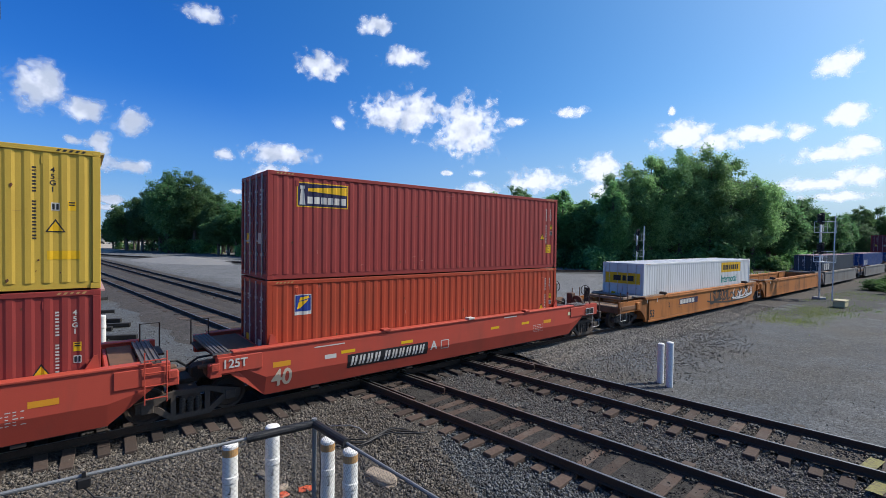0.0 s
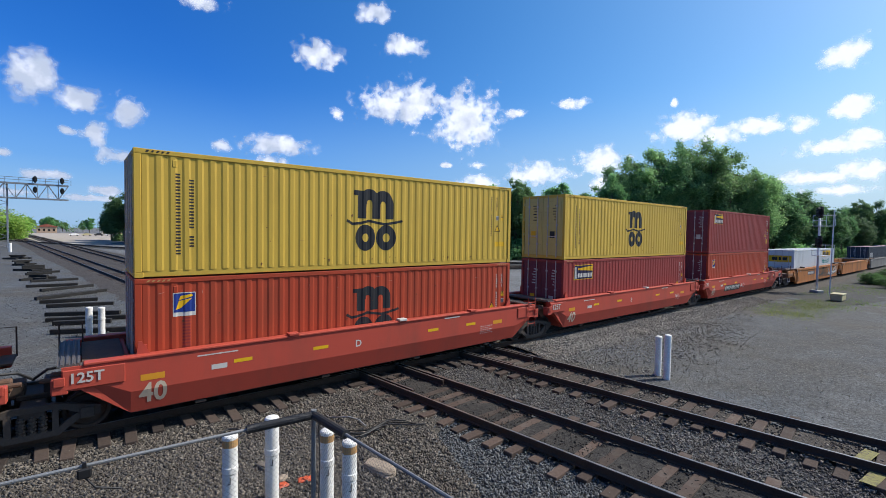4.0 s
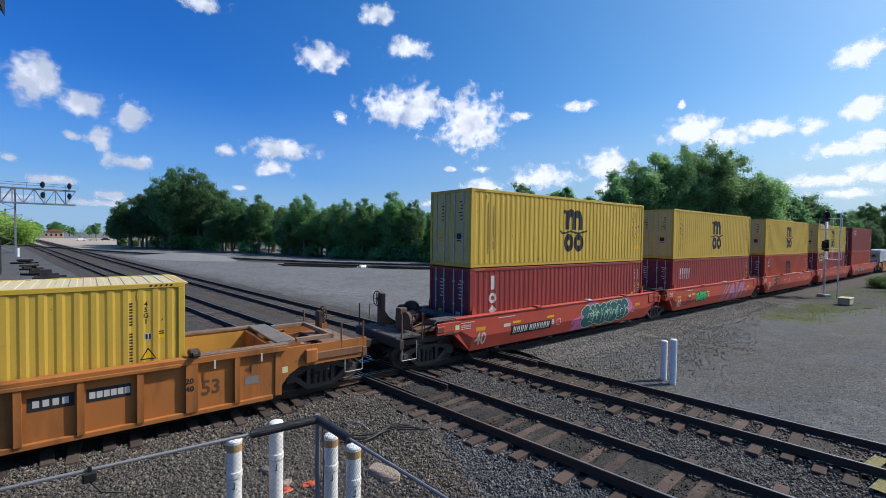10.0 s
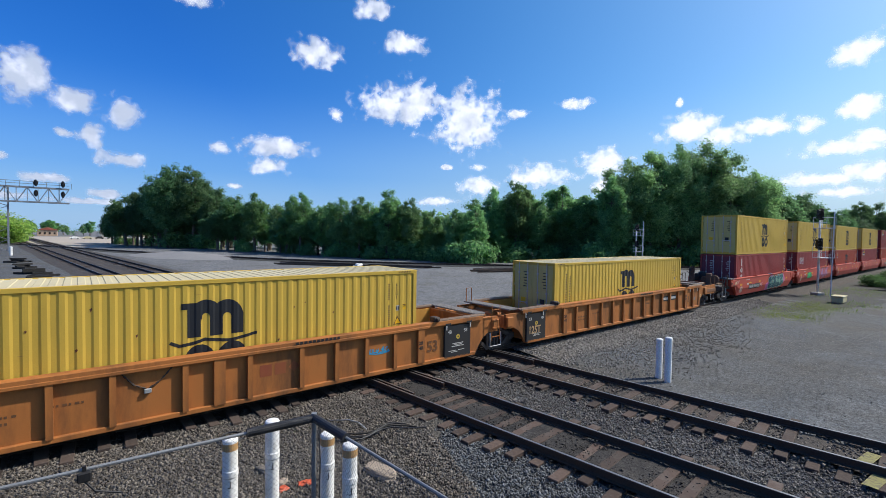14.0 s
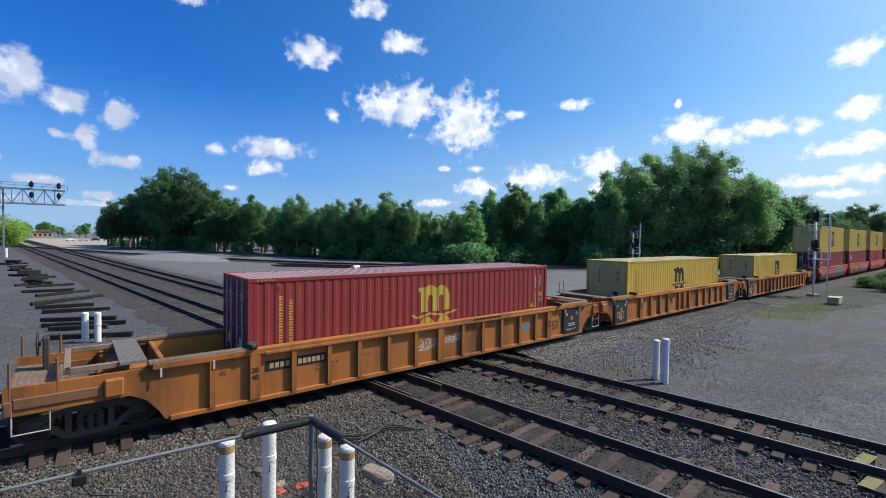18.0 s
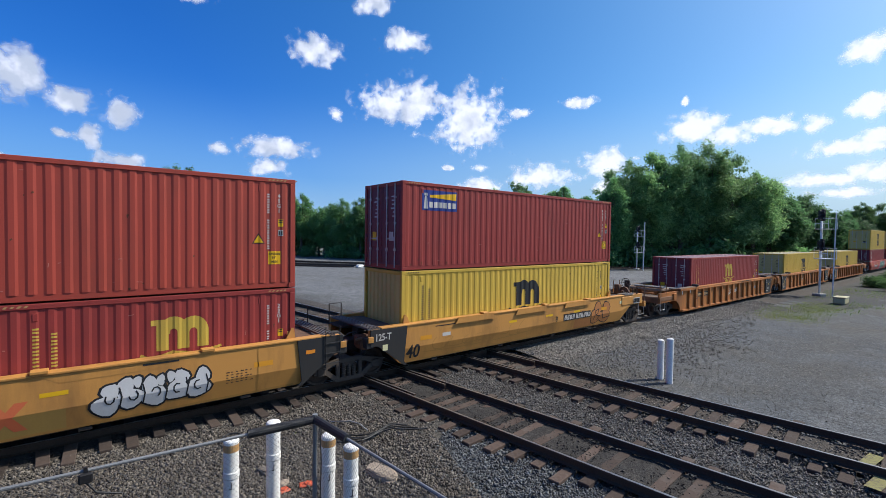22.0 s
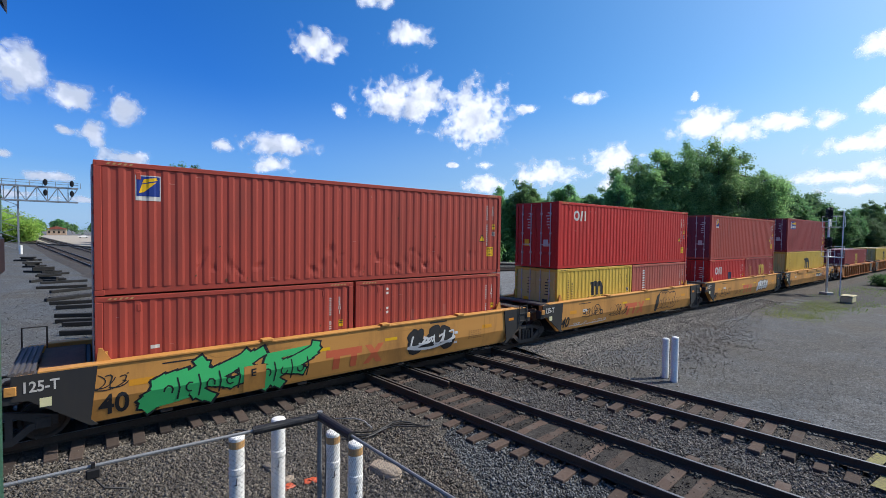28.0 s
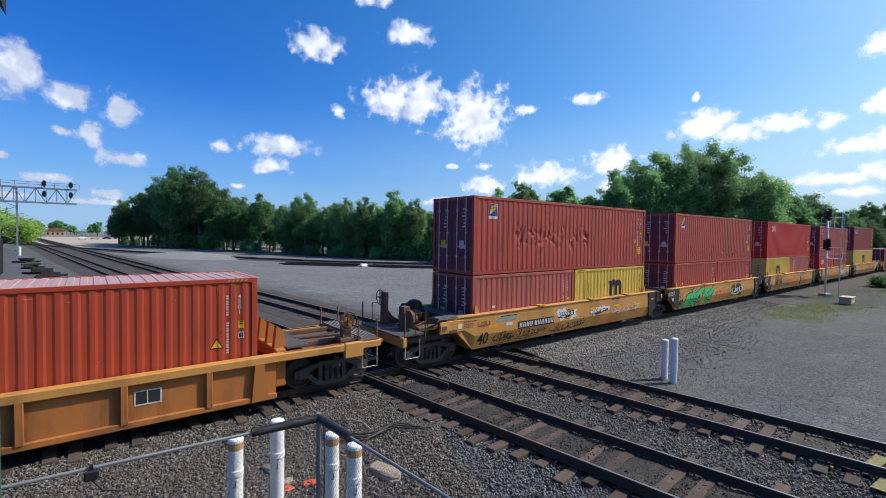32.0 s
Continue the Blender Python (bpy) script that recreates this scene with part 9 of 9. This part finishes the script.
def gantry():
    """Lattice cantilever over the crossing tracks, with its signal heads."""
    g = thing("signal_gantry", Matrix.Translation((-13.3, 130.0, -0.13)) @ Matrix.Rotation(0.06, 4, "Z"), "grey lattice signal gantry over the crossing tracks", "signal gantry")
    H0, H1, x0, x1 = 10.6, 13.7, -9.0, 11.6
    for x in (-0.9, 1.75):
        part("leg", lambda: Shape().box(-0.16, 0.16, -0.16, 0.16, 0, H1, 0.02), GANTRY_GREY, g, "", (x, 0, 0), "gleg")
    for i in range(9):
        part("leg_brace", lambda: Shape().rod((-1.325, 0, 0), (1.325, 0, 1.15), 0.06, 5), GANTRY_GREY, g, "", Matrix.Translation((0.425, 0, 0.2 + i * 1.17)) @ Matrix.Diagonal((1 if i % 2 else -1, 1, 1, 1)), "gbr")
    for y in (-0.8, 0.8):
        for z in (H0, H1):
            part("chord", lambda: Shape().box(x0, x1, -0.11, 0.11, -0.14, 0.14), GANTRY_GREY, g, "", (0, y, z), "gch")
        for i in range(12):
            w = (x1 - x0) / 12
            part("lattice_bar", lambda: Shape().rod((0, 0, H0), (w, 0, H1), 0.07, 5), GANTRY_GREY, g, "", Matrix.Translation((x0 + i * w + (0 if i % 2 else w), y, 0)) @ Matrix.Diagonal((1 if i % 2 else -1, 1, 1, 1)), "glat")
            part("lattice_post", lambda: Shape().rod((0, 0, H0), (0, 0, H1), 0.06, 5), GANTRY_GREY, g, "", (x0 + i * w, y, 0), "gpost")
    part("hand_rail", Shape().rod((x0 + 4, -0.9, H1 + 1.2), (x1, -0.9, H1 + 1.2), 0.05, 5).rod((x0 + 4, -0.9, H1 + 0.7), (x1, -0.9, H1 + 0.7), 0.05, 5), GANTRY_GREY, g)
    for i in range(9):
        part("rail_post", lambda: Shape().rod((0, -0.9, H1), (0, -0.9, H1 + 1.2), 0.05, 5), GANTRY_GREY, g, "", (x0 + 4.2 + i * 2.1, 0, 0), "grp")
    for x in (6.1, 10.5):
        for z in (H1 + 0.95, H1 - 1.25):
            h = signal_head(g, Matrix.Translation((x, -1.1, z)) @ Matrix.Diagonal((1.0, 1.0, 1.4, 1)), 0.38)


gantry()


def far_buildings():
    b = thing("warehouse", (-24.5, 450, -0.13), "tan low warehouse with a red roof far down the tracks", "building")
    part("wall", Shape().box(0, 11.3, 0, 9, 0, 4.4), TAN_WALL, b)
    part("roof", Shape().slab([(-0.5, 4.4), (11.8, 4.4), (11.8, 4.7), (5.6, 6.6), (-0.5, 4.7)], -0.5, 9.5), RED_ROOF, b, "red pitched roof")
    for i in range(4):
        part("window", lambda: Shape().box(0, 1.1, -0.06, 0.02, 1.4, 2.9), LENS, b, "dark window", (0.9 + i * 2.8, 0, 0), "fw")
    for i, (x, w, m) in enumerate(((12, 14, CONCRETE), (34, 18, CREAM))):
        c = thing("shed", (x, 420 + 30 * i, -0.13), "pale low shed far down the tracks", "building", "far sheds")
        part("wall", Shape().box(0, w, 0, 10, 0, 5), m, c)
        part("roof", Shape().slab([(-0.4, 5), (w + 0.4, 5), (w / 2, 6.6)], -0.4, 10.4), WELL_GREY, c)
        part("door", Shape().box(2, 5.5, -0.06, 0.02, 0, 3.6), CHARCOAL, c)
    for i in range(5):
        v = thing("parked_car", (-2 + i * 5.2, 300 + 4 * i, -0.08), "small pale parked car far down the tracks", "car", "far parked cars")
        part("body", lambda: Shape().box(-2.1, 2.1, -0.85, 0.85, 0.3, 0.85, 0.15).slab([(-1.4, 0.85), (1.5, 0.85), (0.9, 1.45), (-0.8, 1.45)], -0.75, 0.75), (PVC, CREAM, CHARCOAL)[i % 3], v, "", None, "carb")
        for x in (-1.3, 1.3):
            for y in (-0.85, 0.65):
                part("wheel", lambda: Shape().rod((0, 0, 0.32), (0, 0.2, 0.32), 0.32, 12), RUBBER, v, "", (x, y, 0), "carw")


far_buildings()
for i in range(1):
    p = thing("utility_pole", (-34.7 + i * 9.0, 235 + 16 * i, -0.13), "weathered wooden utility pole with a cross arm", "utility pole")
    part("pole", lambda: Shape().rod((0, 0, 0), (0, 0, 14.5), 0.18, 8, 0.12), BARK, p, "", None, "upole")
    part("cross_arm", lambda: Shape().box(-1.2, 1.2, -0.06, 0.06, 13.6, 13.75), BARK, p, "", None, "uarm")
for k in range(46):
    x, y = rt.uniform(-70, 190), rt.uniform(470, 640)
    tree(x, y, rt.uniform(9, 14), k % 5, rt.random() * 6, rt.uniform(1.2, 1.7), "far trees down the tracks")


def tower_corner():
    """Corner of the green timber tower beside which the camera stands: boards, eave, ledge and a dark box."""
    def at(az, d):
        return Vector((math.sin(radians(az)) * d, math.cos(radians(az)) * d, 0))
    d = 2.2
    e = at(-6.35, d)
    t = thing("signal_tower", (e.x, e.y, 0), "green painted timber corner of a signal tower with a dark box", "building")
    z = lambda el: EYE[2] + d * math.tan(radians(el))
    part("wall", Shape().box(-3.0, -0.03, -0.6, -0.04, -0.1, z(24.0)), GREEN_PAINT, t)
    part("corner_board", Shape().box(-0.05, 0.0, -0.64, 0.0, -0.1, z(24.0), 0.006), GREEN_PAINT, t)
    part("eave", Shape().slab([(-3.0, z(21.5)), (-0.02, z(20.4)), (0.03, z(18.6)), (0.03, z(20.0)), (-3.0, z(25))], -0.8, 0.0), CHARCOAL, t, "dark eave")
    part("window_sill", Shape().box(-2.0, 0.010, -0.72, 0.0, z(2.65), z(3.0), 0.004).box(-2.0, 0.010, -0.72, 0.0, z(-0.55), z(-0.3), 0.004), GREEN_PAINT, t)
    part("window_box", Shape().box(-2.0, 0.008, -0.70, -0.01, z(-0.3), z(2.65), 0.004), GREEN_PAINT, t, "green panelled box")
    part("equipment_box", Shape().box(-2.0, 0.014, -0.74, 0.0, z(-4.2), z(-0.65), 0.012), BLACK, t, "black equipment box")


tower_corner()

# yellow paint on two tie ends
for x, y in ((11.75, 1.35), (12.9, 1.6)):
    ob = new("paint_mark", Shape().box(-0.12, 0.12, -0.35, 0.35, 0.004, 0.010).mesh("paint_mark", DULL_YELLOW))
    ob.matrix_basis = Matrix.Translation((x, y, 0.0)) @ Matrix.Rotation(1.46, 4, "Z")
    tagged(ob, "yellow survey paint on a tie between the rails", "paint mark", "yellow paint marks")

# ---- clouds ----
CLOUD_H = 195.4


def cloud_layer():
    """The cumulus layer: a thin sheet far overhead whose clouds let the sun shine through, seen as it lies at CLOUD_T."""
    m = bpy.data.materials.new("cumulus")
    m.use_nodes = True
    nt = m.node_tree
    N, L = nt.nodes.new, nt.links.new
    nt.nodes.remove(nt.nodes["Principled BSDF"])

    def calc(op, a, b=None, clamp=False):
        n = N("ShaderNodeMath")
        n.operation, n.use_clamp = op, clamp
        for i, v in enumerate((a, b)):
            if isinstance(v, (int, float)):
                n.inputs[i].default_value = v
            elif v is not None:
                L(v, n.inputs[i])
        return n.outputs[0]

    tc, sep, both, flat, ln = N("ShaderNodeTexCoord"), N("ShaderNodeSeparateXYZ"), N("ShaderNodeCombineXYZ"), N("ShaderNodeVectorMath"), N("ShaderNodeVectorMath")
    L(tc.outputs["Object"], sep.inputs[0])
    flat.operation, ln.operation = "MULTIPLY", "LENGTH"
    flat.inputs[1].default_value = (1, 1, 0)
    L(tc.outputs["Object"], flat.inputs[0]), L(flat.outputs[0], ln.inputs[0])
    both_x = calc("MULTIPLY", calc("ARCTAN2", sep.outputs[0], sep.outputs[1]), 180 / math.pi)
    L(both_x, both.inputs[0])
    L(calc("MULTIPLY", calc("ARCTAN2", CLOUD_H, ln.outputs["Value"]), 180 / math.pi), both.inputs[1])

    def noise_of(scale, detail, rough, shift=0.0):
        n, mp = N("ShaderNodeTexNoise"), N("ShaderNodeMapping")
        mp.inputs["Location"].default_value = (shift, shift * 0.5, 0)
        n.inputs["Scale"].default_value, n.inputs["Detail"].default_value, n.inputs["Roughness"].default_value = scale, detail, rough
        L(both.outputs[0], mp.inputs["Vector"]), L(mp.outputs[0], n.inputs["Vector"])
        return n.outputs[0]

    warp, fine = noise_of(0.45, 3.0, 0.5), noise_of(0.95, 4.0, 0.48)
    nearest = None
    for a, e, w, h in CLOUDS_A + CLOUDS_B:
        sub, mul, le = N("ShaderNodeVectorMath"), N("ShaderNodeVectorMath"), N("ShaderNodeVectorMath")
        sub.operation, mul.operation, le.operation = "SUBTRACT", "MULTIPLY", "LENGTH"
        sub.inputs[1].default_value, mul.inputs[1].default_value = (a, e, 0), (1 / w, 1 / h, 0)
        L(both.outputs[0], sub.inputs[0]), L(sub.outputs[0], mul.inputs[0]), L(mul.outputs[0], le.inputs[0])
        nearest = le.outputs["Value"] if nearest is None else calc("MINIMUM", nearest, le.outputs["Value"])
    rough = calc("ADD", calc("MULTIPLY", calc("SUBTRACT", warp, 0.5), 1.75), calc("MULTIPLY", calc("SUBTRACT", fine, 0.5), 1.65))
    ramp = N("ShaderNodeMapRange")
    ramp.interpolation_type = "SMOOTHSTEP"
    for key, v in (("From Min", 1.27), ("From Max", 0.36), ("To Min", 0.0), ("To Max", 1.0)):
        ramp.inputs[key].default_value = v
    L(calc("ADD", nearest, rough), ramp.inputs["Value"])
    # Cloud shading is put into the colour: greyer away from the sun.
    tone, col = N("ShaderNodeMapRange"), N("ShaderNodeMix")
    for key, v in (("From Min", 0.34), ("From Max", 0.58)):
        tone.inputs[key].default_value = v
    L(calc("ADD", noise_of(0.42, 4.0, 0.5, 3.0), calc("MULTIPLY", calc("SUBTRACT", both_x, 32.0), 0.0052)), tone.inputs["Value"])
    col.data_type = "RGBA"
    col.inputs["A"].default_value, col.inputs["B"].default_value = (0.39, 0.43, 0.49, 1), (0.70, 0.71, 0.73, 1)
    L(tone.outputs[0], col.inputs["Factor"])
    clear, lit, mix = N("ShaderNodeBsdfTransparent"), N("ShaderNodeBsdfTranslucent"), N("ShaderNodeMixShader")
    L(col.outputs["Result"], lit.inputs["Color"])
    L(ramp.outputs[0], mix.inputs[0]), L(clear.outputs[0], mix.inputs[1]), L(lit.outputs[0], mix.inputs[2])
    L(mix.outputs[0], nt.nodes["Material Output"].inputs[0])
    s = Shape()
    rows = [[(r * math.sin(radians(a)), r * math.cos(radians(a)), 0) for a in range(-16, 97, 4)] for r in (340, 600, 1000, 1800, 3000, 4300)]
    s.loft(rows, False)
    ob = new("cloud_layer", s.mesh("cloud_layer", m))
    ob.matrix_basis = Matrix.Translation((0, 0, EYE[2] + CLOUD_H))
    return tagged(ob, "scattered white cumulus clouds drifting in a blue sky", "clouds", "", "stuff")


CLOUDS = cloud_layer()

# ---- what moves ----
# the train's place along its track: seconds, metres
RUN = ((0, 3.8), (1, 11.0), (2, 18.1), (3, 25.2), (3.5, 28.73), (5.5, 42.86), (6, 46.36), (7, 53.22), (8, 60.0), (9, 66.77), (10, 73.48),
       (11, 80.08), (12, 86.66), (13, 93.24), (14, 99.8), (14.5, 103.04), (16.5, 116.0), (17, 119.22), (18, 125.65), (19, 132.13), (20, 138.58), (21, 145.07),
       (22, 151.68), (23, 158.31), (24, 164.88), (25, 171.35), (25.5, 174.56), (27.5, 187.5), (28, 190.75), (29, 197.38), (30, 204.05), (31, 210.65), (32, 217.25))


def along(t):
    """Place of the train at t, between the rows of RUN."""
    ts, ss = [r[0] for r in RUN], [r[1] for r in RUN]
    i = max(1, min(len(ts) - 1, next((k for k, v in enumerate(ts) if v >= t), len(ts) - 1)))
    f = (t - ts[i - 1]) / (ts[i] - ts[i - 1])
    return ss[i - 1] + (ss[i] - ss[i - 1]) * f


def motions():
    wind = Vector((-math.sin(radians(35)), -math.cos(radians(35)), 0)) * (44 / 32)
    walk(CLOUDS, [(t, Matrix.Translation(wind * (t - 11.5) + Vector((0, 0, EYE[2] + CLOUD_H)))) for t in (0, 8, 16, 24, 32)])
    for ob in TRAIN:
        home = ob.matrix_basis.copy()
        walk(ob, [(t, Matrix.Translation((s, 0, 0)) @ home) for t, s in RUN])
    steps = [i / 15 for i in range(481)]
    turns = [(t, along(t) / 0.42) for t in steps]
    for w, dx in WHEELSETS:
        walk(w, [(t, Matrix.Translation((dx, 0, RAIL_TOP + 0.42)) @ Matrix.Rotation(a, 4, "Y")) for t, a in turns])


motions()
